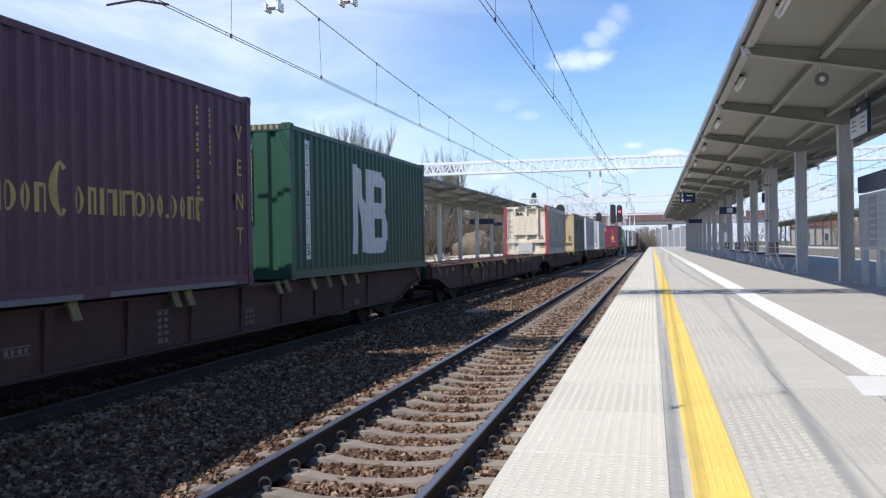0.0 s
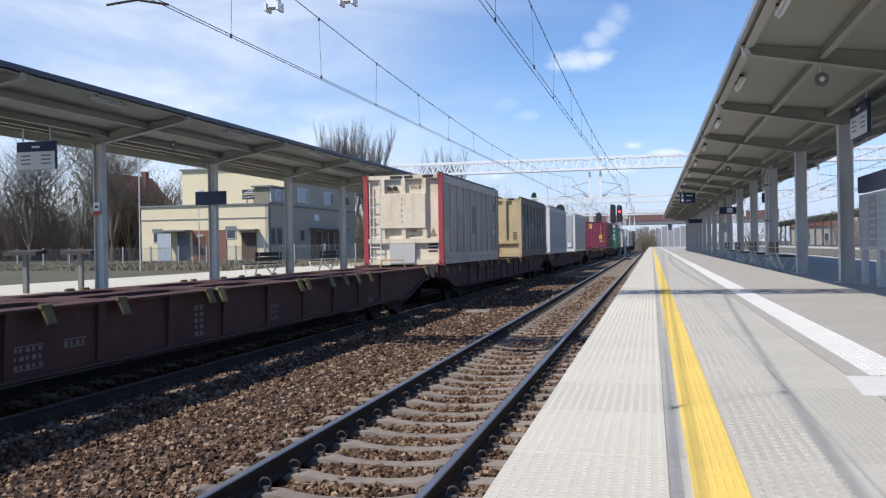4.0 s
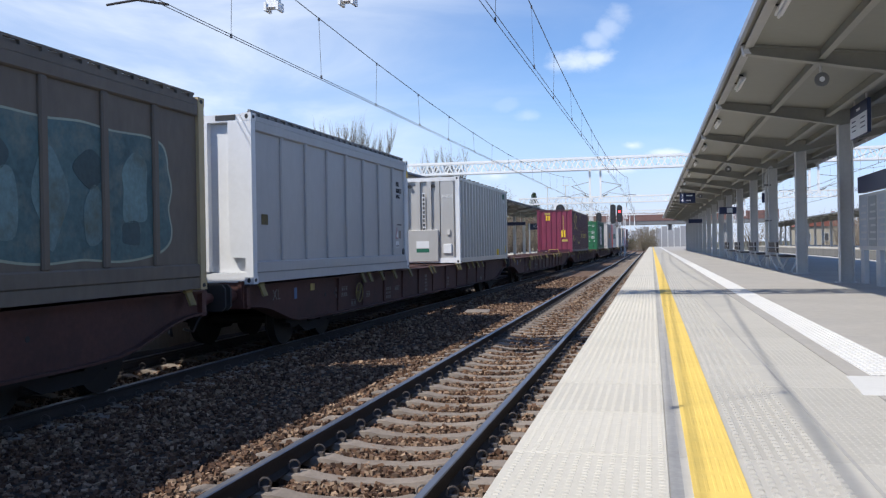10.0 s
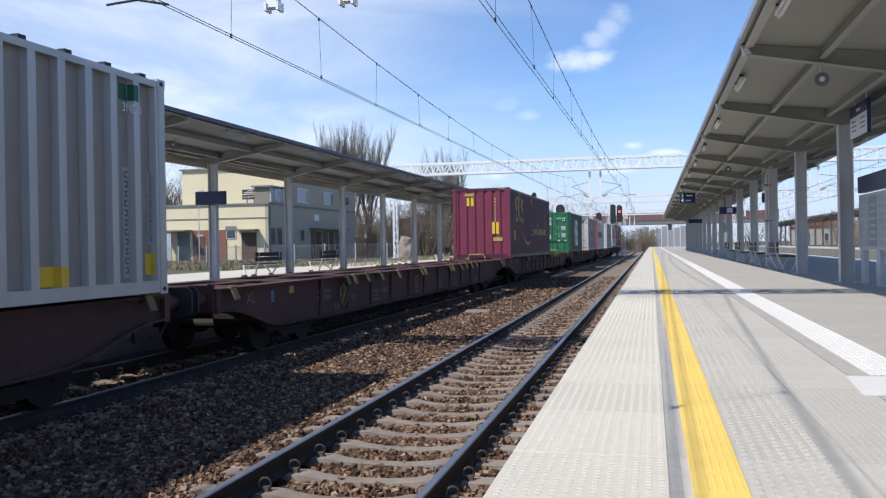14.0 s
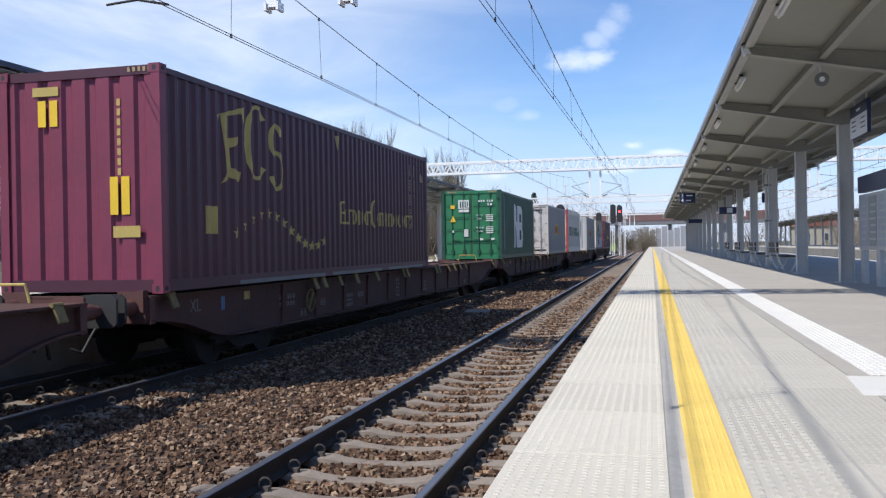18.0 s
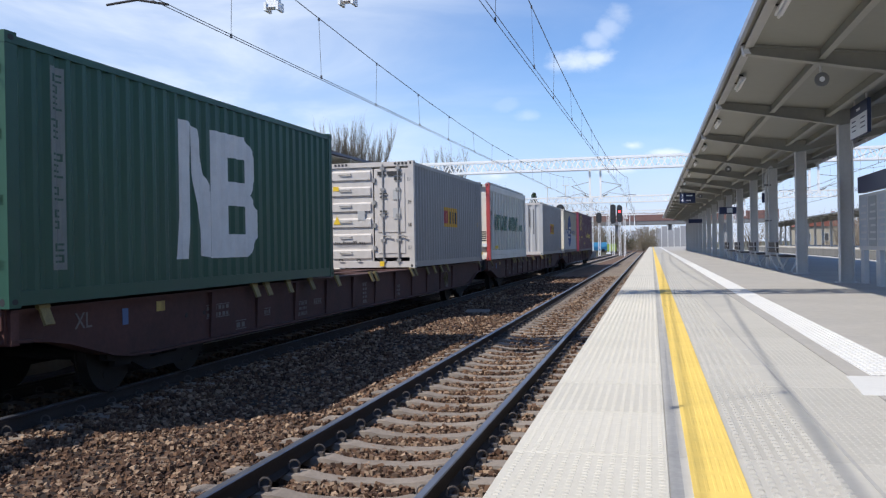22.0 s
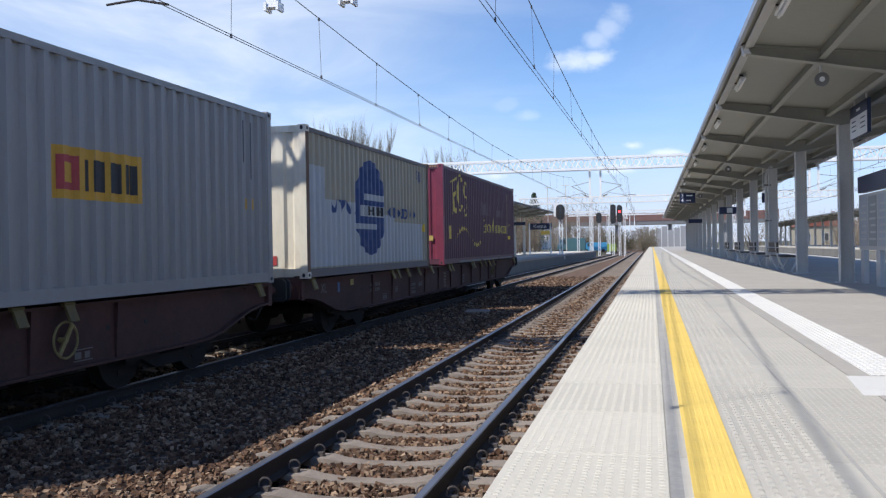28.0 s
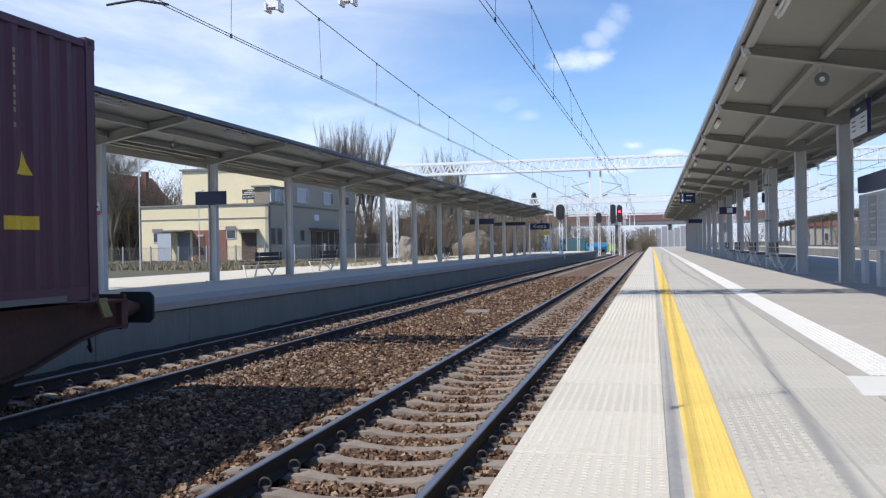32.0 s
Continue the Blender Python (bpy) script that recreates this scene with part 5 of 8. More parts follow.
def downpipe(m):
    d = thing("downpipe", "round grey rainwater pipe fixed beside a canopy post", "downpipe", m=m)
    bm = bmesh.new()
    pipe(bm, [(0, 0, 0), (0, 0, 3.1), (0.08, 0, 3.32), (0.2, 0, 3.42)], 0.055, 10)
    part("pipe", bm, "steel", d)
    for z in (0.4, 1.6, 2.8):
        bm = bmesh.new()
        tube(bm, (0, 0, z - 0.03), (0, 0, z + 0.03), 0.066, n=12)
        box(bm, 0.03, 0.16, -0.02, 0.02, z - 0.02, z + 0.02)
        part("clamp", bm, "dark_grey", d)


downpipe(pose(3.80, 31.75, PZ))
showcase(pose(4.3, 18.6, PZ - 0.02, 0, 0, 90))
for y in (28.8, 34.6, 40.5, 46.0):
    bench(pose(3.95, y + 0.1, PZ), "grey platform bench on splayed legs")
weeds("dry_weeds", "dry brown weeds and grass along the fence", -60, -15, 44, 61, 0.58, 30000, 0.3, 3)
weeds("dry_weeds", "dry brown weeds and grass behind the fence", -62, -15, 62.5, 71, 0.6, 16000, 0.35, 4)
post_sign(FAR @ pose(-6.2, 19.45, 2.8))
post_sign(pose(4.25, 45.0, 2.45))
solid("cable_cover", B((-0.35, 0.35, -0.5, 0.5, -0.06, 0.05)), "sleeper", "flat pale concrete cover lying in the ballast", "cable cover", bevel=0.015, m=pose(-4.92, 25.1, -0.2, 0, 0, 8))
signal(-5.57, 135, -0.5, 6.1, 2.9, False, False)
signal(-4.62, 135, -0.5, 6.15, 2.6, True, False)
signal(-7.66, 135, -0.5, 5.6, 1.6, False, False)
signal(-8.35, 84, 0.7, 4.75, 1.45, False, True)
overpass()
far_wall()
van(pose(-24, 190, -0.2, 0, 0, 90), "sign_white", 5.6, 2.6, "white delivery van parked beyond the platform")
van(pose(-17.5, 200, -0.2, 0, 0, 90), "teal_van", 6.2, 3.2, "teal bus parked beyond the platform", "bus")
van(pose(-12.6, 205, -0.2, 0, 0, 90), "blue_van", 5.5, 2.2, "blue van parked beyond the platform")
van(pose(-8.6, 200, -0.4, 0, 0, 0), "lime_van", 2.6, 2.0, "lime green service vehicle beside the line")
second_platform()
for i, (x, y, ma, lb) in enumerate(((31, 92, "sign_white", "white car parked beyond the platform"), (31.5, 106, "door_grey", "grey car parked beyond the platform"), (32, 121, "sign_white", "white car parked beyond the platform"), (32, 138, "red_sign", "red car parked beyond the platform"))):
    van(pose(x, y, -0.3, 0, 0, 90), ma, 4.6, 1.9, lb, "car")
thicket("thicket", "leafless brush and young trees beyond the station", 34, 70, 110, 240, -0.4, 240, 3, 8, 21, 0.3)


# ================= the train =================
M.update(
    # one green paint: shade in the side colour, sunlight in the end colour
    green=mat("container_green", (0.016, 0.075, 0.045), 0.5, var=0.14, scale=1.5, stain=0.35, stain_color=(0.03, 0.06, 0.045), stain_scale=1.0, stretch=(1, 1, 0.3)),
    green_end=mat("container_green_lit", (0.022, 0.175, 0.075), 0.5, var=0.12, scale=1.5, stain=0.3, stain_color=(0.05, 0.14, 0.08), stain_scale=1.6),
    # sun put into the end colour, shade into the maroon and purple sides
    maroon_end=mat("container_maroon_lit", (0.195, 0.032, 0.065), 0.5, var=0.14, scale=1.4, stain=0.3, stain_color=(0.09, 0.03, 0.05), stain_scale=1.2),
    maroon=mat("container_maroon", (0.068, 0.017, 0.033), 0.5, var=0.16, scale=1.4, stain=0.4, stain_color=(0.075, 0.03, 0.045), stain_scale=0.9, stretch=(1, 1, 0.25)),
    purple=mat("container_faded_purple", (0.09, 0.030, 0.052), 0.55, var=0.18, scale=1.4, stain=0.5, stain_color=(0.105, 0.055, 0.07), stain_scale=0.8, stretch=(1, 1, 0.25)),
    # off-white of the walls, with their shade in the colour and brown stains
    offwhite=mat("container_off_white", (0.52, 0.47, 0.40), 0.6, var=0.12, scale=1.6, stain=0.65, stain_color=(0.27, 0.21, 0.155), stain_scale=1.0, stretch=(1, 1, 0.25)),
    # sunlight on the end put into this warmer, brighter white, over dirt stains
    beige=mat("container_dirty_white", (0.78, 0.68, 0.52), 0.6, var=0.12, scale=1.6, stain=0.6, stain_color=(0.50, 0.35, 0.20), stain_scale=2.0, stretch=(1, 1, 0.35)),
    red_post=mat("post_red", (0.40, 0.055, 0.06), 0.55, var=0.15, scale=2.5, stain=0.3, stain_color=(0.24, 0.08, 0.06), stain_scale=2.0),
    tan=mat("container_tan", (0.50, 0.395, 0.22), 0.6, var=0.14, scale=1.6, stain=0.4, stain_color=(0.3, 0.25, 0.16), stain_scale=1.4, stretch=(1, 1, 0.35)),
    # the side's shade put into this dark colour, with blotchy stains
    olive=mat("container_tan_shaded", (0.15, 0.126, 0.1), 0.65, var=0.2, scale=1.4, stain=0.5, stain_color=(0.085, 0.076, 0.064), stain_scale=0.8, stretch=(1, 1, 0.4)),
    lightgrey=mat("container_light_grey", (0.43, 0.43, 0.43), 0.5, var=0.08, scale=1.6, stain=0.25, stain_color=(0.42, 0.42, 0.41), stain_scale=1.2, stretch=(1, 1, 0.35)),
    sheet_recess=mat("container_recess_sheet", (0.30, 0.275, 0.245), 0.55, 0.1, var=0.12, scale=1.6, stain=0.4, stain_color=(0.22, 0.2, 0.18), stain_scale=1.0, stretch=(1, 1, 0.3)),
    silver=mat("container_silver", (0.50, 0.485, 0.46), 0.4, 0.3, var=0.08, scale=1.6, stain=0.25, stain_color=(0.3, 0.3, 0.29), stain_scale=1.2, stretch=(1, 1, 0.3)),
    grey=mat("container_grey", (0.275, 0.27, 0.265), 0.5, var=0.08, scale=1.6, stain=0.3, stain_color=(0.33, 0.33, 0.33), stain_scale=1.1, stretch=(1, 1, 0.3)),
    # the sides' shade is worked into this darker cream
    cream=mat("container_cream", (0.40, 0.36, 0.275), 0.6, var=0.14, scale=1.6, stain=0.5, stain_color=(0.36, 0.3, 0.2), stain_scale=1.1, stretch=(1, 1, 0.3)),
    whiteboard=mat("white_panel", (0.70, 0.71, 0.72), 0.5, var=0.06, scale=1.6, stain=0.2, stain_color=(0.5, 0.5, 0.48)),
    # the end's sunlight put into a paler, warmer grey than the sides
    door_grey_pale=mat("container_grey_lit", (0.56, 0.52, 0.485), 0.55, var=0.1, scale=1.6, stain=0.3, stain_color=(0.40, 0.36, 0.33), stain_scale=1.4, stretch=(1, 1, 0.35)),
    white_faded=mat("white_panel_faded", (0.47, 0.485, 0.50), 0.55, var=0.08, scale=1.6, stain=0.3, stain_color=(0.36, 0.35, 0.33), stain_scale=1.2, stretch=(1, 1, 0.3)),
    # brighter cream with the end's sunlight in it, plus rust stains
    cream_end=mat("container_cream_lit", (0.74, 0.69, 0.58), 0.6, var=0.14, scale=1.6, stain=0.5, stain_color=(0.45, 0.30, 0.18), stain_scale=2.2, stretch=(1, 1, 0.3)),
    strip_dull=mat("name_strip_dull", (0.20, 0.22, 0.205), 0.6, var=0.15, scale=4, stain=0.5, stain_color=(0.1, 0.13, 0.11), stain_scale=3),
    vd_panel=mat("container_grimy_white", (0.54, 0.52, 0.46), 0.6, var=0.12, scale=1.4, stain=0.5, stain_color=(0.30, 0.275, 0.22), stain_scale=1.0, stretch=(1, 1, 0.3)),
    rail_grime=mat("container_rail_grime", (0.16, 0.145, 0.145), 0.7, var=0.2, scale=3, stain=0.4, stain_color=(0.2, 0.13, 0.09), stain_scale=2.0),
    rust_brown=mat("rust_brown", (0.17, 0.105, 0.07), 0.85, var=0.35, scale=4, stain=0.6, stain_color=(0.33, 0.27, 0.2), stain_scale=2.5, stretch=(1, 1, 0.3)),
    gold_bright=mat("gold_lettering_bright", (0.66, 0.50, 0.10), 0.6, var=0.18, scale=9, stain=0.3, stain_color=(0.35, 0.24, 0.1), stain_scale=5),
    gold=mat("gold_lettering", (0.46, 0.35, 0.10), 0.6, var=0.18, scale=9, stain=0.35, stain_color=(0.3, 0.2, 0.1), stain_scale=5),
    white_paint=mat("white_marking", (0.68, 0.69, 0.67), 0.6, var=0.1, scale=9, stain=0.3, stain_color=(0.45, 0.45, 0.43), stain_scale=4),
    faded_white=mat("faded_white_marking", (0.17, 0.155, 0.145), 0.7, var=0.2, scale=9, stain=0.6, stain_color=(0.1, 0.07, 0.07), stain_scale=6),
    black_paint=mat("black_marking", (0.03, 0.03, 0.033), 0.6, var=0.2),
    letter_green=mat("green_lettering", (0.012, 0.115, 0.07), 0.55, var=0.15, scale=9),
    blue=mat("blue_logo", (0.025, 0.06, 0.19), 0.55, var=0.15, scale=6, stain=0.3, stain_color=(0.2, 0.25, 0.35), stain_scale=4),
    orange=mat("orange_logo", (0.56, 0.31, 0.03), 0.55, var=0.12, scale=6),
    teal=mat("graffiti_teal", (0.035, 0.07, 0.078), 0.6, var=0.35, scale=2.5, stain=0.5, stain_color=(0.065, 0.085, 0.085), stain_scale=1.6),
    mottle=mat("graffiti_mottle", (0.06, 0.125, 0.135), 0.6, var=0.45, scale=2.2, stain=0.95, stain_color=(0.19, 0.215, 0.18), stain_scale=2.4),
    mottle_light=mat("graffiti_mottle_light", (0.13, 0.22, 0.23), 0.6, var=0.4, scale=2.6, stain=0.9, stain_color=(0.10, 0.115, 0.085), stain_scale=2.9),
    paleblue=mat("graffiti_pale", (0.20, 0.20, 0.205), 0.6, var=0.4, scale=2.4, stain=0.95, stain_color=(0.12, 0.12, 0.115), stain_scale=1.5),
    lime=mat("graffiti_outline", (0.32, 0.38, 0.30), 0.6, var=0.2, scale=5),
    offwhite_panel=mat("container_dirty_panel", (0.43, 0.385, 0.325), 0.65, var=0.16, scale=1.6, stain=0.7, stain_color=(0.23, 0.175, 0.13), stain_scale=1.2, stretch=(1, 1, 0.3)),
    gold_faded=mat("gold_lettering_faded", (0.36, 0.26, 0.14), 0.65, var=0.25, scale=9),
    steel_dark=mat("dull_dark_steel", (0.16, 0.16, 0.165), 0.6, var=0.15),
    ghost=mat("ghost_of_lettering", (0.17, 0.12, 0.14), 0.65, var=0.2, scale=4),
    faded_tan=mat("faded_tan_marking", (0.26, 0.21, 0.165), 0.7, var=0.2, scale=6),
    rust=mat("rust_streak", (0.29, 0.23, 0.175), 0.8, var=0.35, scale=5, stain=0.5, stain_color=(0.36, 0.31, 0.25), stain_scale=3.0, stretch=(1, 1, 0.2)),
    warn=mat("warning_yellow", (0.75, 0.50, 0.03), 0.55, var=0.1),
    blueplate=mat("blue_plate", (0.06, 0.13, 0.28), 0.5, var=0.15),
)


def travel(t):
    """How far the train has gone, in metres: it slowly gathers speed."""
    u = (t - 16) / 16
    return 100.094 + 106.248 * u + 6.137 * u ** 2 - 0.265 * u ** 3 - 0.248 * u ** 4


DECK = 1.17
TRAIN = []          # (thing, place of its front along the train)


def riding(ob, front):
    TRAIN.append((ob, front))
    y = front
    ob.matrix_basis = pose(FAR_X + K * y, y, 0, 0, 0, -LEAN)
    return ob


# ---- containers: local y runs back from the end that leads; x to the side ----
def wave(length, depth, pitch, flat, slope):
    """Outline of a corrugated wall: (distance along, offset inwards)."""
    out, y = [(0.0, 0.0)], 0.0
    n = max(1, int(round(length / pitch)))
    p = length / n
    k = p / pitch
    for i in range(n):
        a = i * p
        f, s = flat * k, slope * k
        out += [(a + f / 2, 0), (a + f / 2 + s, depth), (a + p - f / 2 - s, depth), (a + p - f / 2, 0)]
    out.append((length, 0.0))
    return out


def corrugated(ob, name, material, side, x, y0, y1, z0, z1, depth=0.036, pitch=0.278, flat=0.072, slope=0.068, label=""):
    """side 'x': a wall along y at x (offset towards 0). side 'y': an end wall along x, at y = x argument."""
    bm = bmesh.new()
    prev = None
    for d, o in wave(y1 - y0, depth, pitch, flat, slope):
        if side == "x":
            px, py = x - math.copysign(o, x), y0 + d
        else:
            px, py = y0 + d, x + (o if x < 3 else -o)
        a, b = bm.verts.new((px, py, z0)), bm.verts.new((px, py, z1))
        if prev:
            bm.faces.new((prev[0], a, b, prev[1]))
        prev = (a, b)
    me = finish(bm, name, material)
    if side == "x" and x > 0:
        PROFILE[ob.name] = (wave(y1 - y0, depth, pitch, flat, slope), y0, x, 1.2065 if x < 1.21 else 1.221 if x > 1.216 else 1.222)
    return part(name, me, None, ob, label)


def frame_parts(ob, length, top, rail, post, roof=None, post_front=None, width=1.22):
    z0 = DECK
    for x in (-1, 1):
        a, b = sorted((x * (width - 0.07), x * width))
        part("bottom_rail", B((a, b, 0.16, length - 0.16, z0 + 0.02, z0 + 0.17)), rail, ob)
        part("top_rail", B((a, b, 0.16, length - 0.16, top - 0.11, top - 0.03)), rail, ob)
        a, b = sorted((x * (width - 0.13), x * (width + 0.004)))
        for y, ma in ((0.0, post_front or post), (length - 0.15, post)):
            part("corner_post", B((a, b, y, y + 0.15, z0 + 0.115, top - 0.115)), ma, ob)
    bm = bmesh.new()
    box(bm, -0.08, 0.08, -0.085, 0.085, 0, 0.12)
    for s in (-1, 1):
        prism(bm, [(0.045 * math.cos(a), 0.062 + 0.03 * math.sin(a)) for a in [math.pi * i / 6 for i in range(12)]], "x", s * 0.0795, s * 0.0815, 1)
        prism(bm, [(0.03 * math.cos(a), 0.062 + 0.04 * math.sin(a)) for a in [math.pi * i / 6 for i in range(12)]], "y", s * 0.0845, s * 0.0865, 1)
    cm = finish(bm, "corner_casting", [post, "dark"])
    cf = cm.copy()
    cf.materials[0] = M[post_front or post]
    for x in (-1, 1):
        for y, me in ((0.08, cf), (length - 0.08, cm)):
            for z in (z0, top - 0.118):
                place("corner_casting", me, ob, x * (width - 0.07), y, z)
    bm = bmesh.new()
    n = int(length / 0.45)
    for i in range(n):
        a = 0.15 + (length - 0.3) * i / n
        b = 0.15 + (length - 0.3) * (i + 1) / n
        box(bm, -width + 0.08, width - 0.08, a, b - 0.06, top - 0.06, top - 0.025 - 0.012 * (i % 2))
    part("roof_panel", bm, roof or rail, ob)
    part("floor", B((-width + 0.06, width - 0.06, 0.12, length - 0.12, z0 + 0.06, z0 + 0.14)), "wagon", ob)


def end_rails(ob, length, top, material, width=1.22, back=None):
    for y0, ma in ((0.02, material), (length - 0.1, back or material)):
        part("end_header", B((-width + 0.13, width - 0.13, y0, y0 + 0.08, top - 0.13, top - 0.01)), ma, ob)
        part("end_sill", B((-width + 0.13, width - 0.13, y0, y0 + 0.08, DECK + 0.02, DECK + 0.18)), ma, ob)


SIDE = Matrix(((0, 0, 1, 0), (1, 0, 0, 0), (0, 1, 0, 0), (0, 0, 0, 1)))      # lettering that reads along +y, seen from +x
FRONT = Matrix(((1, 0, 0, 0), (0, 0, -1, 0), (0, 1, 0, 0), (0, 0, 0, 1)))    # lettering on the end, seen from -y


PROFILE = {}        # corrugated +x wall of a container: outline, wall place, base layer


def spans(poly, y):
    """Where an upright line at y cuts an outline, as sorted pairs."""
    zs = []
    for (ya, za), (yb, zb) in zip(poly, poly[1:] + poly[:1]):
        if (ya <= y) != (yb <= y):
            zs.append(za + (zb - za) * (y - ya) / (yb - ya))
    zs.sort()
    return list(zip(zs[::2], zs[1::2]))


def painted(ob, polys, material, name, x, label):
    """Paint on a corrugated wall: narrow strips that follow its folds."""
    line, y0, xw, base = PROFILE[ob.name]
    bm = bmesh.new()
    for poly in polys:
        lo, hi = min(p[0] for p in poly), max(p[0] for p in poly)
        cuts = sorted({round(v, 4) for v in [lo, hi] + [y0 + d for d, o in line if lo < y0 + d < hi] + [p[0] for p in poly] + [lo + 0.06 * i for i in range(1, int((hi - lo) / 0.06) + 1)]})
        for a, b in zip(cuts, cuts[1:]):
            if b - a < 0.002:
                continue
            sa, sb = spans(poly, a + 0.0006), spans(poly, b - 0.0006)
            if len(sa) != len(sb):
                sa = sb = spans(poly, (a + b) / 2)
            xa, xb = [xw - np.interp(v - y0, [d for d, o in line], [o for d, o in line]) + 0.0025 + x - base for v in (a, b)]
            for (za, zb), (zc, zd) in zip(sa, sb):
                bm.faces.new([bm.verts.new(p) for p in ((xa, a, za), (xb, b, zc), (xb, b, zd), (xa, a, zb))])
    bmesh.ops.remove_doubles(bm, verts=bm.verts, dist=0.004)
    ob = part(name, bm, material, ob, label)
    if len(polys) > 1:
        ob["kind"] = "stuff"
    return ob


def side_bars(ob, items, material, name="marking", x=1.222, label=""):
    """Plain painted bars on the +x wall: (y0, y1, z0, z1)."""
    if 1 < len(items) <= 4:
        for it in items:
            out = side_bars(ob, [it], material, name, x, label)
        return out
    if ob.name in PROFILE and min(i[2] for i in items) > DECK + 0.16:
        return painted(ob, [[(a, c), (b, c), (b, d), (a, d)] for a, b, c, d in items], material, name, x, label)
    bm = bmesh.new()
    for y0, y1, z0, z1 in items:
        box(bm, x, x + 0.004, y0, y1, z0, z1)
    ob = part(name, bm, material, ob, label)
    if len(items) > 1:
        ob["kind"] = "stuff"
    return ob


def end_bars(ob, items, material, name="marking", y=-0.004, label=""):
    if 1 < len(items) <= 4:
        for it in items:
            out = end_bars(ob, [it], material, name, y, label)
        return out
    bm = bmesh.new()
    for x0, x1, z0, z1 in items:
        box(bm, x0, x1, y - 0.004, y, z0, z1)
    ob = part(name, bm, material, ob, label)
    if len(items) > 1:
        ob["kind"] = "stuff"
    return ob


def side_poly(ob, poly, material, name="marking", x=1.222, label=""):
    if ob.name in PROFILE:
        return painted(ob, [list(poly)], material, name, x, label)
    bm = bmesh.new()
    prism(bm, poly, "x", x, x + 0.004)
    return part(name, bm, material, ob, label)


def star(cy, cz, r):
    return [(cy + (r if i % 2 == 0 else r * 0.42) * math.sin(math.pi * i / 5), cz + (r if i % 2 == 0 else r * 0.42) * math.cos(math.pi * i / 5)) for i in range(10)]


def letter_bars(y0, y1, z0, h, text, bold=0.62):
    """Each letter of a trade name becomes a plain figure of three strokes: tall for capitals, low for the rest."""
    out, n = [], len(text)
    step = (y1 - y0) / n
    for i, c in enumerate(text):
        if c == " ":
            continue
        hh = h * {"C": 1.0, "x": 0.58, "l": 0.86, ".": 0.14, "g": 0.58}.get(c, 0.8)
        lo = z0 - (0.22 * h if c == "g" else 0)
        a, b = y0 + step * (i + 0.5 - bold / 2), y0 + step * (i + 0.5 + bold / 2)
        if c == ".":
            out.append((a, b, lo, z0 + hh))
            continue
        w = (b - a) * 0.34
        out += [(a, a + w, lo, z0 + hh), (b - w, b, lo, z0 + hh)]
        bar = (0.84, 0.0, 0.42)[i % 3]
        t = min(0.16 * hh, 0.09)
        zb = lo + (z0 + hh - lo) * bar
        out.append((a + w, b - w, zb, zb + t))
    return out


def arc_band(cy, cz, ry, rz, a0, a1, thick, thin, n=16):
    """A curved stroke about a centre from angle a0 to a1 in degrees: thick at the sides, thin at top and bottom."""
    outer, inner = [], []
    for i in range(n + 1):
        a = radians(a0 + (a1 - a0) * i / n)
        c, d = math.cos(a), math.sin(a)
        outer.append((cy + ry * c, cz + rz * d))
        inner.append((cy + (ry - thick) * c, cz + (rz - thin) * d))
    return outer + inner[::-1]


def figures(y0, z0, h, kinds, gap=0.12, thick=0.075, thin=0.03, slant=0.0, squeeze=1.0):
    """A row of plain painted figures: o ring, n arch, u trough, l stem, H two stems and a bar, C open ring, - and . marks."""
    out, y = [], y0
    for k in kinds:
        hh = h * {"H": 1.45, "C": 2.0, "l": 1.3, "L": 1.0}.get(k, 1.0)
        t, q = thick * (1.25 if k in "HC" else 1.0), thin
        w = squeeze * {"o": 0.72, "n": 0.78, "u": 0.78, "l": 0.26, "L": 0.26, "H": 0.85, "C": 1.35, ".": 0.2, "-": 0.4, " ": 0.5, "v": 0.85}[k] * h
        g = []
        if k == "o":
            g.append(arc_band(y + w / 2, z0 + hh / 2, w / 2, hh / 2, -90, 270, t, q))
        elif k == "C":
            g.append(arc_band(y + w / 2, z0 + hh / 2 - h * 0.15, w / 2, hh / 2, 48, 312, t * 1.5, q * 1.5))
        elif k in "nu":
            g.append([(y, z0), (y + t, z0), (y + t, z0 + hh), (y, z0 + hh)])
            g.append([(y + w - t, z0), (y + w, z0), (y + w, z0 + hh), (y + w - t, z0 + hh)])
            zb = z0 + (hh - q * 1.6 if k == "n" else 0)
            g.append([(y + t, zb), (y + w - t, zb), (y + w - t, zb + q * 1.6), (y + t, zb + q * 1.6)])
        elif k in "lL":
            g.append([(y, z0), (y + t, z0), (y + t, z0 + hh), (y, z0 + hh)])
        elif k == "H":
            g.append([(y, z0), (y + t, z0), (y + t, z0 + hh), (y, z0 + hh)])
            for u in (0.0, 0.46, 0.93):
                g.append([(y + t, z0 + hh * u), (y + w, z0 + hh * u), (y + w, z0 + hh * u + q * 1.5), (y + t, z0 + hh * u + q * 1.5)])
        elif k == "v":
            g.append([(y, z0 + hh), (y + w * 0.38, z0), (y + w * 0.38 + t, z0), (y + t, z0 + hh)])
            g.append([(y + w * 0.38, z0), (y + w - t, z0 + hh), (y + w, z0 + hh), (y + w * 0.38 + t, z0)])
        elif k == ".":
            g.append([(y, z0), (y + w * 0.8, z0), (y + w * 0.8, z0 + h * 0.16), (y, z0 + h * 0.16)])
        elif k == "-":
            g.append([(y, z0 + h * 0.4), (y + w, z0 + h * 0.4), (y + w, z0 + h * 0.55), (y, z0 + h * 0.55)])
        out += [[(a + slant * (b - z0), b) for a, b in p] for p in g]
        y += w + gap * h
    return out


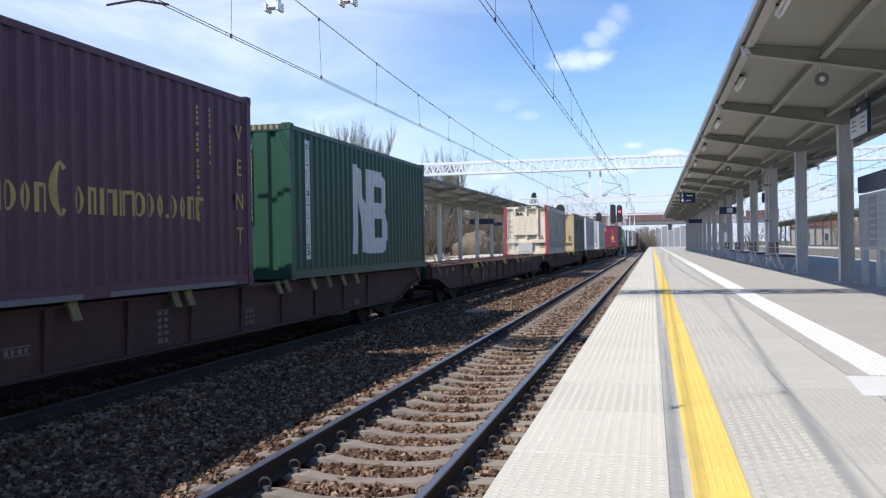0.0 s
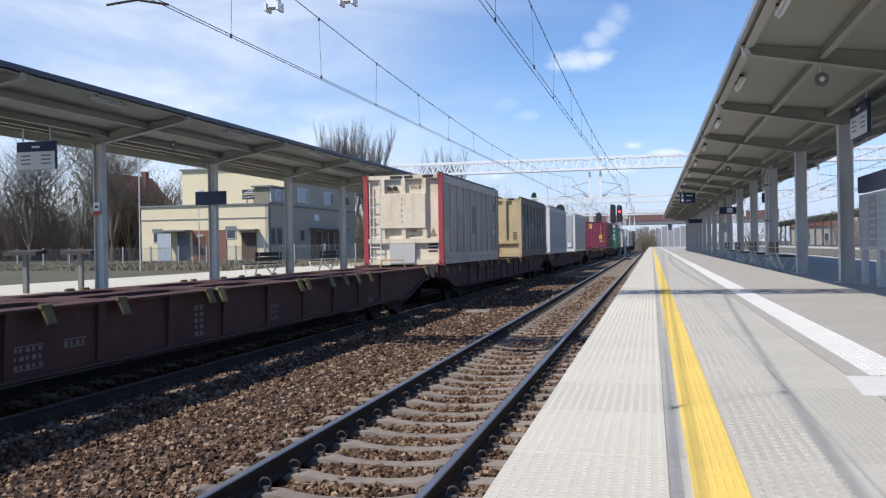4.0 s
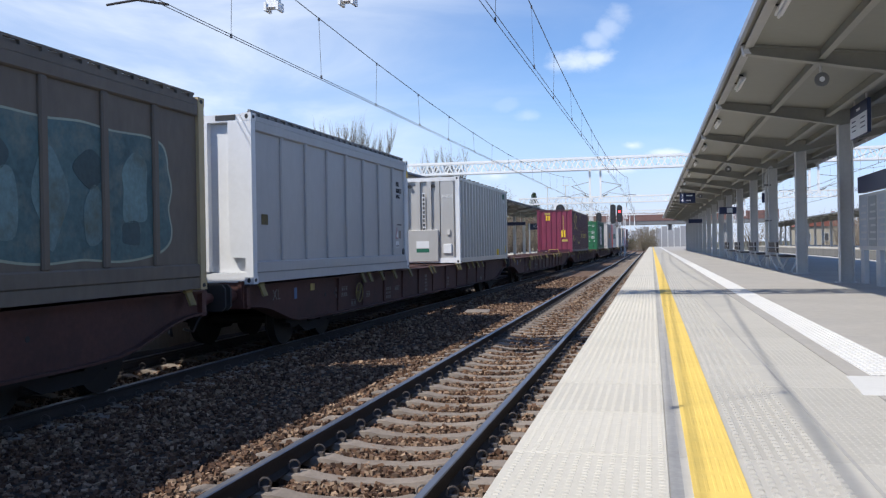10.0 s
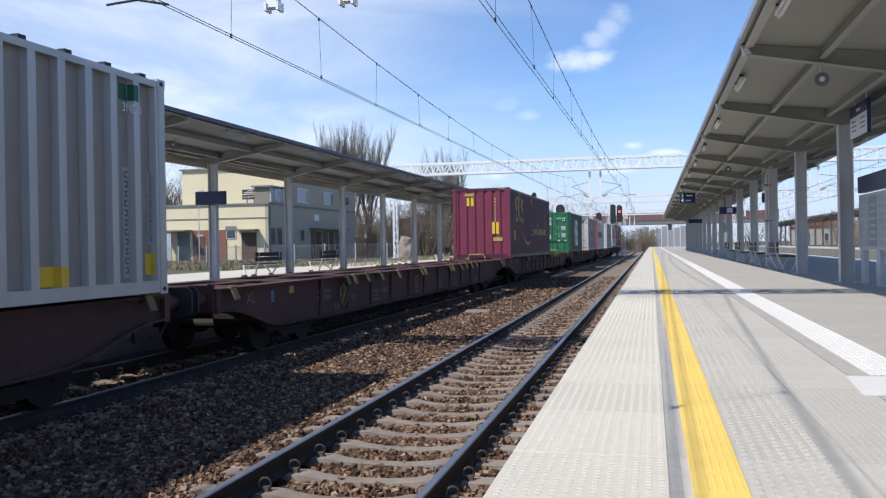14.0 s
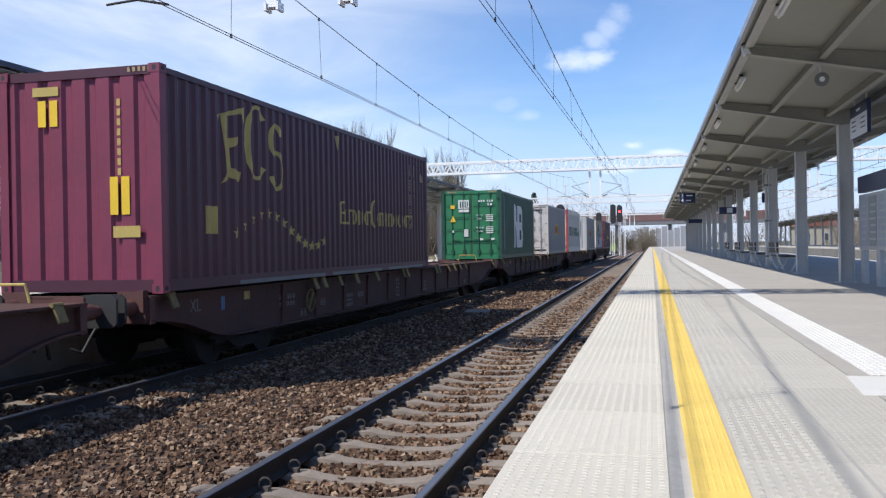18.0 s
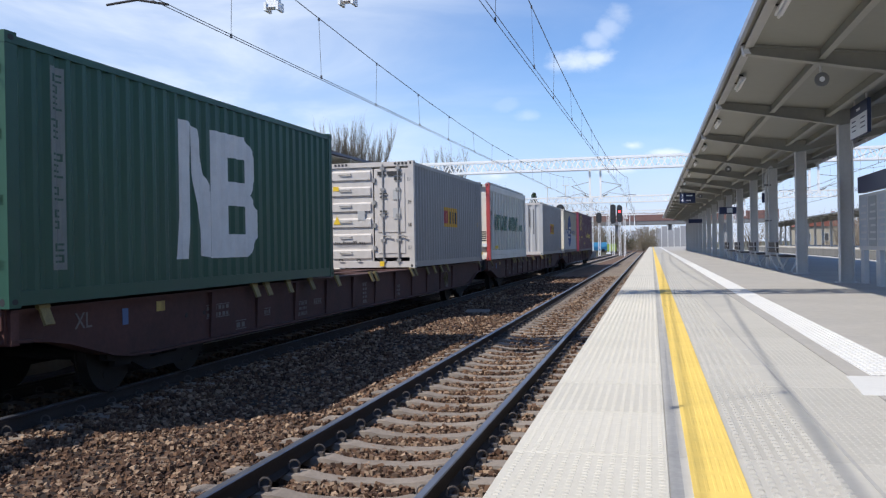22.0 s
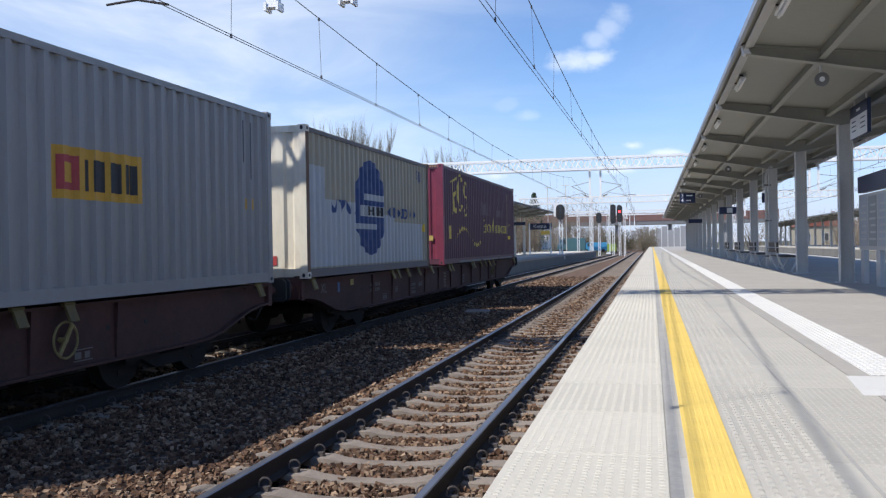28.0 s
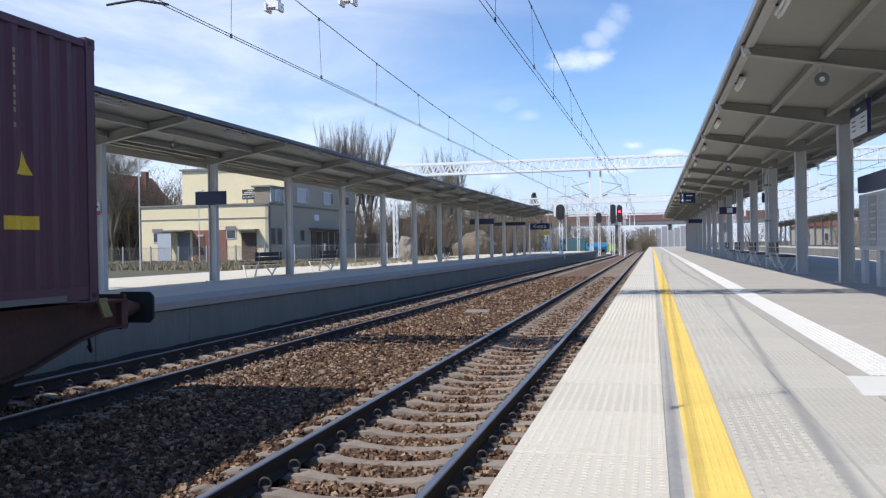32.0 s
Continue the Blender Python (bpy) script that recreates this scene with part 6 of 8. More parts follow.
def fitted(y0, y1, z0, h, kinds, **kw):
    """Figures drawn out to end at y1."""
    polys = figures(y0, z0, h, kinds, **kw)
    k = (y1 - y0) / (max(p[0] for q in polys for p in q) - y0)
    return [[(y0 + (a - y0) * k, b) for a, b in q] for q in polys]


def side_polys(ob, polys, material, name="marking", x=1.222, label=""):
    """Several painted outlines of one row, as one part."""
    if ob.name in PROFILE:
        return painted(ob, polys, material, name, x, label)
    bm = bmesh.new()
    for poly in polys:
        prism(bm, poly, "x", x, x + 0.003)
    row = part(name, bm, material, ob, label)
    row["kind"] = "stuff"
    return row


def rising_bars(y0, y1, z0, z1, text):
    """A trade name that climbs the wall: each letter two thin level strokes and a short upright."""
    out, n = [], len(text)
    step = (z1 - z0) / n
    for i, c in enumerate(text):
        if c == " ":
            continue
        a, b = z1 - step * (i + 0.14), z1 - step * (i + 0.86)
        lo = y0 if c != "g" else y0 - 0.03
        hi = y1 if c in "Cl" else y0 + (y1 - y0) * 0.66
        t = step * 0.19
        out += [(lo, hi, a - t, a)] + ([(y0, hi, b, b + t)] if c != "l" else [])
        if c != "l":
            u = (y0, hi - 0.03, (y0 + hi) / 2 - 0.015)[i % 3]
            out.append((u, u + 0.03, b + t, a - t))
    return out


def container(name, label, group, front):
    return riding(thing(name, label, "container", group), front)


def ecs_container(front, length, top, kind, label, on, name, vent=False, gold="gold"):
    c = container("shipping_container", label, "maroon containers", front)
    col = kind
    frame_parts(c, length, top, col, col, post_front="maroon_end")
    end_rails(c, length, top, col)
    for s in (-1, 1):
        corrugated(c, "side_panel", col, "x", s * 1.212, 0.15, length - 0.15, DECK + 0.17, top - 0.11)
    # end panel coloured brighter than the walls, for the sun on it
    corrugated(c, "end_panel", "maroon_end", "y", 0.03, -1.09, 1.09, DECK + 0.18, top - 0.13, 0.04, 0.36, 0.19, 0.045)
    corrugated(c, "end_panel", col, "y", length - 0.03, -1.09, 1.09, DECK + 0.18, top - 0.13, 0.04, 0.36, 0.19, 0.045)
    # bright sill guard strips along the bottom
    k = length / 13.6
    side_bars(c, [(2.2 * k, 5.8 * k, DECK + 0.02, DECK + 0.085), (6.2 * k, 9.4 * k, DECK + 0.02, DECK + 0.085), (9.9 * k, 13.0 * k, DECK + 0.02, DECK + 0.085)], "steel_dark", "sill_guard", 1.225, "worn bright metal strip along the sill")
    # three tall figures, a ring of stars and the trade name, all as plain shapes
    z1, z0 = top - 0.42, top - 1.32
    e = 1.32 + on
    # three tall figures in broad strokes, each leaning its own way
    side_poly(c, [(e - .10, z0 - .14), (e + .12, z0 - .02), (e + .46, z0 - .08), (e + .50, z0 + .08), (e + .20, z0 + .12), (e + .16, z0 + .42), (e + .44, z0 + .50), (e + .46, z0 + .62), (e + .12, z0 + .56), (e + .04, z0 + .88), (e + .52, z1 + .08), (e + .58, z1 - .08), (e + .64, z1 + .20), (e - .26, z1 - .04), (e - .22, z1 - .14), (e - .1, z0 + .9), (e + .02, z0 + .04)], gold, "emblem", label="gold painted emblem shape")
    side_poly(c, arc_band(e + 1.06, (z0 + z1) / 2 + 0.14, 0.40, 0.60, 42, 318, 0.15, 0.06), gold, "emblem", label="gold painted emblem shape")
    sx = e + 1.78
    side_poly(c, arc_band(sx, z1 - 0.20, 0.25, 0.30, 20, 262, 0.12, 0.07), gold, "emblem", label="gold painted emblem shape")
    side_poly(c, arc_band(sx + 0.03, z0 + 0.20, 0.28, 0.34, -160, 98, 0.12, 0.07), gold, "emblem", label="gold painted emblem shape")
    for i in range(13):
        u = i / 12
        side_poly(c, star(1.64 + on + (3.8 - 0.55 * on) * u, top - 2.1 + 0.26 * math.sin(2 * math.pi * u * 0.95 - 0.35) - 0.04 * u, 0.105), gold, "star", label="gold painted star")
    side_polys(c, fitted(name[0], name[1], top - 1.95, 0.31, "HunonoonConLnLnooo.oonn", gap=0.17, thick=0.06, thin=0.028), gold, "trade_name", label="row of gold painted figures")
    side_bars(c, [(0.76 + on * 0.9, 1.08 + on * 0.9, top - 2.2, top - 1.8)], gold, "placard", label="yellow placard")
    side_poly(c, [(6.55 * k, top - 0.2), (6.7 * k, top - 0.2), (6.625 * k, top - 0.52)], gold, "arrow", label="gold arrow head")
    for i, ch in enumerate("VENT" if vent else ""):
        words(ch, 0.36, "gold", c, Matrix.Translation((1.224, length - 0.42, top - 0.62 - 0.52 * i)) @ SIDE, label="gold painted letter")
    for q, zs in ((1.62, 22), (1.3, 11)):
        side_bars(c, [(length - q, length - q + 0.035, top - 0.40 - 0.075 * i, top - 0.35 - 0.075 * i) for i in range(zs) if i % 5 != 4], "gold" if vent else "gold_faded", "marking")
    if length < 13:
        # pale ghost of an older row of tall letters
        rng = random.Random(7)
        for i in range(22):
            y_, h_ = 4.3 + 0.31 * i, max(0.2, 0.62 - 0.022 * i) * rng.uniform(0.75, 1.15)
            side_bars(c, [(y_, y_ + 0.09, top - 1.32, top - 1.32 + h_)], "ghost", "old_lettering", label="pale trace of removed lettering")
        side_poly(c, [(length - 1.27, top - 1.62), (length - 1.03, top - 1.62), (length - 1.15, top - 1.38)], "warn", "warning_triangle", label="yellow warning triangle")
        side_bars(c, [(length - 1.42, length - 0.95, top - 2.18, top - 2.04)], "warn", "label_plate", label="yellow label")
    elif not vent:
        side_poly(c, [(length - 0.62, top - 0.72), (length - 0.42, top - 0.72), (length - 0.52, top - 0.48)], "gold_faded", "warning_triangle", label="faded yellow warning triangle")
    # the end that leads
    end_bars(c, [(-0.62, -0.5, top - 0.75, top - 0.4), (-0.44, -0.32, top - 0.75, top - 0.4)], "warn", "placard", 0.02, "yellow placard")
    end_bars(c, [(0.46, 0.58, top - 1.95, top - 1.45), (0.63, 0.75, top - 1.95, top - 1.45)], "warn", "placard", 0.02, "yellow placard")
    end_bars(c, [(0.58, 0.63, top - 0.3 - 0.13 * i - 0.09, top - 0.3 - 0.13 * i) for i in range(1, 9)], "gold", "marking", 0.02)
    end_bars(c, [(-0.7, -0.3, top - 0.34, top - 0.22), (0.5, 0.9, top - 2.25, top - 2.1)], "gold", "marking", 0.02)
    end_bars(c, [(0.75 + 0.075 * i, 0.79 + 0.075 * i, top - 0.09, top - 0.03) for i in range(5)], "gold_faded", "hazard_stripes", 0.018)
    return c


def door_end(c, top, material, dark, marks):
    """Double doors with lock rods, hinges and handles, at y = 0."""
    z0, z1 = DECK + 0.18, top - 0.13
    for s in (-1, 1):
        x0, x1 = sorted((s * 0.02, s * 1.08))
        bm = bmesh.new()
        box(bm, x0, x1, 0.045, 0.08, z0, z1)
        h = (z1 - z0) / 5
        for i in range(5):
            box(bm, x0 + 0.05, x1 - 0.05, 0.03, 0.05, z0 + h * i + 0.05, z0 + h * (i + 1) - 0.06)
        door = part("door", bm, material, c, bevel=0.0)
        for x in (s * 0.3, s * 0.78):
            bm = bmesh.new()
            tube(bm, (x, 0.012, z0 - 0.06), (x, 0.012, z1 + 0.06), 0.018, n=8)
            for z in (z0 + 0.05, z0 + 0.9, z1 - 0.5, z1 - 0.05):
                box(bm, x - 0.05, x + 0.05, 0.0, 0.03, z - 0.03, z + 0.03)
            part("lock_rod", bm, dark, door)
            bm = bmesh.new()
            pipe(bm, [(x, -0.006, z0 + 0.62), (x - s * 0.16, -0.012, z0 + 0.62), (x - s * 0.3, -0.012, z0 + 0.6)], 0.016, 6)
            box(bm, x - 0.06, x + 0.06, -0.005, 0.02, z0 + 0.1, z0 + 0.22)
            part("handle", bm, dark, door)
        for i in range(4):
            z = z0 + 0.25 + i * (z1 - z0 - 0.5) / 3
            part("hinge", B((s * 1.12 - 0.06, s * 1.12 + 0.06, 0.0, 0.04, z - 0.05, z + 0.05)), dark, door)
        for i in range(1, 5):
            z = z0 + (z1 - z0) / 5 * i
            part("rib", B((x0 + 0.06, x1 - 0.06, 0.018, 0.045, z - 0.045, z - 0.01)), dark, door)
    part("door_gasket", B((-0.02, 0.02, 0.035, 0.07, z0, z1)), "dark", c)


def panel_end(c, top, material, dark):
    """A closed end with one broad ribbed wing and one narrow door with two lock rods."""
    z0, z1 = DECK + 0.18, top - 0.13
    wing = part("door", B((-1.09, 0.10, 0.055, 0.085, z0, z1)), material, c, "broad door wing with level ribs")
    n = 6
    h = (z1 - z0) / n
    for i in range(n):
        bm = bmesh.new()
        prism(bm, [(0.055, z0 + h * i + 0.05), (0.015, z0 + h * i + 0.09), (0.015, z0 + h * (i + 1) - 0.13), (0.055, z0 + h * (i + 1) - 0.09)], "x", -1.03, 0.04)
        part("panel", bm, material, wing)
        bm = bmesh.new()
        z = z0 + h * (i + 1) - 0.16
        pipe(bm, [(-0.82, 0.012, z), (-0.82, -0.02, z - 0.02), (-0.5, -0.02, z - 0.02), (-0.5, 0.012, z)], 0.014, 6)
        part("grab_bar", bm, dark, wing)
    door = part("door", B((0.14, 1.08, 0.045, 0.085, z0 + 0.1, z1 - 0.05)), material, c, "narrow door with two lock rods")
    part("panel", B((0.24, 0.98, 0.028, 0.046, z0 + 0.75, z1 - 0.15)), material, door, bevel=0.012)
    part("panel", B((0.24, 0.98, 0.028, 0.046, z0 + 0.2, z0 + 0.62)), material, door, bevel=0.012)
    for x in (0.38, 0.80):
        bm = bmesh.new()
        tube(bm, (x, 0.008, z0 - 0.08), (x, 0.008, z1 + 0.06), 0.02, n=8)
        for z in (z0 + 0.02, z0 + 0.55, z0 + 1.2, z1 - 0.6, z1 - 0.05):
            box(bm, x - 0.06, x + 0.06, -0.012, 0.03, z - 0.035, z + 0.035)
        part("lock_rod", bm, dark, door)
        bm = bmesh.new()
        pipe(bm, [(x, -0.016, z0 + 0.66), (x + 0.12, -0.02, z0 + 0.67), (x + 0.24, -0.02, z0 + 0.63)], 0.018, 6)
        part("handle", bm, dark, door)
    for i in range(4):
        z = z0 + 0.35 + i * (z1 - z0 - 0.7) / 3
        part("hinge", B((0.10, 0.18, 0.005, 0.045, z - 0.06, z + 0.06)), dark, door)
        part("hinge", B((1.06, 1.16, 0.0, 0.04, z - 0.05, z + 0.05)), dark, door)
    for x in (-0.85, -0.35, 0.25):
        bm = bmesh.new()
        pipe(bm, [(x, 0.0, z0 + 0.02), (x, -0.03, z0 + 0.06), (x + 0.1, -0.03, z0 + 0.06), (x + 0.1, 0.0, z0 + 0.02)], 0.014, 6)
        part("lashing_eye", bm, "dark", wing)
    part("seal_tag", B((0.28, 0.40, -0.025, -0.014, z0 - 0.13, z0 + 0.0)), "warn", c, "bright yellow seal tag")


def nb_container(front, top, doors, label):
    L_ = 8.85
    c = container("bulk_container", label, "green containers", front)
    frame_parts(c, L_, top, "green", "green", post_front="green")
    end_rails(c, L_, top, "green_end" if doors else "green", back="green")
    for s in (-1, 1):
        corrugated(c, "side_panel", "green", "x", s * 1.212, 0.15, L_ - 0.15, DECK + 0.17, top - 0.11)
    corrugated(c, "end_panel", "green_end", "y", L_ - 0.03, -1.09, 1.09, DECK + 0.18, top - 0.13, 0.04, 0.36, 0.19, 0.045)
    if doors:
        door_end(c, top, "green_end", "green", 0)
        end_bars(c, [(-0.52, -0.08, top - 0.72, top - 0.38), (-0.5, -0.08, top - 0.86, top - 0.76)], "white_paint", "emblem_plate", 0.0, "white emblem plate")
        end_bars(c, [(-0.46, -0.40, top - 0.68, top - 0.43), (-0.36, -0.30, top - 0.68, top - 0.43), (-0.26, -0.21, top - 0.68, top - 0.43), (-0.17, -0.12, top - 0.62, top - 0.43), (-0.26, -0.12, top - 0.68, top - 0.64)], "green", "emblem_figure", -0.004)
        end_bars(c, [(-0.84, -0.66, top - 0.72, top - 0.58)], "warn", "placard", 0.0, "yellow placard")
        bm = bmesh.new()
        prism(bm, [(-0.86, top - 1.25), (-0.62, top - 1.25), (-0.74, top - 1.0)], "y", -0.002, 0.004)
        part("warning_triangle", bm, "warn", c, "yellow warning triangle")
        for tx, z, w, x in (("M.G.W.", 1.0, 0.28, 0.48), ("TARE", 1.14, 0.2, 0.45), ("PAYLOAD", 1.5, 0.33, 0.48), ("CU.CAP.", 1.65, 0.28, 0.48)):
            words(tx, 0.1, "white_paint", c, Matrix.Translation((x - 0.12, 0.004, top - z)) @ FRONT, width=w, label="white stencilled words")
        end_bars(c, [(0.6, 0.9, top - 0.98 - 0.075 * i - 0.035, top - 0.98 - 0.075 * i) for i in range(4)] + [(0.6, 0.9, top - 1.46 - 0.075 * i - 0.035, top - 1.46 - 0.075 * i) for i in range(4)]
                 + [(0.3, 0.36, top - 0.47, top - 0.39), (0.4, 0.46, top - 0.47, top - 0.39), (0.5, 0.56, top - 0.47, top - 0.39), (0.66, 0.71, top - 0.47, top - 0.39), (0.75, 0.8, top - 0.47, top - 0.39), (0.84, 0.89, top - 0.47, top - 0.39), (0.68, 0.73, top - 0.61, top - 0.53), (0.77, 0.86, top - 0.61, top - 0.53)], "white_paint", "marking", 0.0)
        end_bars(c, [(0.36, 0.48, top - 2.0, top - 1.92), (0.8, 0.94, top - 1.99, top - 1.92), (-0.78, -0.71, top - 1.67, top - 1.59)], "white_paint", "label_plate", 0.0)
        end_bars(c, [(-0.3, -0.12, top - 1.85, top - 1.55)], "steel", "plate", 0.0)
        end_bars(c, [(-0.95 + 0.09 * i, -0.89 + 0.09 * i, top - 0.09, top - 0.03) for i in range(4)] + [(0.7 + 0.09 * i, 0.76 + 0.09 * i, top - 0.09, top - 0.03) for i in range(4)], "gold_faded", "hazard_stripes", 0.016)
    else:
        # this end gets the dark green, for the shade of the container ahead
        corrugated(c, "end_panel", "green", "y", 0.03, -1.09, 1.09, DECK + 0.18, top - 0.13, 0.05, 0.43, 0.25, 0.05)
        end_bars(c, [(0.36, 0.48, top - 0.45 - 0.125 * i, top - 0.36 - 0.125 * i) for i in range(11)], "white_paint", "marking", 0.026)
        end_bars(c, [(0.4 + 0.11 * i, 0.46 + 0.11 * i, top - 0.1, top - 0.02) for i in range(6)], "gold_faded", "hazard_stripes", 0.016)
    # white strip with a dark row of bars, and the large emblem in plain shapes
    side_bars(c, [(0.68, 0.92, top - 2.4, top - 0.22)], "strip_dull" if doors else "whiteboard", "name_strip", label="grimy white strip with dark bars")
    side_bars(c, rising_bars(0.71, 0.89, top - 2.34, top - 0.28, "Cxxlgx Cxlxlxx CC"), "green", "name_bars", 1.2265)
    z0, z1 = top - 2.33, top - 0.45
    y = 3.18
    side_poly(c, [(y - .04, z0), (y + .26, z0), (y + .36, z0 + 0.75), (y + .41, z1), (y + .08, z1 + .02), (y + .08, z0 + 0.9)], "white_paint", "emblem", label="white painted emblem shape")
    side_poly(c, [(y + .415, z1 - .03), (y + .43, z1 - .68), (y + .66, z0 + .04), (y + .957, z0), (y + .957, z0 + .95), (y + .74, z0 + 1.18), (y + .55, z1 - .08)], "white_paint", "emblem", label="white painted emblem shape")
    b = y + 0.96
    side_bars(c, [(b, b + .50, z0, z1 - .03), (b + .50, b + 1.05, z1 - .38, z1 - .03), (b + .50, b + 1.05, z0 + .78, z0 + 1.14), (b + .50, b + 1.05, z0, z0 + .35)], "white_paint", "emblem", label="white painted emblem shape")
    side_poly(c, [(b + 1.05, z1 - .03), (b + 1.4, z1 - .3), (b + 1.4, z0 + 1.2), (b + 1.2, z0 + .96), (b + 1.46, z0 + .74), (b + 1.46, z0 + .3), (b + 1.15, z0), (b + 1.05, z0), (b + 1.05, z0 + 1.1)], "white_paint", "emblem", label="white painted emblem shape")
    return c


def ribbed_container(name, label, front, length, top, side, end, post, ribs, group, rail=None, post_front=None, panel=None):
    """Smooth-sided bulk container: flat walls with upright ribs and heavy rails."""
    c = container(name, label, group, front)
    frame_parts(c, length, top, rail or side, post, post_front=post_front, roof=side)
    for s in (-1, 1):
        a, b = sorted((s * 1.15, s * 1.175))
        part("side_panel", B((a, b, 0.14, length - 0.14, DECK + 0.16, top - 0.1)), panel or side, c)
        a, b = sorted((s * 1.16, s * 1.222))
        part("top_beam", B((a, b, 0.15, length - 0.15, top - 0.27, top - 0.1)), side, c, bevel=0.02)
        part("bottom_beam", B((a, b, 0.15, length - 0.15, DECK + 0.17, DECK + 0.36)), side, c, bevel=0.02)
        bm = bmesh.new()
        box(bm, -0.02, 0.048, -0.062, 0.062, 0, top - 0.26 - DECK - 0.35)
        rib = finish(bm, "rib", side, 0.02)
        for i in range(1, ribs):
            place("rib", rib, c, s * 1.172, 0.15 + (length - 0.3) * i / ribs, DECK + 0.355, 0, 0, 0 if s > 0 else 180)
    end_rails(c, length, top, end, back=side)
    part("end_panel", B((-1.09, 1.09, 0.12, 0.15, DECK + 0.18, top - 0.13)), end, c)
    part("end_panel", B((-1.09, 1.09, length - 0.15, length - 0.12, DECK + 0.18, top - 0.13)), side, c)
    return c


def hatch_knobs(c, length, top, n, material):
    bm = bmesh.new()
    box(bm, -0.07, 0.07, -0.09, 0.09, -0.03, 0.085)
    kn = finish(bm, "roof_clamp", material, 0.02)
    for i in range(n):
        for s in (-1, 1):
            place("roof_clamp", kn, c, s * 1.1, 0.3 + (length - 0.6) * i / (n - 1), top - 0.02)


def roof_rail(c, length, top, material):
    for s in (-1, 1):
        bm = bmesh.new()
        box(bm, s * 1.12 - 0.02, s * 1.12 + 0.02, 0.15, length - 0.1, top + 0.045, top + 0.075)
        box(bm, s * 1.10 - 0.012, s * 1.10 + 0.012, 0.15, length - 0.1, top - 0.03, top + 0.04)
        n = int(length / 0.33)
        for i in range(n):
            y = 0.2 + (length - 0.4) * i / (n - 1)
            box(bm, s * 1.12 - 0.03, s * 1.12 + 0.03, y - 0.05, y + 0.05, top - 0.03, top + 0.05)
        part("roof_edge_rail", bm, material, c)


def ladder(c, x, z0, z1, material, y=-0.01, w=0.32):
    bm = bmesh.new()
    for s in (-1, 1):
        box(bm, x + s * w / 2 - 0.012, x + s * w / 2 + 0.012, y, y + 0.03, z0, z1)
    n = int((z1 - z0) / 0.3)
    for i in range(n):
        tube(bm, (x - w / 2, y + 0.01, z0 + 0.12 + 0.3 * i), (x + w / 2, y + 0.01, z0 + 0.12 + 0.3 * i), 0.014, n=6)
    part("ladder", bm, material, c)


def rb_container(front):
    L_, top = 8.95, 3.86
    c = ribbed_container("bulk_container", "dirty white bulk container with red corner posts and roof clamps", front, L_, top, "offwhite", "beige", "red_post", 9, "smooth-sided containers", post_front="red_post", panel="offwhite_panel")
    hatch_knobs(c, L_, top, 15, "dark")
    for s in (-1, 1):
        a, b = sorted((s * 1.16, s * 1.226))
        part("end_upright", B((a, b, L_ - 0.42, L_ - 0.155, DECK + 0.2, top - 0.1)), "offwhite", c, bevel=0.02)
    # end wall: pillars, cross bar, big cover plates, ladder
    for x in (-0.62, 0.02, 0.66):
        part("end_pillar", B((x - 0.06, x + 0.06, 0.015, 0.12, DECK + 0.7, top - 0.13)), "beige", c)
    part("cross_bar", B((-1.09, 1.09, 0.01, 0.13, DECK + 0.66, DECK + 0.8)), "beige", c)
    part("cover_plate", B((-0.68, 0.70, -0.015, 0.03, DECK + 1.1, top - 0.55)), "beige", c, "wide pale cover plate with rusty edges", 0.008)
    for i in range(5):
        z = DECK + 1.25 + 0.17 * i
        part("stencil_mark", B((-0.03, -0.005, -0.0185, -0.016, z, z + 0.07)), "black_paint", c)
    part("discharge_plate", B((-0.42, 0.36, -0.02, 0.1, DECK + 0.06, DECK + 0.65)), "steel", c, "grey discharge cover")
    ladder(c, -0.86, DECK + 0.12, top - 0.2, "steel_white")
    for x in (-0.42, -0.24):
        bm = bmesh.new()
        tube(bm, (x, 0.0, top - 0.4), (x, 0.1, top - 0.4), 0.07, n=10)
        part("valve", bm, "dark", c, "black valve cap")
    words("3N B1", 0.16, "black_paint", c, Matrix.Translation((0.42, 0.112, top - 0.38)) @ FRONT, label="black stencilled code")
    end_bars(c, [(-0.38, 0.0, top - 0.11, top - 0.03), (0.05, 0.32, top - 0.11, top - 0.03), (0.62, 0.95, top - 0.11, top - 0.02)], "black_paint", "marking", 0.018)
    bm = bmesh.new()
    prism(bm, [(0.78, top - 1.85), (1.02, top - 1.85), (0.9, top - 1.58)], "y", 0.112, 0.118)
    part("warning_triangle", bm, "faded_tan", c, "faded warning triangle")
    end_bars(c, [(0.74, 1.02, top - 2.0 - 0.1 * i, top - 1.95 - 0.1 * i) for i in range(4)], "black_paint", "marking", 0.118)
    words("TARE", 0.09, "black_paint", c, Matrix.Translation((0.28, 0.112, DECK + 1.02)) @ FRONT)
    words("CAPACITY", 0.09, "black_paint", c, Matrix.Translation((0.34, 0.112, DECK + 0.87)) @ FRONT)
    for i, ch in enumerate("LEBENSMITTEL"):
        words(ch, 0.12, "black_paint", c, Matrix.Translation((1.178, 2.35, top - 0.72 - 0.138 * i)) @ SIDE)
    side_bars(c, [(4.05, 4.9, DECK + 0.95, top - 0.8)], "faded_tan", "patch", 1.178, "brown repair patch")
    side_bars(c, [(7.91, 8.5, 3.15, 3.28)], "faded_tan", "number_plate", 1.178, "brown strip behind faded figures")
    side_bars(c, [(7.98 + 0.07 * i, 8.02 + 0.07 * i, 3.165, 3.255) for i in range(7) if i not in (2, 5)], "black_paint", "marking", 1.1825)
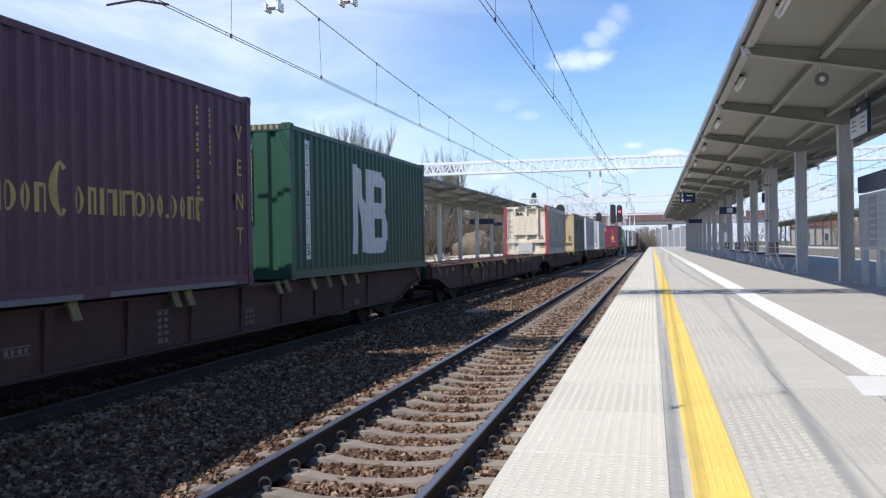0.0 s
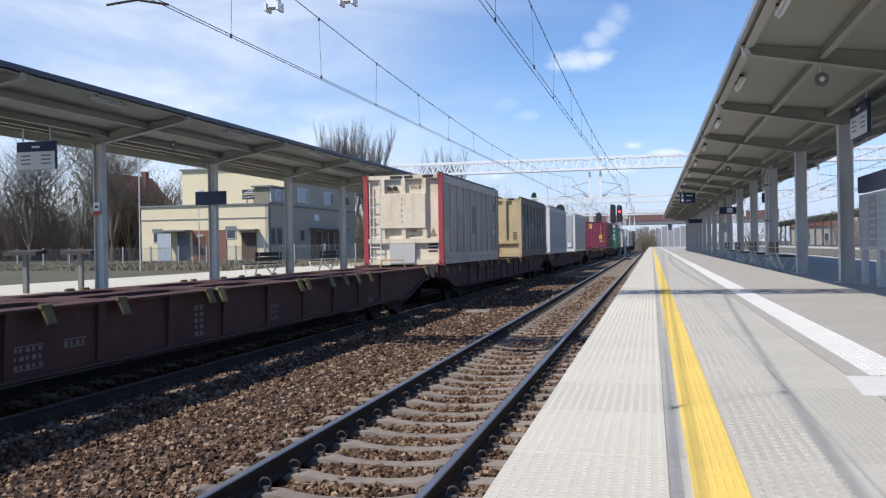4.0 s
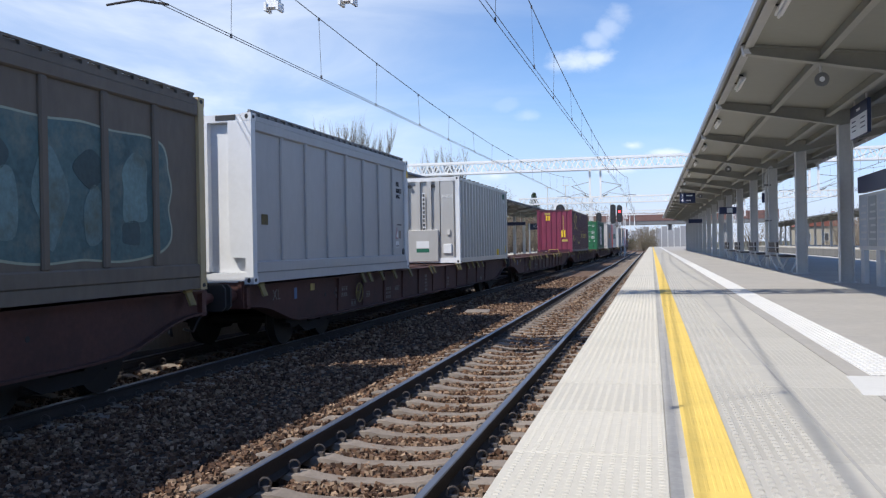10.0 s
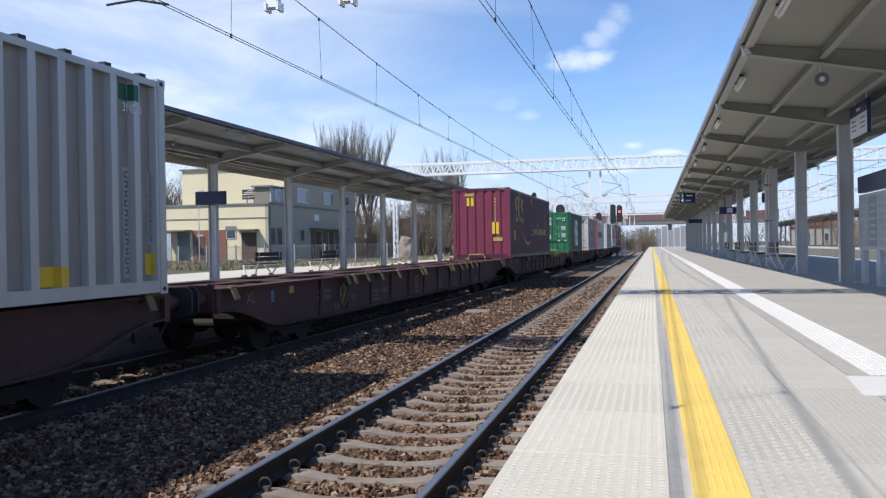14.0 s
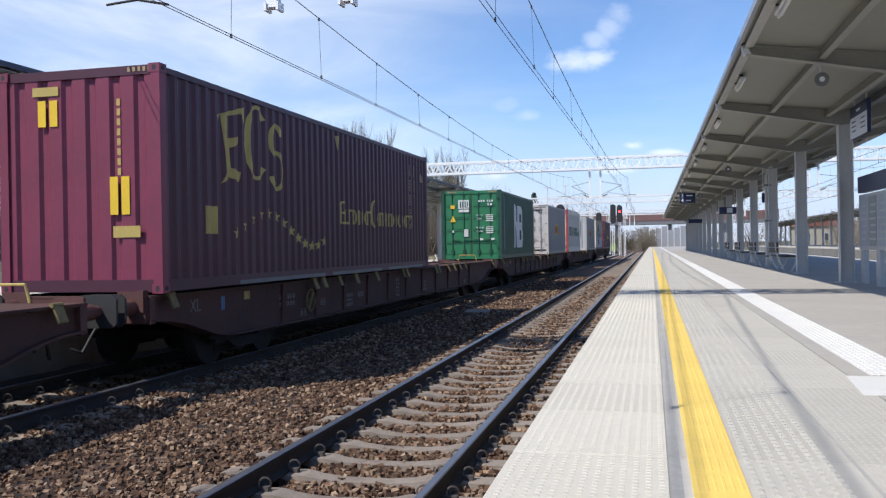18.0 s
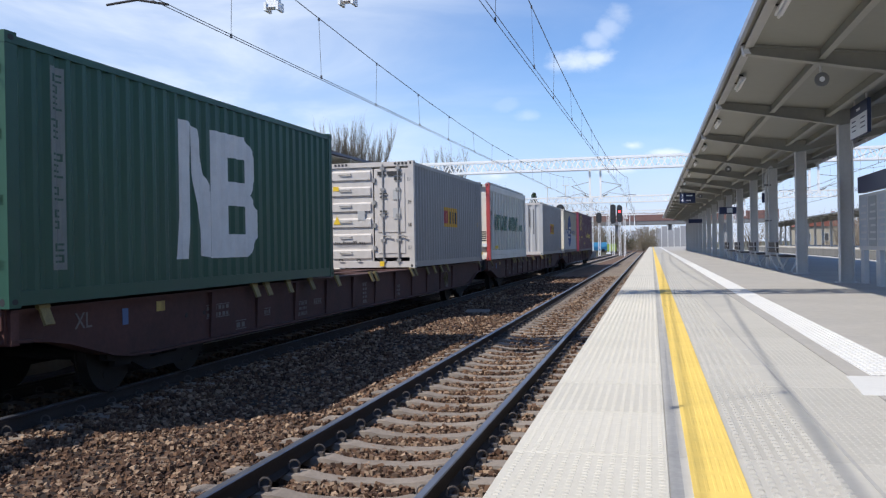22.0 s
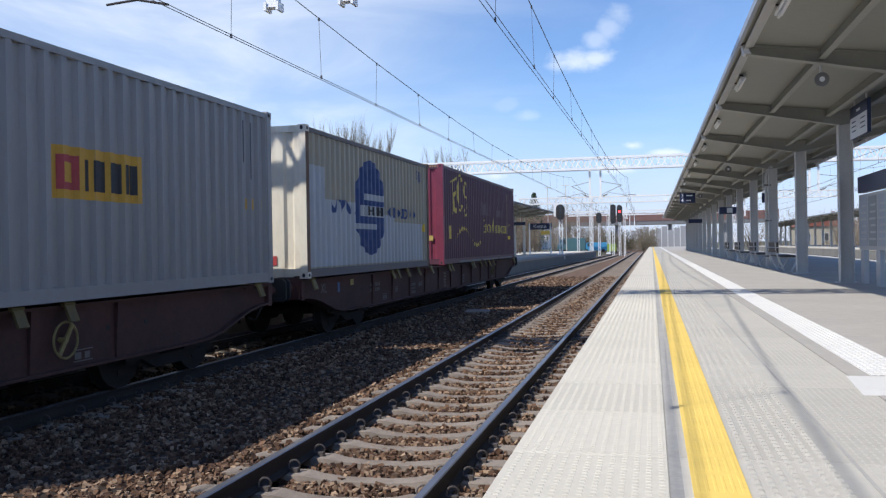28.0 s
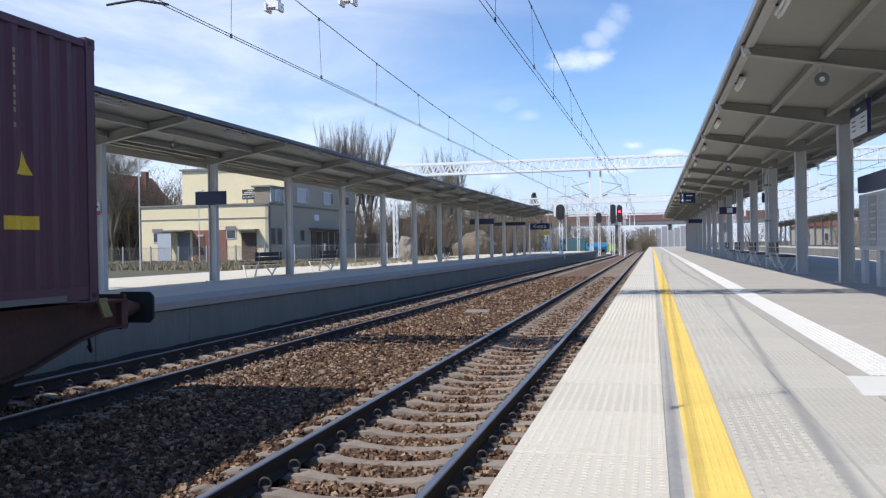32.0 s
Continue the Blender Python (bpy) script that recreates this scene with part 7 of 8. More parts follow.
    words("3N B1", 0.155, "black_paint", c, Matrix.Translation((1.178, 8.26, 3.07)) @ SIDE, label="black stencilled code")
    side_poly(c, [(7.91, 2.75), (8.13, 2.75), (8.02, 2.99)], "faded_tan", "warning_triangle", 1.178, "faded brown warning triangle")
    side_bars(c, letter_bars(7.91, 8.13, 2.6, 0.1, "CCC", 0.7), "black_paint", "marking", 1.178)
    side_bars(c, [(7.91, 8.01, 2.36, 2.55)], "rust", "plate", 1.178)
    side_bars(c, [(8.19, 8.32, 2.36, 2.45)], "faded_tan", "plate", 1.178)
    side_bars(c, [(7.93, 8.33, 2.17, 2.3)], "beige", "patch", 1.178)
    for y_, w_, za_, zb2_ in ((8.52, 0.05, 1.54, 2.7), (7.77, 0.07, 1.54, 2.95), (6.82, 0.05, 1.54, 2.5), (5.85, 0.06, 1.54, 2.8), (4.9, 0.05, 1.54, 2.4), (2.0, 0.06, 1.54, 2.6), (2.95, 0.05, 1.54, 2.3)):
        side_poly(c, [(y_ - w_, za_), (y_ + 0.02, za_), (y_ + 0.02, zb2_), (y_ - w_ * 0.25, zb2_ - 0.25), (y_ - w_ * 0.5, za_ + 0.6)], "rust", "rust_streak", 1.1765, "brown rust streak")
    side_bars(c, [(0.2, 1.0, DECK + 0.36, DECK + 0.72), (0.2, 1.0, DECK + 0.74, DECK + 1.05)], "offwhite", "access_panel", 1.178)
    return c


def sl_container(front):
    L_, top = 8.75, 3.86
    c = ribbed_container("bulk_container", "tan bulk container with a shade-darkened, stained side covered in graffiti", front, L_, top, "olive", "tan", "tan", 8, "smooth-sided containers", rail="olive")
    roof_rail(c, L_, top, "olive")
    for x in (-0.5, -0.05, 0.45):
        part("end_pillar", B((x - 0.09, x + 0.09, 0.015, 0.12, DECK + 0.66, top - 0.13)), "tan", c)
    part("end_pillar", B((0.8, 1.09, 0.03, 0.12, DECK + 0.66, top - 0.13)), "tan", c)
    part("cross_bar", B((-1.09, 1.09, 0.01, 0.13, DECK + 0.62, DECK + 0.76)), "tan", c)
    part("cover_plate", B((-0.9, 0.1, 0.0, 0.1, DECK + 0.05, DECK + 0.6)), "tan", c, bevel=0.01)
    part("emblem_plate", B((-0.5, 0.02, -0.01, 0.02, top - 1.28, top - 0.72)), "tan", c, bevel=0.01)
    bm = bmesh.new()
    for i in range(20):
        if i % 10 in (3, 4):
            continue
        a, b = 2 * math.pi * i / 20, 2 * math.pi * (i + 1) / 20
        prism(bm, [(-0.24 + 0.23 * math.cos(a), top - 1.0 + 0.23 * math.sin(a)), (-0.24 + 0.23 * math.cos(b), top - 1.0 + 0.23 * math.sin(b)), (-0.24 + 0.13 * math.cos(b), top - 1.0 + 0.13 * math.sin(b)), (-0.24 + 0.13 * math.cos(a), top - 1.0 + 0.13 * math.sin(a))], "y", -0.014, -0.01)
    part("emblem", bm, "teal", c, "faded teal round emblem")
    ladder(c, -0.93, DECK + 0.12, top - 0.2, "tan")
    end_bars(c, [(-0.72, -0.5, top - 0.12, top - 0.03), (-0.45, -0.1, top - 0.12, top - 0.03), (0.6, 0.92, top - 0.1, top - 0.02), (-0.7, 0.2, DECK + 0.65, DECK + 0.73)], "black_paint", "marking", 0.016)
    end_bars(c, [(0.84, 1.02, top - 1.6 - 0.07 * i, top - 1.56 - 0.07 * i) for i in range(6)], "black_paint", "marking", 0.03)
    # sprayed figures, soft-edged, over the eight bays; heights as shares of the panel
    zb, zh = DECK + 0.36, top - 0.63 - DECK

    def spray(pts, material, x, label, name="graffiti"):
        soft, n = [], len(pts)
        for i in range(n):
            p0, p1, p2, p3 = (pts[(i + k - 1) % n] for k in range(4))
            for u in (0.0, 0.25, 0.5, 0.75):
                soft.append(tuple(0.5 * (2 * p1[k] + (p2[k] - p0[k]) * u + (2 * p0[k] - 5 * p1[k] + 4 * p2[k] - p3[k]) * u * u + (3 * p1[k] - p0[k] - 3 * p2[k] + p3[k]) * u ** 3) for k in (0, 1)))
        side_poly(c, [(y, zb + zh * f) for y, f in soft], material, name, x, label)

    dome = [(2.2 - 1.02 * math.cos(math.pi * i / 9), 0.58 + 0.34 * math.sin(math.pi * i / 9)) for i in range(10)]
    spray(dome, "teal", 1.1765, "dark teal sprayed dome")
    side_bars(c, [(1.24, 3.1, zb + zh * 0.42, zb + zh * 0.57)], "black_paint", "graffiti", 1.1765, "dark sprayed band")
    side_bars(c, [(1.32 + 0.26 * i, 1.47 + 0.26 * i, zb + zh * 0.44, zb + zh * 0.55) for i in range(7)], "faded_tan", "graffiti", 1.1785)
    spray([(0.27, 0.5), (0.36, 0.68), (0.5, 0.80), (0.72, 0.74), (1.12, 0.68), (1.18, 0.5), (1.17, 0.3), (0.8, 0.28), (0.33, 0.3)], "paleblue", 1.1765, "torn pale sprayed shape")
    spray([(0.4, 0.16), (0.42, 0.09), (0.6, 0.015), (0.9, 0.015), (1.08, 0.09), (1.1, 0.16), (0.75, 0.17)], "paleblue", 1.1765, "torn pale sprayed shape")
    side_bars(c, [(0.2, 0.5, zb + zh * 0.19, zb + zh * 0.26)], "black_paint", "graffiti", 1.1765)
    side_bars(c, [(0.2, 0.3, zb + zh * 0.42, zb + zh * 0.56)], "black_paint", "graffiti", 1.1765)
    spray([(1.28, 0.03), (1.26, 0.25), (1.3, 0.42), (1.62, 0.43), (1.85, 0.54), (2.08, 0.48), (2.22, 0.43), (2.45, 0.43), (2.62, 0.5), (2.8, 0.46), (3.05, 0.36), (3.24, 0.38), (3.22, 0.05), (2.7, 0.03), (2.2, 0.05), (1.7, 0.015)], "paleblue", 1.1800, "torn pale sprayed shape")
    spray([(3.0, 0.6), (3.2, 0.72), (3.42, 0.66), (4.05, 0.57), (4.12, 0.4), (3.85, 0.3), (4.02, 0.14), (3.75, 0.05), (3.38, 0.03), (3.3, 0.38), (3.1, 0.46)], "paleblue", 1.1820, "torn pale sprayed shape")
    outline = []
    for i in range(40):
        a = 2 * math.pi * i / 40
        ey, ez = math.cos(a), math.sin(a)
        q = (abs(ey) ** 6 + abs(ez) ** 6) ** (-1 / 6) * (1 + 0.022 * math.sin(9 * a))
        outline.append((6.08 + 1.84 * ey * q, 0.42 + 0.385 * ez * q))
    spray(outline, "lime", 1.1765, "thin pale sprayed outline", "graffiti_outline")
    spray([(6.08 + (y - 6.08) * 0.978, 0.42 + (f - 0.42) * 0.966) for y, f in outline], "mottle", 1.1800, "mottled blue-green sprayed block")
    for i, (cy, cf, w, h, ma) in enumerate(((4.75, 0.34, 0.3, 0.2, "mottle_light"), (4.7, 0.58, 0.2, 0.09, "teal"), (5.55, 0.4, 0.26, 0.26, "mottle_light"), (6.25, 0.55, 0.3, 0.1, "teal"), (6.3, 0.28, 0.22, 0.16, "mottle_light"), (7.1, 0.45, 0.3, 0.22, "mottle_light"), (7.0, 0.2, 0.2, 0.08, "teal"))):
        spray([(cy + w * (1 + 0.2 * math.sin(3 * k + i)) * math.cos(0.7854 * k), cf + h * (1 + 0.18 * math.sin(2 * k + i)) * math.sin(0.7854 * k)) for k in range(8)], ma, 1.1835, "sprayed graffiti shape")
    return c


def wh_container(front):
    L_, top = 8.75, 3.88
    c = ribbed_container("bulk_container", "clean light grey bulk container with ribbed walls", front, L_, top, "lightgrey", "whiteboard", "whiteboard", 8, "smooth-sided containers")
    roof_rail(c, L_, top, "steel_dark")
    for x in (-0.55, 0.35):
        part("end_pillar", B((x - 0.11, x + 0.11, 0.0, 0.12, DECK + 0.2, top - 0.13)), "whiteboard", c)
    part("end_pillar", B((0.82, 1.09, 0.0, 0.12, DECK + 0.42, top - 0.13)), "whiteboard", c)
    end_bars(c, [(0.6, 0.95, top - 0.1, top - 0.02), (-0.8, -0.2, top - 0.1, top - 0.03)], "black_paint", "marking", 0.016)
    side_bars(c, letter_bars(7.88, 8.12, top - 0.68, 0.11, "CCCC", 0.7) + letter_bars(7.88, 8.2, top - 0.84, 0.11, "CCCCCC", 0.7) + letter_bars(8.25, 8.31, top - 0.85, 0.12, "C", 0.8), "black_paint", "marking", 1.178)
    words("3MBG", 0.14, "black_paint", c, Matrix.Translation((1.178, 8.04, 2.95)) @ SIDE, width=0.31, label="black stencilled code")
    tri = [(7.8, 1.93), (8.03, 1.93), (7.915, 2.19)]
    side_poly(c, tri, "red_post", "warning_triangle", 1.178, "white warning triangle with a red edge")
    side_poly(c, [(7.915 + (y_ - 7.915) * 0.76, 2.005 + (z_ - 2.005) * 0.76) for y_, z_ in tri], "sign_white", "warning_triangle", 1.1825)
    side_bars(c, [(7.94, 8.28, 2.25, 2.28)], "black_paint", "marking", 1.178)
    side_bars(c, [(8.1, 8.23, 1.93, 2.12)], "faded_tan", "plate", 1.178, "tan data plate")
    side_bars(c, [(7.81, 7.92, 1.71, 1.86), (7.93, 8.05, 1.71, 1.86)], "sign_white", "label_plate", 1.178)
    side_bars(c, [(7.83, 7.9, 1.73, 1.76), (7.95, 8.03, 1.73, 1.76)], "black_paint", "marking", 1.1825)
    bm = bmesh.new()
    tube(bm, (1.172, 8.42, 1.6), (1.19, 8.42, 1.6), 0.085, n=16)
    part("round_port", bm, "dark", c, "black round port")
    for s in (-1, 1):
        a, b = sorted((s * 1.16, s * 1.226))
        part("end_upright", B((a, b, L_ - 0.26, L_ - 0.155, DECK + 0.2, top - 0.1)), "whiteboard", c, bevel=0.02)
    side_bars(c, [(0.42, 0.66, DECK + 0.95, DECK + 1.12)], "latch", "plate", 1.178)
    side_bars(c, [(8.62, 8.74, top - 0.42, top - 0.24)], "warn", "corner_mark", 1.2255)
    return c


def cp_container(front):
    L_, top = 8.72, 3.93
    c = container("bulk_container", "silver bulk container with deep upright ribs and an end ladder", "silver containers", front)
    frame_parts(c, L_, top, "silver", "silver", post_front="whiteboard")
    end_rails(c, L_, top, "whiteboard", back="silver")
    for s in (-1, 1):
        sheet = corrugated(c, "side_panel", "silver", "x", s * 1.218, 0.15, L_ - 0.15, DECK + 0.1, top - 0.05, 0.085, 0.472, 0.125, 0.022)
        sheet.data.materials.append(M["sheet_recess"])      # darker, browner colour on the recessed sheets between the ribs
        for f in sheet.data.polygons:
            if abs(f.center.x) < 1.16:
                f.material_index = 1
    corrugated(c, "end_panel", "silver", "y", L_ - 0.03, -1.09, 1.09, DECK + 0.18, top - 0.13, 0.04, 0.36, 0.19, 0.045)
    part("end_panel", B((-1.09, 1.09, 0.1, 0.13, DECK + 0.18, top - 0.13)), "silver", c)
    for x in (-0.55, -0.15, 0.22, 0.5):
        part("end_pillar", B((x - 0.07, x + 0.07, 0.02, 0.1, DECK + 0.9, top - 0.13)), "silver", c)
    part("end_plate", B((0.6, 1.02, 0.03, 0.1, DECK + 0.1, top - 0.13)), "silver", c)
    part("cover_box", B((-0.5, 0.52, -0.05, 0.1, DECK + 0.06, DECK + 1.08)), "silver", c, "grey steel equipment box", 0.015)
    end_bars(c, [(-0.2, 0.22, DECK + 0.5, DECK + 0.72)], "whiteboard", "box_label", -0.05, "white and green label")
    end_bars(c, [(-0.2, 0.22, DECK + 0.36, DECK + 0.48)], "letter_green", "box_label", -0.05)
    bm = B((0.68, 0.95, -0.02, 0.06, DECK + 0.32, DECK + 0.62))
    part("junction_box", bm, "whiteboard", c, "small white junction box", 0.012)
    part("lamp_box", B((0.8, 0.9, -0.02, 0.06, DECK + 0.92, DECK + 1.08)), "steel", c)
    for x in (-0.42, 0.36):
        bm = bmesh.new()
        tube(bm, (x, 0.0, top - 0.28), (x, 0.1, top - 0.28), 0.06, n=10)
        part("valve", bm, "dark", c)
    ladder(c, -0.86, DECK + 0.1, top - 0.2, "steel_white")
    bm = bmesh.new()
    prism(bm, [(-0.92, top - 0.72), (-0.76, top - 0.72), (-0.84, top - 0.54)], "y", -0.014, -0.011)
    part("warning_triangle", bm, "warn", c, "yellow warning triangle")
    part("number_strip", B((0.0, 0.09, 0.005, 0.02, top - 2.05, top - 0.5)), "whiteboard", c)
    end_bars(c, [(0.015, 0.075, top - 0.62 - 0.135 * i, top - 0.53 - 0.135 * i) for i in range(11)], "black_paint", "marking", 0.003)
    words("3ND0", 0.16, "white_paint", c, Matrix.Translation((0.82, 0.026, top - 0.62)) @ FRONT, label="white stencilled code")
    side_bars(c, [(6.32, 6.78, DECK + 0.18, DECK + 0.40), (8.36, 8.5, DECK + 0.25, DECK + 0.52)], "warn", "label_plate", 1.221, "yellow label")
    side_bars(c, [(7.84, 8.14, top - 0.36, top - 0.16)], "letter_green", "label_plate", 1.221)
    words("3ND0", 0.16, "white_paint", c, Matrix.Translation((1.221, 7.99, top - 0.47)) @ SIDE, label="white stencilled code")
    side_bars(c, [(7.9, 8.02, 1.4, 2.75)], "lightgrey", "number_strip", 1.221, "white strip with dark bars")
    side_bars(c, rising_bars(7.92, 8.0, 1.43, 2.72, "CCCCCCCCCCC"), "steel_dark", "marking", 1.2255)
    side_bars(c, [(8.43, 8.5, 1.8, 2.72)], "lightgrey", "number_strip", 1.221, "white strip with dark bars")
    side_bars(c, rising_bars(8.44, 8.49, 1.83, 2.7, "CCCCCCCCCCC"), "grey", "marking", 1.2255)
    for i in range(12):
        part("roof_clamp", B((1.1, 1.2, 0.3 + 0.72 * i, 0.42 + 0.72 * i, top - 0.04, top + 0.02)), "dark", c)
    return c


def be_container(front, top, doors, label):
    L_ = 8.7
    c = container("shipping_container", label, "grey containers", front)
    frame_parts(c, L_, top, "grey", "grey", post_front="door_grey_pale" if doors else "lightgrey")
    end_rails(c, L_, top, "door_grey_pale", back="grey")
    for s in (-1, 1):
        corrugated(c, "side_panel", "grey", "x", s * 1.214, 0.15, L_ - 0.15, DECK + 0.17, top - 0.11, 0.05, 0.278, 0.085, 0.05)
    corrugated(c, "end_panel", "grey", "y", L_ - 0.03, -1.09, 1.09, DECK + 0.18, top - 0.13, 0.04, 0.36, 0.19, 0.045)
    if doors:
        panel_end(c, top, "door_grey_pale", "grey")
        end_bars(c, [(0.25, 0.45, top - 0.36, top - 0.26), (0.5, 0.9, top - 0.36, top - 0.26), (0.7, 0.88, top - 0.5, top - 0.4)], "black_paint", "marking", 0.0)
        end_bars(c, [(0.66, 0.86, top - 1.0, top - 0.74), (0.66, 0.86, top - 1.5, top - 1.22), (-0.32, -0.12, top - 1.52, top - 1.28)], "lightgrey", "plate", 0.012)
        end_bars(c, [(0.3, 0.5, top - 0.86 - 0.09 * i, top - 0.82 - 0.09 * i) for i in range(2)] + [(0.3, 0.5, top - 1.32 - 0.09 * i, top - 1.28 - 0.09 * i) for i in range(2)], "black_paint", "marking", 0.0)
        end_bars(c, letter_bars(-0.98, -0.12, DECK + 0.64, 0.10, "xxx.lxxxxll.xxx"), "black_paint", "web_name", 0.010)
        bm = bmesh.new()
        prism(bm, [(-1.0, top - 1.62), (-0.8, top - 1.62), (-0.9, top - 1.40)], "y", 0.004, 0.0125)
        part("warning_triangle", bm, "warn", c, "yellow warning triangle")
        end_bars(c, [(-1.0, -0.84, top - 0.74, top - 0.62)], "warn", "placard", 0.012)
        end_bars(c, [(-0.95 + 0.1 * i, -0.89 + 0.1 * i, top - 0.09, top - 0.03) for i in range(4)] + [(0.7 + 0.1 * i, 0.76 + 0.1 * i, top - 0.09, top - 0.03) for i in range(4)], "black_paint", "hazard_stripes", 0.016)
    else:
        corrugated(c, "end_panel", "lightgrey", "y", 0.03, -1.09, 1.09, DECK + 0.18, top - 0.13, 0.05, 0.36, 0.18, 0.05)
        end_bars(c, [(0.5, 0.54, top - 1.3, top - 0.35), (0.72, 0.76, top - 1.7, top - 0.35)], "black_paint", "marking", 0.026)
    side_bars(c, [(3.31, 5.0, top - 1.66, top - 1.08)], "orange", "emblem_plate", 1.222, "orange emblem plate")
    side_bars(c, [(3.86 + 0.15 * i, 3.96 + 0.15 * i, top - 1.56, top - 1.2) for i in range(7)], "black_paint", "emblem_figure", 1.2265)
    side_bars(c, [(3.4, 3.74, top - 1.56, top - 1.48), (3.4, 3.74, top - 1.26, top - 1.18), (3.4, 3.48, top - 1.48, top - 1.26), (3.66, 3.74, top - 1.48, top - 1.26)], "red_post", "emblem_ring", 1.2265)
    side_bars(c, [(7.7, 7.73, top - 0.9, top - 0.25), (7.95, 7.98, top - 1.15, top - 0.25)], "black_paint", "marking", 1.222)
    side_bars(c, [(7.75, 7.9, top - 1.62, top - 1.45), (7.98, 8.1, top - 1.62, top - 1.45), (8.3, 8.42, top - 1.6, top - 1.45)], "orange", "label_plate", 1.222)
    return c


def vd_container(front):
    L_, top = 8.7, 4.03
    c = ribbed_container("bulk_container", "white ribbed bulk container with red front posts and green lettering bars", front, L_, top, "cream_white", "cream_white", "cream_white", 13, "smooth-sided containers", post_front="red_post", panel="vd_panel")
    roof_rail(c, L_, top, "lightgrey")
    part("cover_plate", B((-0.95, 0.45, -0.02, 0.1, DECK + 0.8, top - 0.2)), "whiteboard", c, "white cover plate", 0.01)
    for x in (0.5, 0.72):
        part("end_pillar", B((x - 0.06, x + 0.06, 0.01, 0.12, DECK + 0.6, top - 0.13)), "cream_white", c)
    part("cross_bar", B((-1.09, 1.09, 0.0, 0.13, DECK + 0.5, DECK + 0.62)), "whiteboard", c)
    end_bars(c, letter_bars(-0.75, 0.2, top - 1.05, 0.2, "CCCC CCC", 0.7) + letter_bars(-0.75, 0.36, top - 1.36, 0.18, "CCCCCxxx", 0.7), "letter_green", "trade_name", -0.02)
    end_bars(c, [(0.62, 0.95, top - 0.11, top - 0.02), (-0.1, 0.3, top - 0.11, top - 0.03)], "black_paint", "marking", 0.016)
    words("3NB0", 0.12, "black_paint", c, Matrix.Translation((0.15, -0.024, top - 0.5)) @ FRONT)
    words("TARA", 0.08, "black_paint", c, Matrix.Translation((0.1, 0.112, DECK + 0.76)) @ FRONT)
    words("CAPACITY", 0.08, "black_paint", c, Matrix.Translation((0.1, 0.112, DECK + 0.66)) @ FRONT)
    end_bars(c, [(0.82, 1.05, DECK + 0.72 + 0.08 * i, DECK + 0.76 + 0.08 * i) for i in range(5)], "black_paint", "marking", 0.116)
    end_bars(c, [(-0.2, 0.2, DECK + 0.22, DECK + 0.3), (0.5, 0.9, DECK + 0.22, DECK + 0.3)], "warn", "plate", 0.116)
    for y0, y1, kinds in ((0.89, 2.25, "vnn"), (2.42, 3.72, "oHn"), (3.98, 6.38, "oonon")):
        side_polys(c, fitted(y0, y1, top - 1.72, 0.60, kinds.replace("H", "u"), gap=0.1, thick=0.15, thin=0.09, slant=0.16), "letter_green", "trade_name", 1.222, "tall slanting green painted figures")
    side_polys(c, fitted(6.5, 7.65, top - 1.72, 0.30, ".oon", gap=0.14, thick=0.09, thin=0.06, slant=0.16), "letter_green", "trade_name", 1.222)
    side_bars(c, [(0.42, 0.62, top - 1.18, top - 1.02), (0.51, 0.53, top - 2.1, top - 1.18), (0.51, 0.53, top - 1.02, top - 0.5)], "black_paint", "data_plate", 1.178)
    side_bars(c, [(1.0, 1.6, DECK + 0.42, DECK + 0.54)], "warn", "label_plate", 1.222)
    return c


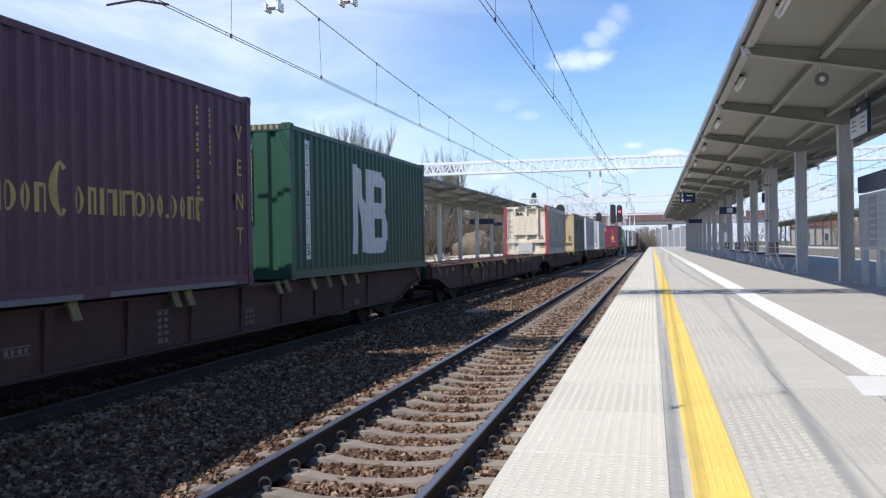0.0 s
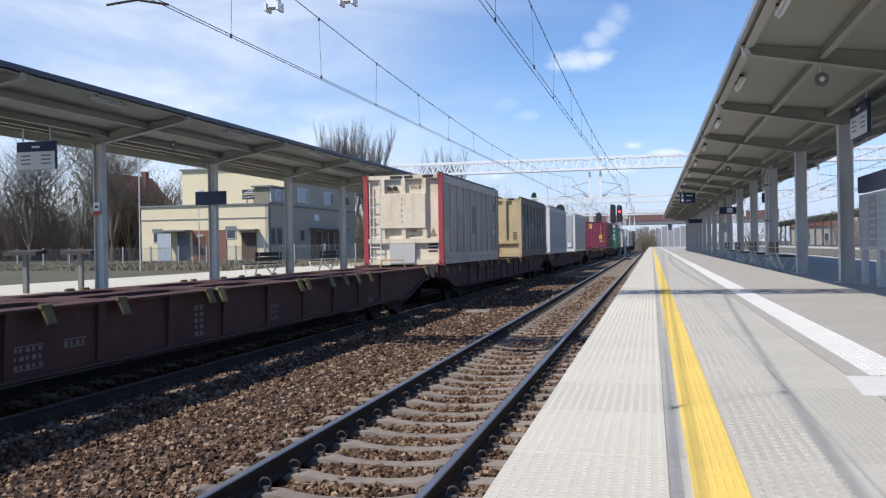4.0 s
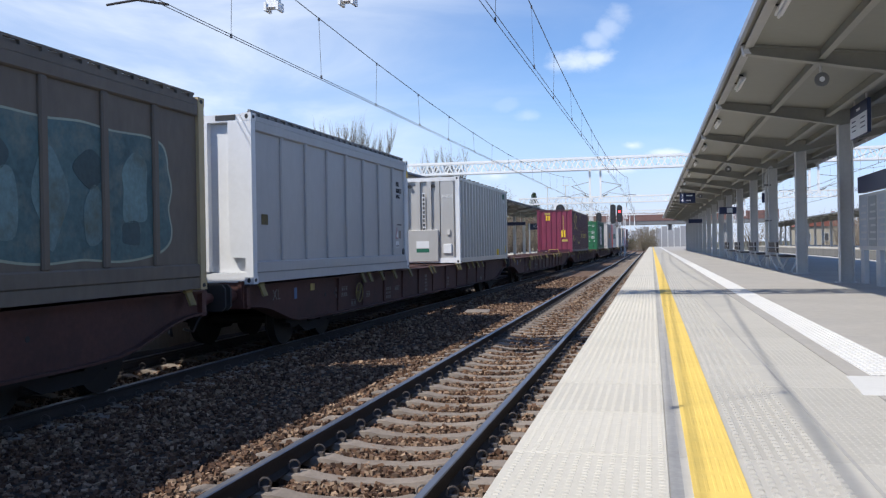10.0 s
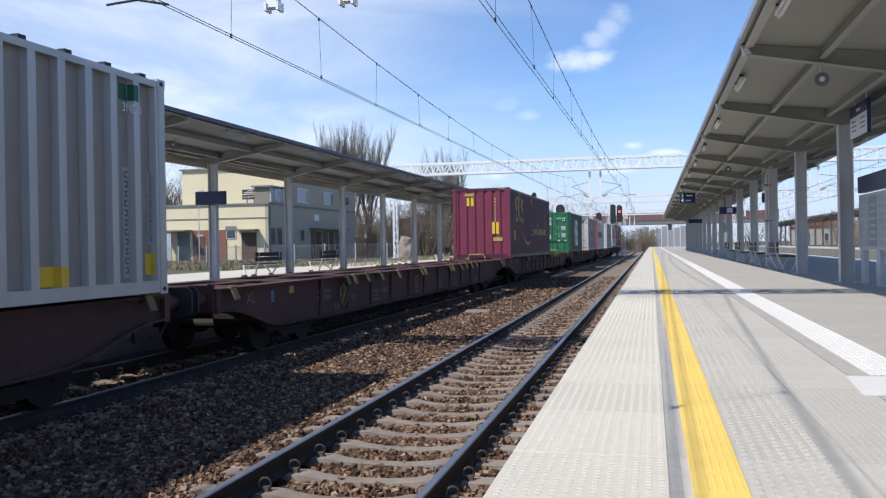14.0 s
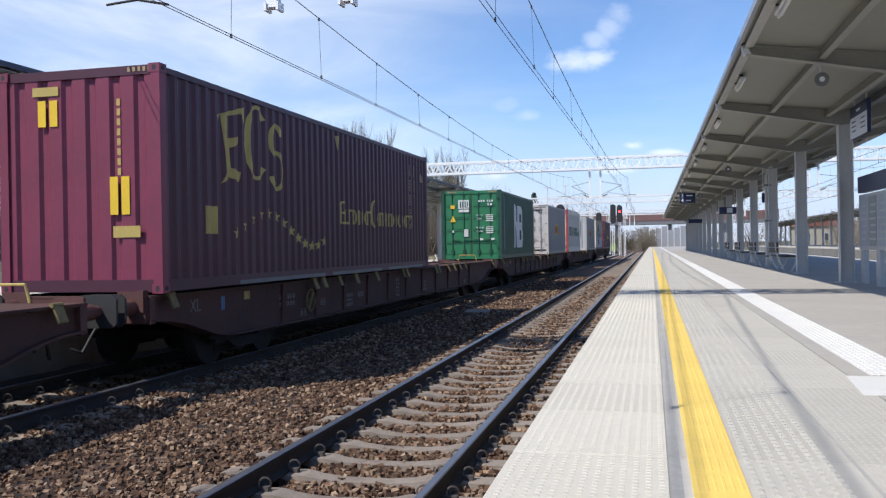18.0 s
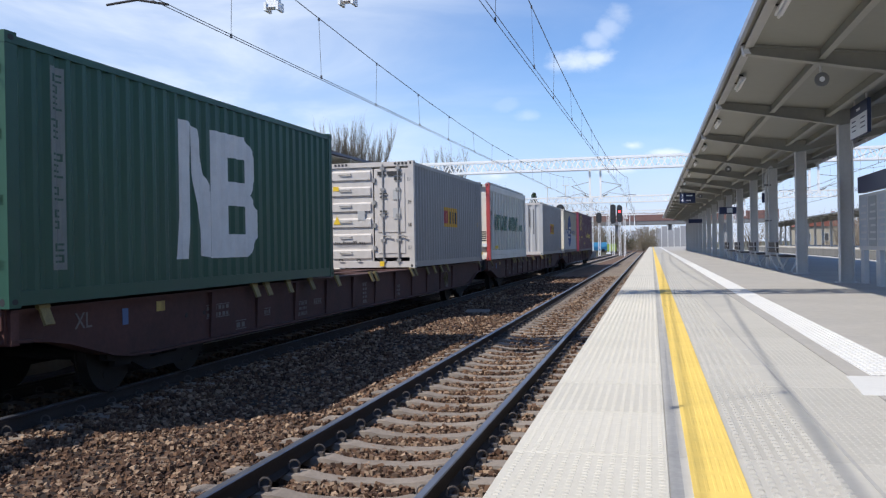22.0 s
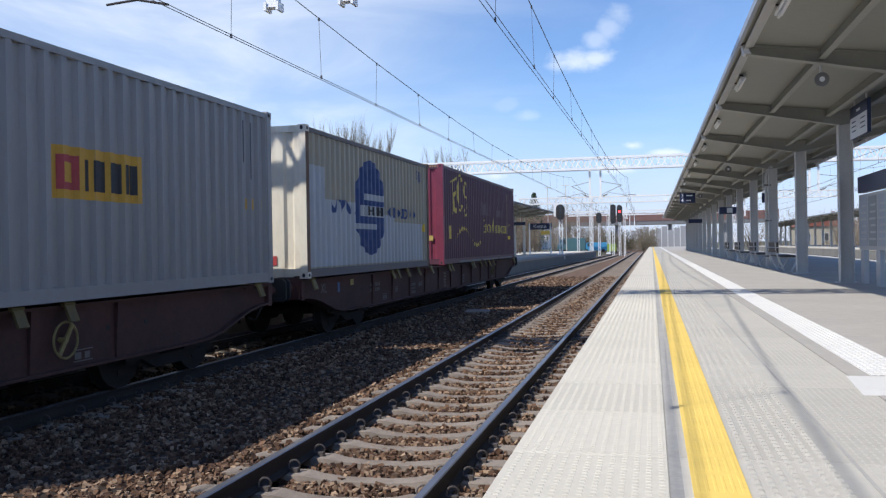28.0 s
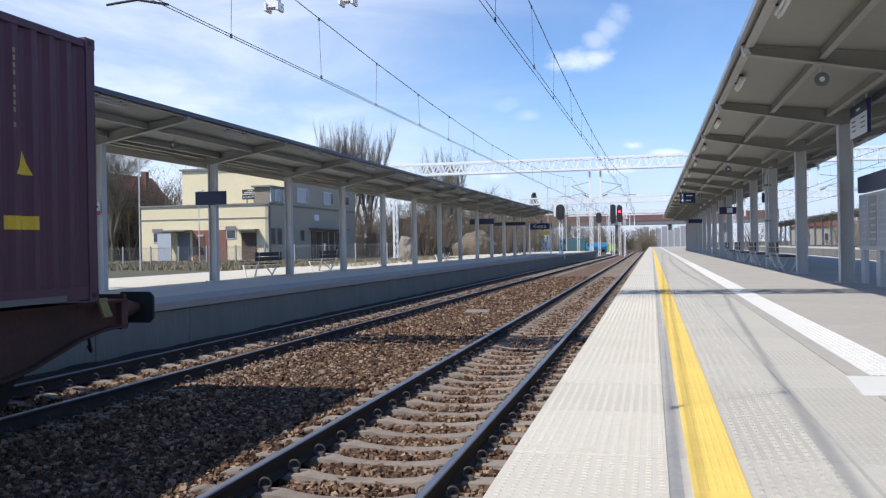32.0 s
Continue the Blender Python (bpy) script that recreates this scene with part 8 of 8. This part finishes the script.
def sc_container(front):
    L_, top = 8.6, 3.98
    c = container("shipping_container", "worn cream container with white and blue painted panels", "cream containers", front)
    frame_parts(c, L_, top, "rail_grime", "rust_brown", post_front="cream_end", roof="cream")
    part("post_rust", B((1.2245, 1.2285, 0.004, 0.146, DECK + 0.12, top - 0.12)), "rust_brown", c, "rust-brown flank of the corner post")
    end_rails(c, L_, top, "cream_end", back="cream")
    for s in (-1, 1):
        corrugated(c, "side_panel", "cream", "x", s * 1.205, 0.15, L_ - 0.15, DECK + 0.17, top - 0.11, 0.05, 0.278, 0.08, 0.045)
    # leading end brightened for the sun, the rest in the shade tone
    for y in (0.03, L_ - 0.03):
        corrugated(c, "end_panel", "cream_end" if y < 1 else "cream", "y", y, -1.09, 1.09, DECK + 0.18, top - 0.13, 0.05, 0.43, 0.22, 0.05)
    end_bars(c, [(0.0, 0.1, top - 0.4 - 0.12 * i, top - 0.32 - 0.12 * i) for i in range(10)], "black_paint", "marking", 0.026)
    end_bars(c, [(0.45, 0.62, DECK + 0.25, DECK + 0.42)], "red_post", "placard", 0.02)
    # white and blue areas as thin painted sheets in steps
    side_poly(c, [(0.16, DECK + 0.2), (8.1, DECK + 0.2), (8.1, DECK + 1.15), (5.6, DECK + 1.15), (5.6, DECK + 1.3), (4.2, DECK + 1.3), (4.2, DECK + 1.5), (0.95, DECK + 1.5), (0.95, top - 0.7), (0.16, top - 0.7)], "white_faded", "painted_panel", 1.2065, "white painted panel")
    cy, cz = 3.72, top - 1.38
    ring = []
    for i in range(28):
        a = 2 * math.pi * i / 28
        ring.append((cy + 1.03 * math.cos(a), cz + 1.05 * math.sin(a)))
    side_poly(c, ring, "blue", "emblem", 1.2125, "blue oval emblem")
    side_bars(c, [(cy - 0.62, cy + 0.98, cz - 0.2, cz + 0.04), (cy - 0.5, cy + 0.9, cz + 0.16, cz + 0.3), (cy - 0.98, cy + 0.4, cz - 0.48, cz - 0.36)], "white_faded", "emblem_band", 1.2172, "white band across the emblem")
    side_polys(c, fitted(1.3, 2.68, cz - 0.18, 0.27, "vvv.", gap=0.2, thick=0.06, thin=0.04) + fitted(4.85, 7.3, cz - 0.18, 0.25, "-onouo.oo", gap=0.2, thick=0.06, thin=0.04), "blue", "trade_name", 1.2125, "dark blue painted figures")
    side_bars(c, letter_bars(cy - 0.5, cy + 0.85, cz - 0.17, 0.2, "CCCCCCC", 0.7), "black_paint", "trade_name", 1.2222)
    words("5", 0.34, "blue", c, Matrix.Translation((1.21, 7.5, top - 0.4)) @ SIDE)
    side_bars(c, [(7.66, 7.84, top - 0.55, top - 0.27), (7.9, 8.02, top - 0.55, top - 0.27)], "blue", "marking", 1.2065)
    side_poly(c, [(8.02, DECK + 0.95), (8.26, DECK + 0.95), (8.14, DECK + 1.2)], "warn", "warning_triangle", 1.2125, "yellow warning triangle")
    return c


M["cream_white"] = mat("container_cream_white", (0.68, 0.66, 0.59), 0.55, var=0.09, scale=1.6, stain=0.25, stain_color=(0.44, 0.41, 0.33), stain_scale=1.3, stretch=(1, 1, 0.35))


# ---- container wagon ----
WL = 23.55


def holed_plate(y0, y1, inner, margin):
    """Half-open deck: a steel plate from side to side with a rounded opening left and right of the middle."""
    bm = bmesh.new()
    n = 32
    for s in (-1, 1):
        xa, xb = (0.0, 0.818) if s > 0 else (-0.818, 0.0)
        cx, cy = s * (inner + 0.80) / 2, (y0 + y1) / 2
        rx, ry = (0.80 - inner) / 2, (y1 - y0) / 2 - margin
        rings = [[], [], [], []]
        for i in range(n):
            a = 2 * math.pi * (i + 0.5) / n
            c, d = math.cos(a), math.sin(a)
            q = (abs(c) ** 4 + abs(d) ** 4) ** -0.25
            hx, hy = cx + rx * c * q, cy + ry * d * q
            m = max(abs(c), abs(d))
            ox, oy = cx + c / m * 10, cy + d / m * 10
            ox = xa if c / m < -0.999 else xb if c / m > 0.999 else (xa + xb) / 2 + (xb - xa) / 2 * c / m
            oy = y0 if d / m < -0.999 else y1 if d / m > 0.999 else (y0 + y1) / 2 + (y1 - y0) / 2 * d / m
            for k, p in enumerate(((ox, oy, 1.142), (hx, hy, 1.142), (hx, hy, 1.06), (ox, oy, 1.112))):
                rings[k].append(bm.verts.new(p))
        for u, v in zip(rings, rings[1:] + rings[:1]):
            for i in range(n):
                j = (i + 1) % n
                bm.faces.new((u[i], u[j], v[j], v[i]))
    return bm


def build_wagon():
    w = thing("container_wagon", "long rust-brown skeleton container wagon with folded yellow latches", "railway wagon", "container wagons")
    belly = [(0, 0.83), (0.5, 0.80), (0.9, 0.73), (1.3, 0.62), (1.7, 0.51), (2.1, 0.45), (2.6, 0.43)]
    low = belly + [(WL - y, z) for y, z in belly[::-1]]
    out = low + [(WL, 1.13), (0, 1.13)]
    for s in (-1, 1):
        bm = bmesh.new()
        a, b = sorted((s * 1.02, s * 1.045))
        prism(bm, out, "x", a, b)
        a, b = sorted((s * 0.82, s * 1.13))
        box(bm, a, b, 0, WL, 1.115, 1.145)
        for (y0, z0), (y1, z1) in zip(low, low[1:]):
            prism(bm, [(y0, z0 - 0.02), (y1, z1 - 0.02), (y1, z1 + 0.012), (y0, z0 + 0.012)], "x", a, b)
        part("side_beam", bm, "wagon", w)
    for i in range(15):
        y = 1.2 + (WL - 2.4) * i / 14
        part("cross_beam", B((-1.0, 1.0, y - 0.09, y + 0.09, 0.88, 1.11)), "wagon", w)
    # deck plates with two long rounded openings each
    bays = 8
    for i in range(bays):
        ya, yb = 0.92 + (WL - 1.84) * i / bays, 0.92 + (WL - 1.84) * (i + 1) / bays
        if i:
            part("deck_strip", B((-0.82, 0.82, ya - 0.16, ya + 0.16, 1.128, 1.149)), "wagon", w)
        part("deck_plate", holed_plate(ya, yb, 0.16, 0.26 if i % 2 else 0.42), "wagon", w)
    part("centre_beam", B((-0.16, 0.16, 0.3, WL - 0.3, 0.72, 1.08)), "wagon", w)
    # brake gear slung under the middle, unseen; added to block the view through
    for ya, yb, hw, za in ((5.0, 7.6, 0.42, 0.34), (8.0, 9.3, 0.55, 0.30), (9.8, 13.2, 0.36, 0.36), (13.7, 15.0, 0.5, 0.32), (15.4, 18.4, 0.40, 0.35)):
        part("brake_box", B((-hw, hw, ya, yb, za, 0.86)), "bogie", w, bevel=0.03)
    for bx in (-0.62, 0.62):
        bm = bmesh.new()
        pipe(bm, [(bx, 4.4, 0.52), (bx, 9.0, 0.42), (bx, 14.5, 0.42), (bx, WL - 4.4, 0.52)], 0.03, 6)
        part("brake_rod", bm, "bogie", w)
    for ya in (8.65, 14.3):
        bm = bmesh.new()
        tube(bm, (-0.6, ya, 0.5), (0.72, ya, 0.5), 0.17, n=14)
        part("air_cylinder", bm, "bogie", w, "dark air cylinder")
    for y0, y1 in ((0.0, 0.9), (WL - 0.9, WL)):
        part("end_plate", B((-1.1, 1.1, y0, y1, 1.10, 1.138)), "wagon", w)
    for y, d in ((0, -1), (WL, 1)):
        part("headstock", B((-1.12, 1.12, min(y, y - d * 0.12), max(y, y - d * 0.12), 0.78, 1.12)), "wagon_red", w, "faded red headstock")
        for x in (-0.875, 0.875):
            bm = bmesh.new()
            box(bm, x - 0.2, x + 0.2, min(y, y + d * 0.04), max(y, y + d * 0.04), 0.80, 1.2)
            tube(bm, (x, y + d * 0.03, 1.0), (x, y + d * 0.4, 1.0), 0.1, n=14)
            tube(bm, (x, y + d * 0.3, 1.0), (x, y + d * 0.54, 1.0), 0.075, n=14)
            bf = part("buffer", bm, "wagon_red", w, "round buffer on a red base")
            bm = bmesh.new()
            prism(bm, [(x - 0.26, 0.86), (x - 0.2, 0.80), (x + 0.2, 0.80), (x + 0.26, 0.86), (x + 0.26, 1.14), (x + 0.2, 1.20), (x - 0.2, 1.20), (x - 0.26, 1.14)], "y", y + d * 0.53, y + d * 0.57)
            part("buffer_head", bm, "dark", bf)
        bm = bmesh.new()
        tube(bm, (0, y, 0.98), (0, y + d * 0.35, 0.9), 0.04, n=8)
        tube(bm, (0, y + d * 0.35, 0.9), (0, y + d * 0.5, 0.62), 0.04, n=8)
        part("coupling", bm, "dark", w)
        for x in (-0.42, 0.42):
            bm = bmesh.new()
            pipe(bm, [(x, y, 0.86), (x, y + d * 0.18, 0.7), (x * 0.85, y + d * 0.33, 0.45), (x * 0.6, y + d * 0.42, 0.5)], 0.022, 6)
            part("brake_hose", bm, "dark", w)
    # yellow shunter's rail at the leading end and a red lamp bracket
    bm = bmesh.new()
    pipe(bm, [(-0.25, WL - 0.12, 1.15), (-0.22, WL - 0.12, 1.36), (0.4, WL - 0.12, 1.36), (0.46, WL - 0.12, 1.15)], 0.02, 8)
    part("hand_rail", bm, "yellow_steel", w, "yellow tubular hand rail")
    part("lamp_bracket", B((1.0, 1.06, -0.06, 0.05, 0.94, 1.22)), "wagon_red", w)
    # folded latches over the side and uprights below them
    bm = bmesh.new()
    prism(bm, [(1.135, 1.15), (1.165, 1.15), (1.24, 0.97), (1.21, 0.955)], "y", -0.075, 0.075)
    tube(bm, (1.145, -0.09, 1.155), (1.145, 0.09, 1.155), 0.028, n=8)
    latch = finish(bm, "latch", "latch")
    bm = bmesh.new()
    prism(bm, [(1.046, 0.44), (1.07, 0.44), (1.105, 1.11), (1.046, 1.11)], "y", -0.07, 0.07)
    stiff = finish(bm, "upright", "wagon")
    for y in (0.45, 5.4, 5.85, 6.7, 7.7, 9.05, 11.15, 11.5, 14.4, 14.75, 15.93, 16.72, 17.5, 18.3, 23.0):
        place("latch", latch, w, 0, y, 0)
        place("latch", latch, w, 0, y, 0, 0, 0, 180).location.y = y
    for i in range(11):
        y = 4.2 + (WL - 8.4) * i / 10
        place("upright", stiff, w, 0, y, 0)
        place("upright", stiff, w, 0, y, 0, 0, 0, 180)
    # stencils and plates on the side
    words("XL", 0.26, "faded_white", w, Matrix.Translation((1.048, 1.25, 0.93)) @ SIDE, label="white stencilled letters")
    x = 1.047
    side_bars(w, [(2.0, 2.12, 0.82, 1.02)], "blueplate", "placard", x, "small blue placard")
    def stencil(y0, y1, z0, z1, cols, rows_, label):
        """A ruled field of faded marks."""
        items = [(y0, y1, z0, z0 + 0.012), (y0, y1, z1 - 0.012, z1)]
        for r in range(rows_):
            for q in range(cols):
                a_, b_ = y0 + (y1 - y0) * (q + 0.15) / cols, y0 + (y1 - y0) * (q + 0.8) / cols
                c_ = z0 + (z1 - z0) * (r + 0.2) / rows_
                items.append((a_, b_ - 0.02 * ((q + r) % 2), c_, c_ + (z1 - z0) * 0.55 / rows_))
        side_bars(w, items, "faded_white", "data_panel", x, label)

    stencil(7.3, 7.78, 0.5, 0.76, 5, 3, "ruled field of faded white marks")
    stencil(10.9, 11.2, 0.5, 0.94, 2, 5, "upright field of faded white marks")
    stencil(5.95, 6.2, 0.62, 0.74, 3, 1, "small faded white mark")
    stencil(4.95, 5.3, 0.48, 0.62, 2, 1, "small ruled white mark")
    stencil(4.05, 4.75, 0.72, 0.92, 6, 2, "row of faded white figures")
    stencil(8.1, 8.5, 0.66, 0.76, 4, 1, "faded white figures")
    stencil(13.3, 13.75, 0.52, 0.78, 4, 3, "ruled field of faded white marks")
    stencil(18.5, 18.85, 0.48, 0.62, 2, 1, "small ruled white mark")
    for yw in (5.28, 18.27):
        bm = bmesh.new()
        n = 24
        pipe(bm, [(1.13, yw + 0.2 * math.cos(2 * math.pi * i / n), 0.76 + 0.2 * math.sin(2 * math.pi * i / n)) for i in range(n + 1)], 0.014, 6)
        tube(bm, (1.13, yw - 0.11, 0.6), (1.13, yw + 0.11, 0.92), 0.026, n=6)
        tube(bm, (1.02, yw, 0.76), (1.15, yw, 0.76), 0.03, n=8)
        part("brake_wheel", bm, "latch", w, "yellow hand brake wheel")
    side_bars(w, [(2.75, 2.95, 0.93, 1.06)], "yellow_steel", "lashing_plate", 1.05)
    for y in (3.5, 4.0, WL - 3.6, WL - 4.4):
        bm = bmesh.new()
        tube(bm, (1.0455, y, 0.82), (1.049, y, 0.82), 0.035, n=10)
        part("drain_hole", bm, "dark", w)
    # bogies
    for yc in (2.95, WL - 2.95):
        bm = bmesh.new()
        for s in (-1, 1):
            prism(bm, [(yc - 1.25, 0.42), (yc - 1.2, 0.62), (yc - 0.5, 0.55), (yc - 0.3, 0.36), (yc + 0.3, 0.36), (yc + 0.5, 0.55), (yc + 1.2, 0.62), (yc + 1.25, 0.42), (yc + 0.7, 0.34), (yc + 0.4, 0.2), (yc - 0.4, 0.2), (yc - 0.7, 0.34)], "x", s * 0.92, s * 1.02)
            for q in (-0.9, 0.9):
                box(bm, s * 0.97 - 0.05, s * 0.97 + 0.045, yc + q - 0.16, yc + q + 0.16, 0.32, 0.6)
        box(bm, -0.95, 0.95, yc - 0.2, yc + 0.2, 0.4, 0.68)
        bg = part("bogie_frame", bm, "bogie", w, "cast bogie frame coloured as in deep shade")
        for q in (-0.9, 0.9):
            bm = bmesh.new()
            for s in (-1, 1):
                tube(bm, (s * 0.69, 0, 0), (s * 0.825, 0, 0), 0.455, n=28)
                tube(bm, (s * 0.665, 0, 0), (s * 0.69, 0, 0), 0.48, n=28)
                for k in range(3):
                    a = 2 * math.pi * k / 3
                    tube(bm, (s * 0.826, 0.26 * math.cos(a), 0.26 * math.sin(a)), (s * 0.834, 0.26 * math.cos(a), 0.26 * math.sin(a)), 0.06, n=8)
            tube(bm, (-0.98, 0, 0), (0.98, 0, 0), 0.08, n=12)
            ws = part("wheelset", bm, "wheel", w, "steel wheelset")
            ws.matrix_basis = pose(0, yc + q, 0.457)
    return w


def build_train():
    first = build_wagon()
    riding(first, -1.07 + 0.63)
    for i in range(1, 9):
        w = copy_thing(first, pose(0, 0, 0))
        riding(w, -1.07 + 0.63 + 24.82 * i)
    # the hand brake is near one end only
    wagons = [ob for ob, _ in TRAIN]
    for i, w in enumerate(wagons):
        for ch in [o for o in w.children if o.name.startswith("brake_wheel")]:
            if (ch.data.vertices[0].co.y > 12) != (i in (2, 6, 7, 8)):
                bpy.data.objects.remove(ch)
    full = "faded purple-brown corrugated container with gold bars and stars"
    ecs_container(-0.7, 13.62, 4.10, "purple", full, 0.92, (7.01, 12.17), True)
    nb_container(14.42, 3.92, False, "dark green corrugated container with a plain end darkened as in shade")
    rb_container(49.2)
    sl_container(63.83)
    wh_container(74.05)
    cp_container(88.63)
    ecs_container(123.8, 13.25, 4.155, "maroon", "deep maroon corrugated container with gold bars and stars", 0.47, (6.62, 11.75))
    nb_container(148.34, 3.935, True, "dark green corrugated container with closed double doors")
    be_container(163.0, 3.96, True, "grey corrugated container with closed doors and an orange plate")
    vd_container(173.3)
    be_container(188.0, 3.97, False, "grey corrugated container with a plain pale end wall")
    sc_container(198.15)
    ecs_container(208.4, 12.55, 4.14, "purple", "sun-faded maroon corrugated container at the end of the train", 0.0, (6.05, 10.9), gold="gold_bright")


def motions():
    for ob, front in TRAIN:
        rows = []
        for i in range(17):
            t = 2.0 * i
            y = front - travel(t)
            rows.append((t, pose(FAR_X + K * y, y, 0, 0, 0, -LEAN)))
        walk(ob, rows)
        for ws in [o for o in ob.children if o.name.startswith("wheelset")]:
            home = ws.matrix_basis.translation.copy()
            walk(ws, [(f / 30, Matrix.Translation(home) @ pose(0, 0, 0, math.degrees(travel(f / 30) / 0.457))) for f in range(0, 961, 2)])


build_train()
motions()
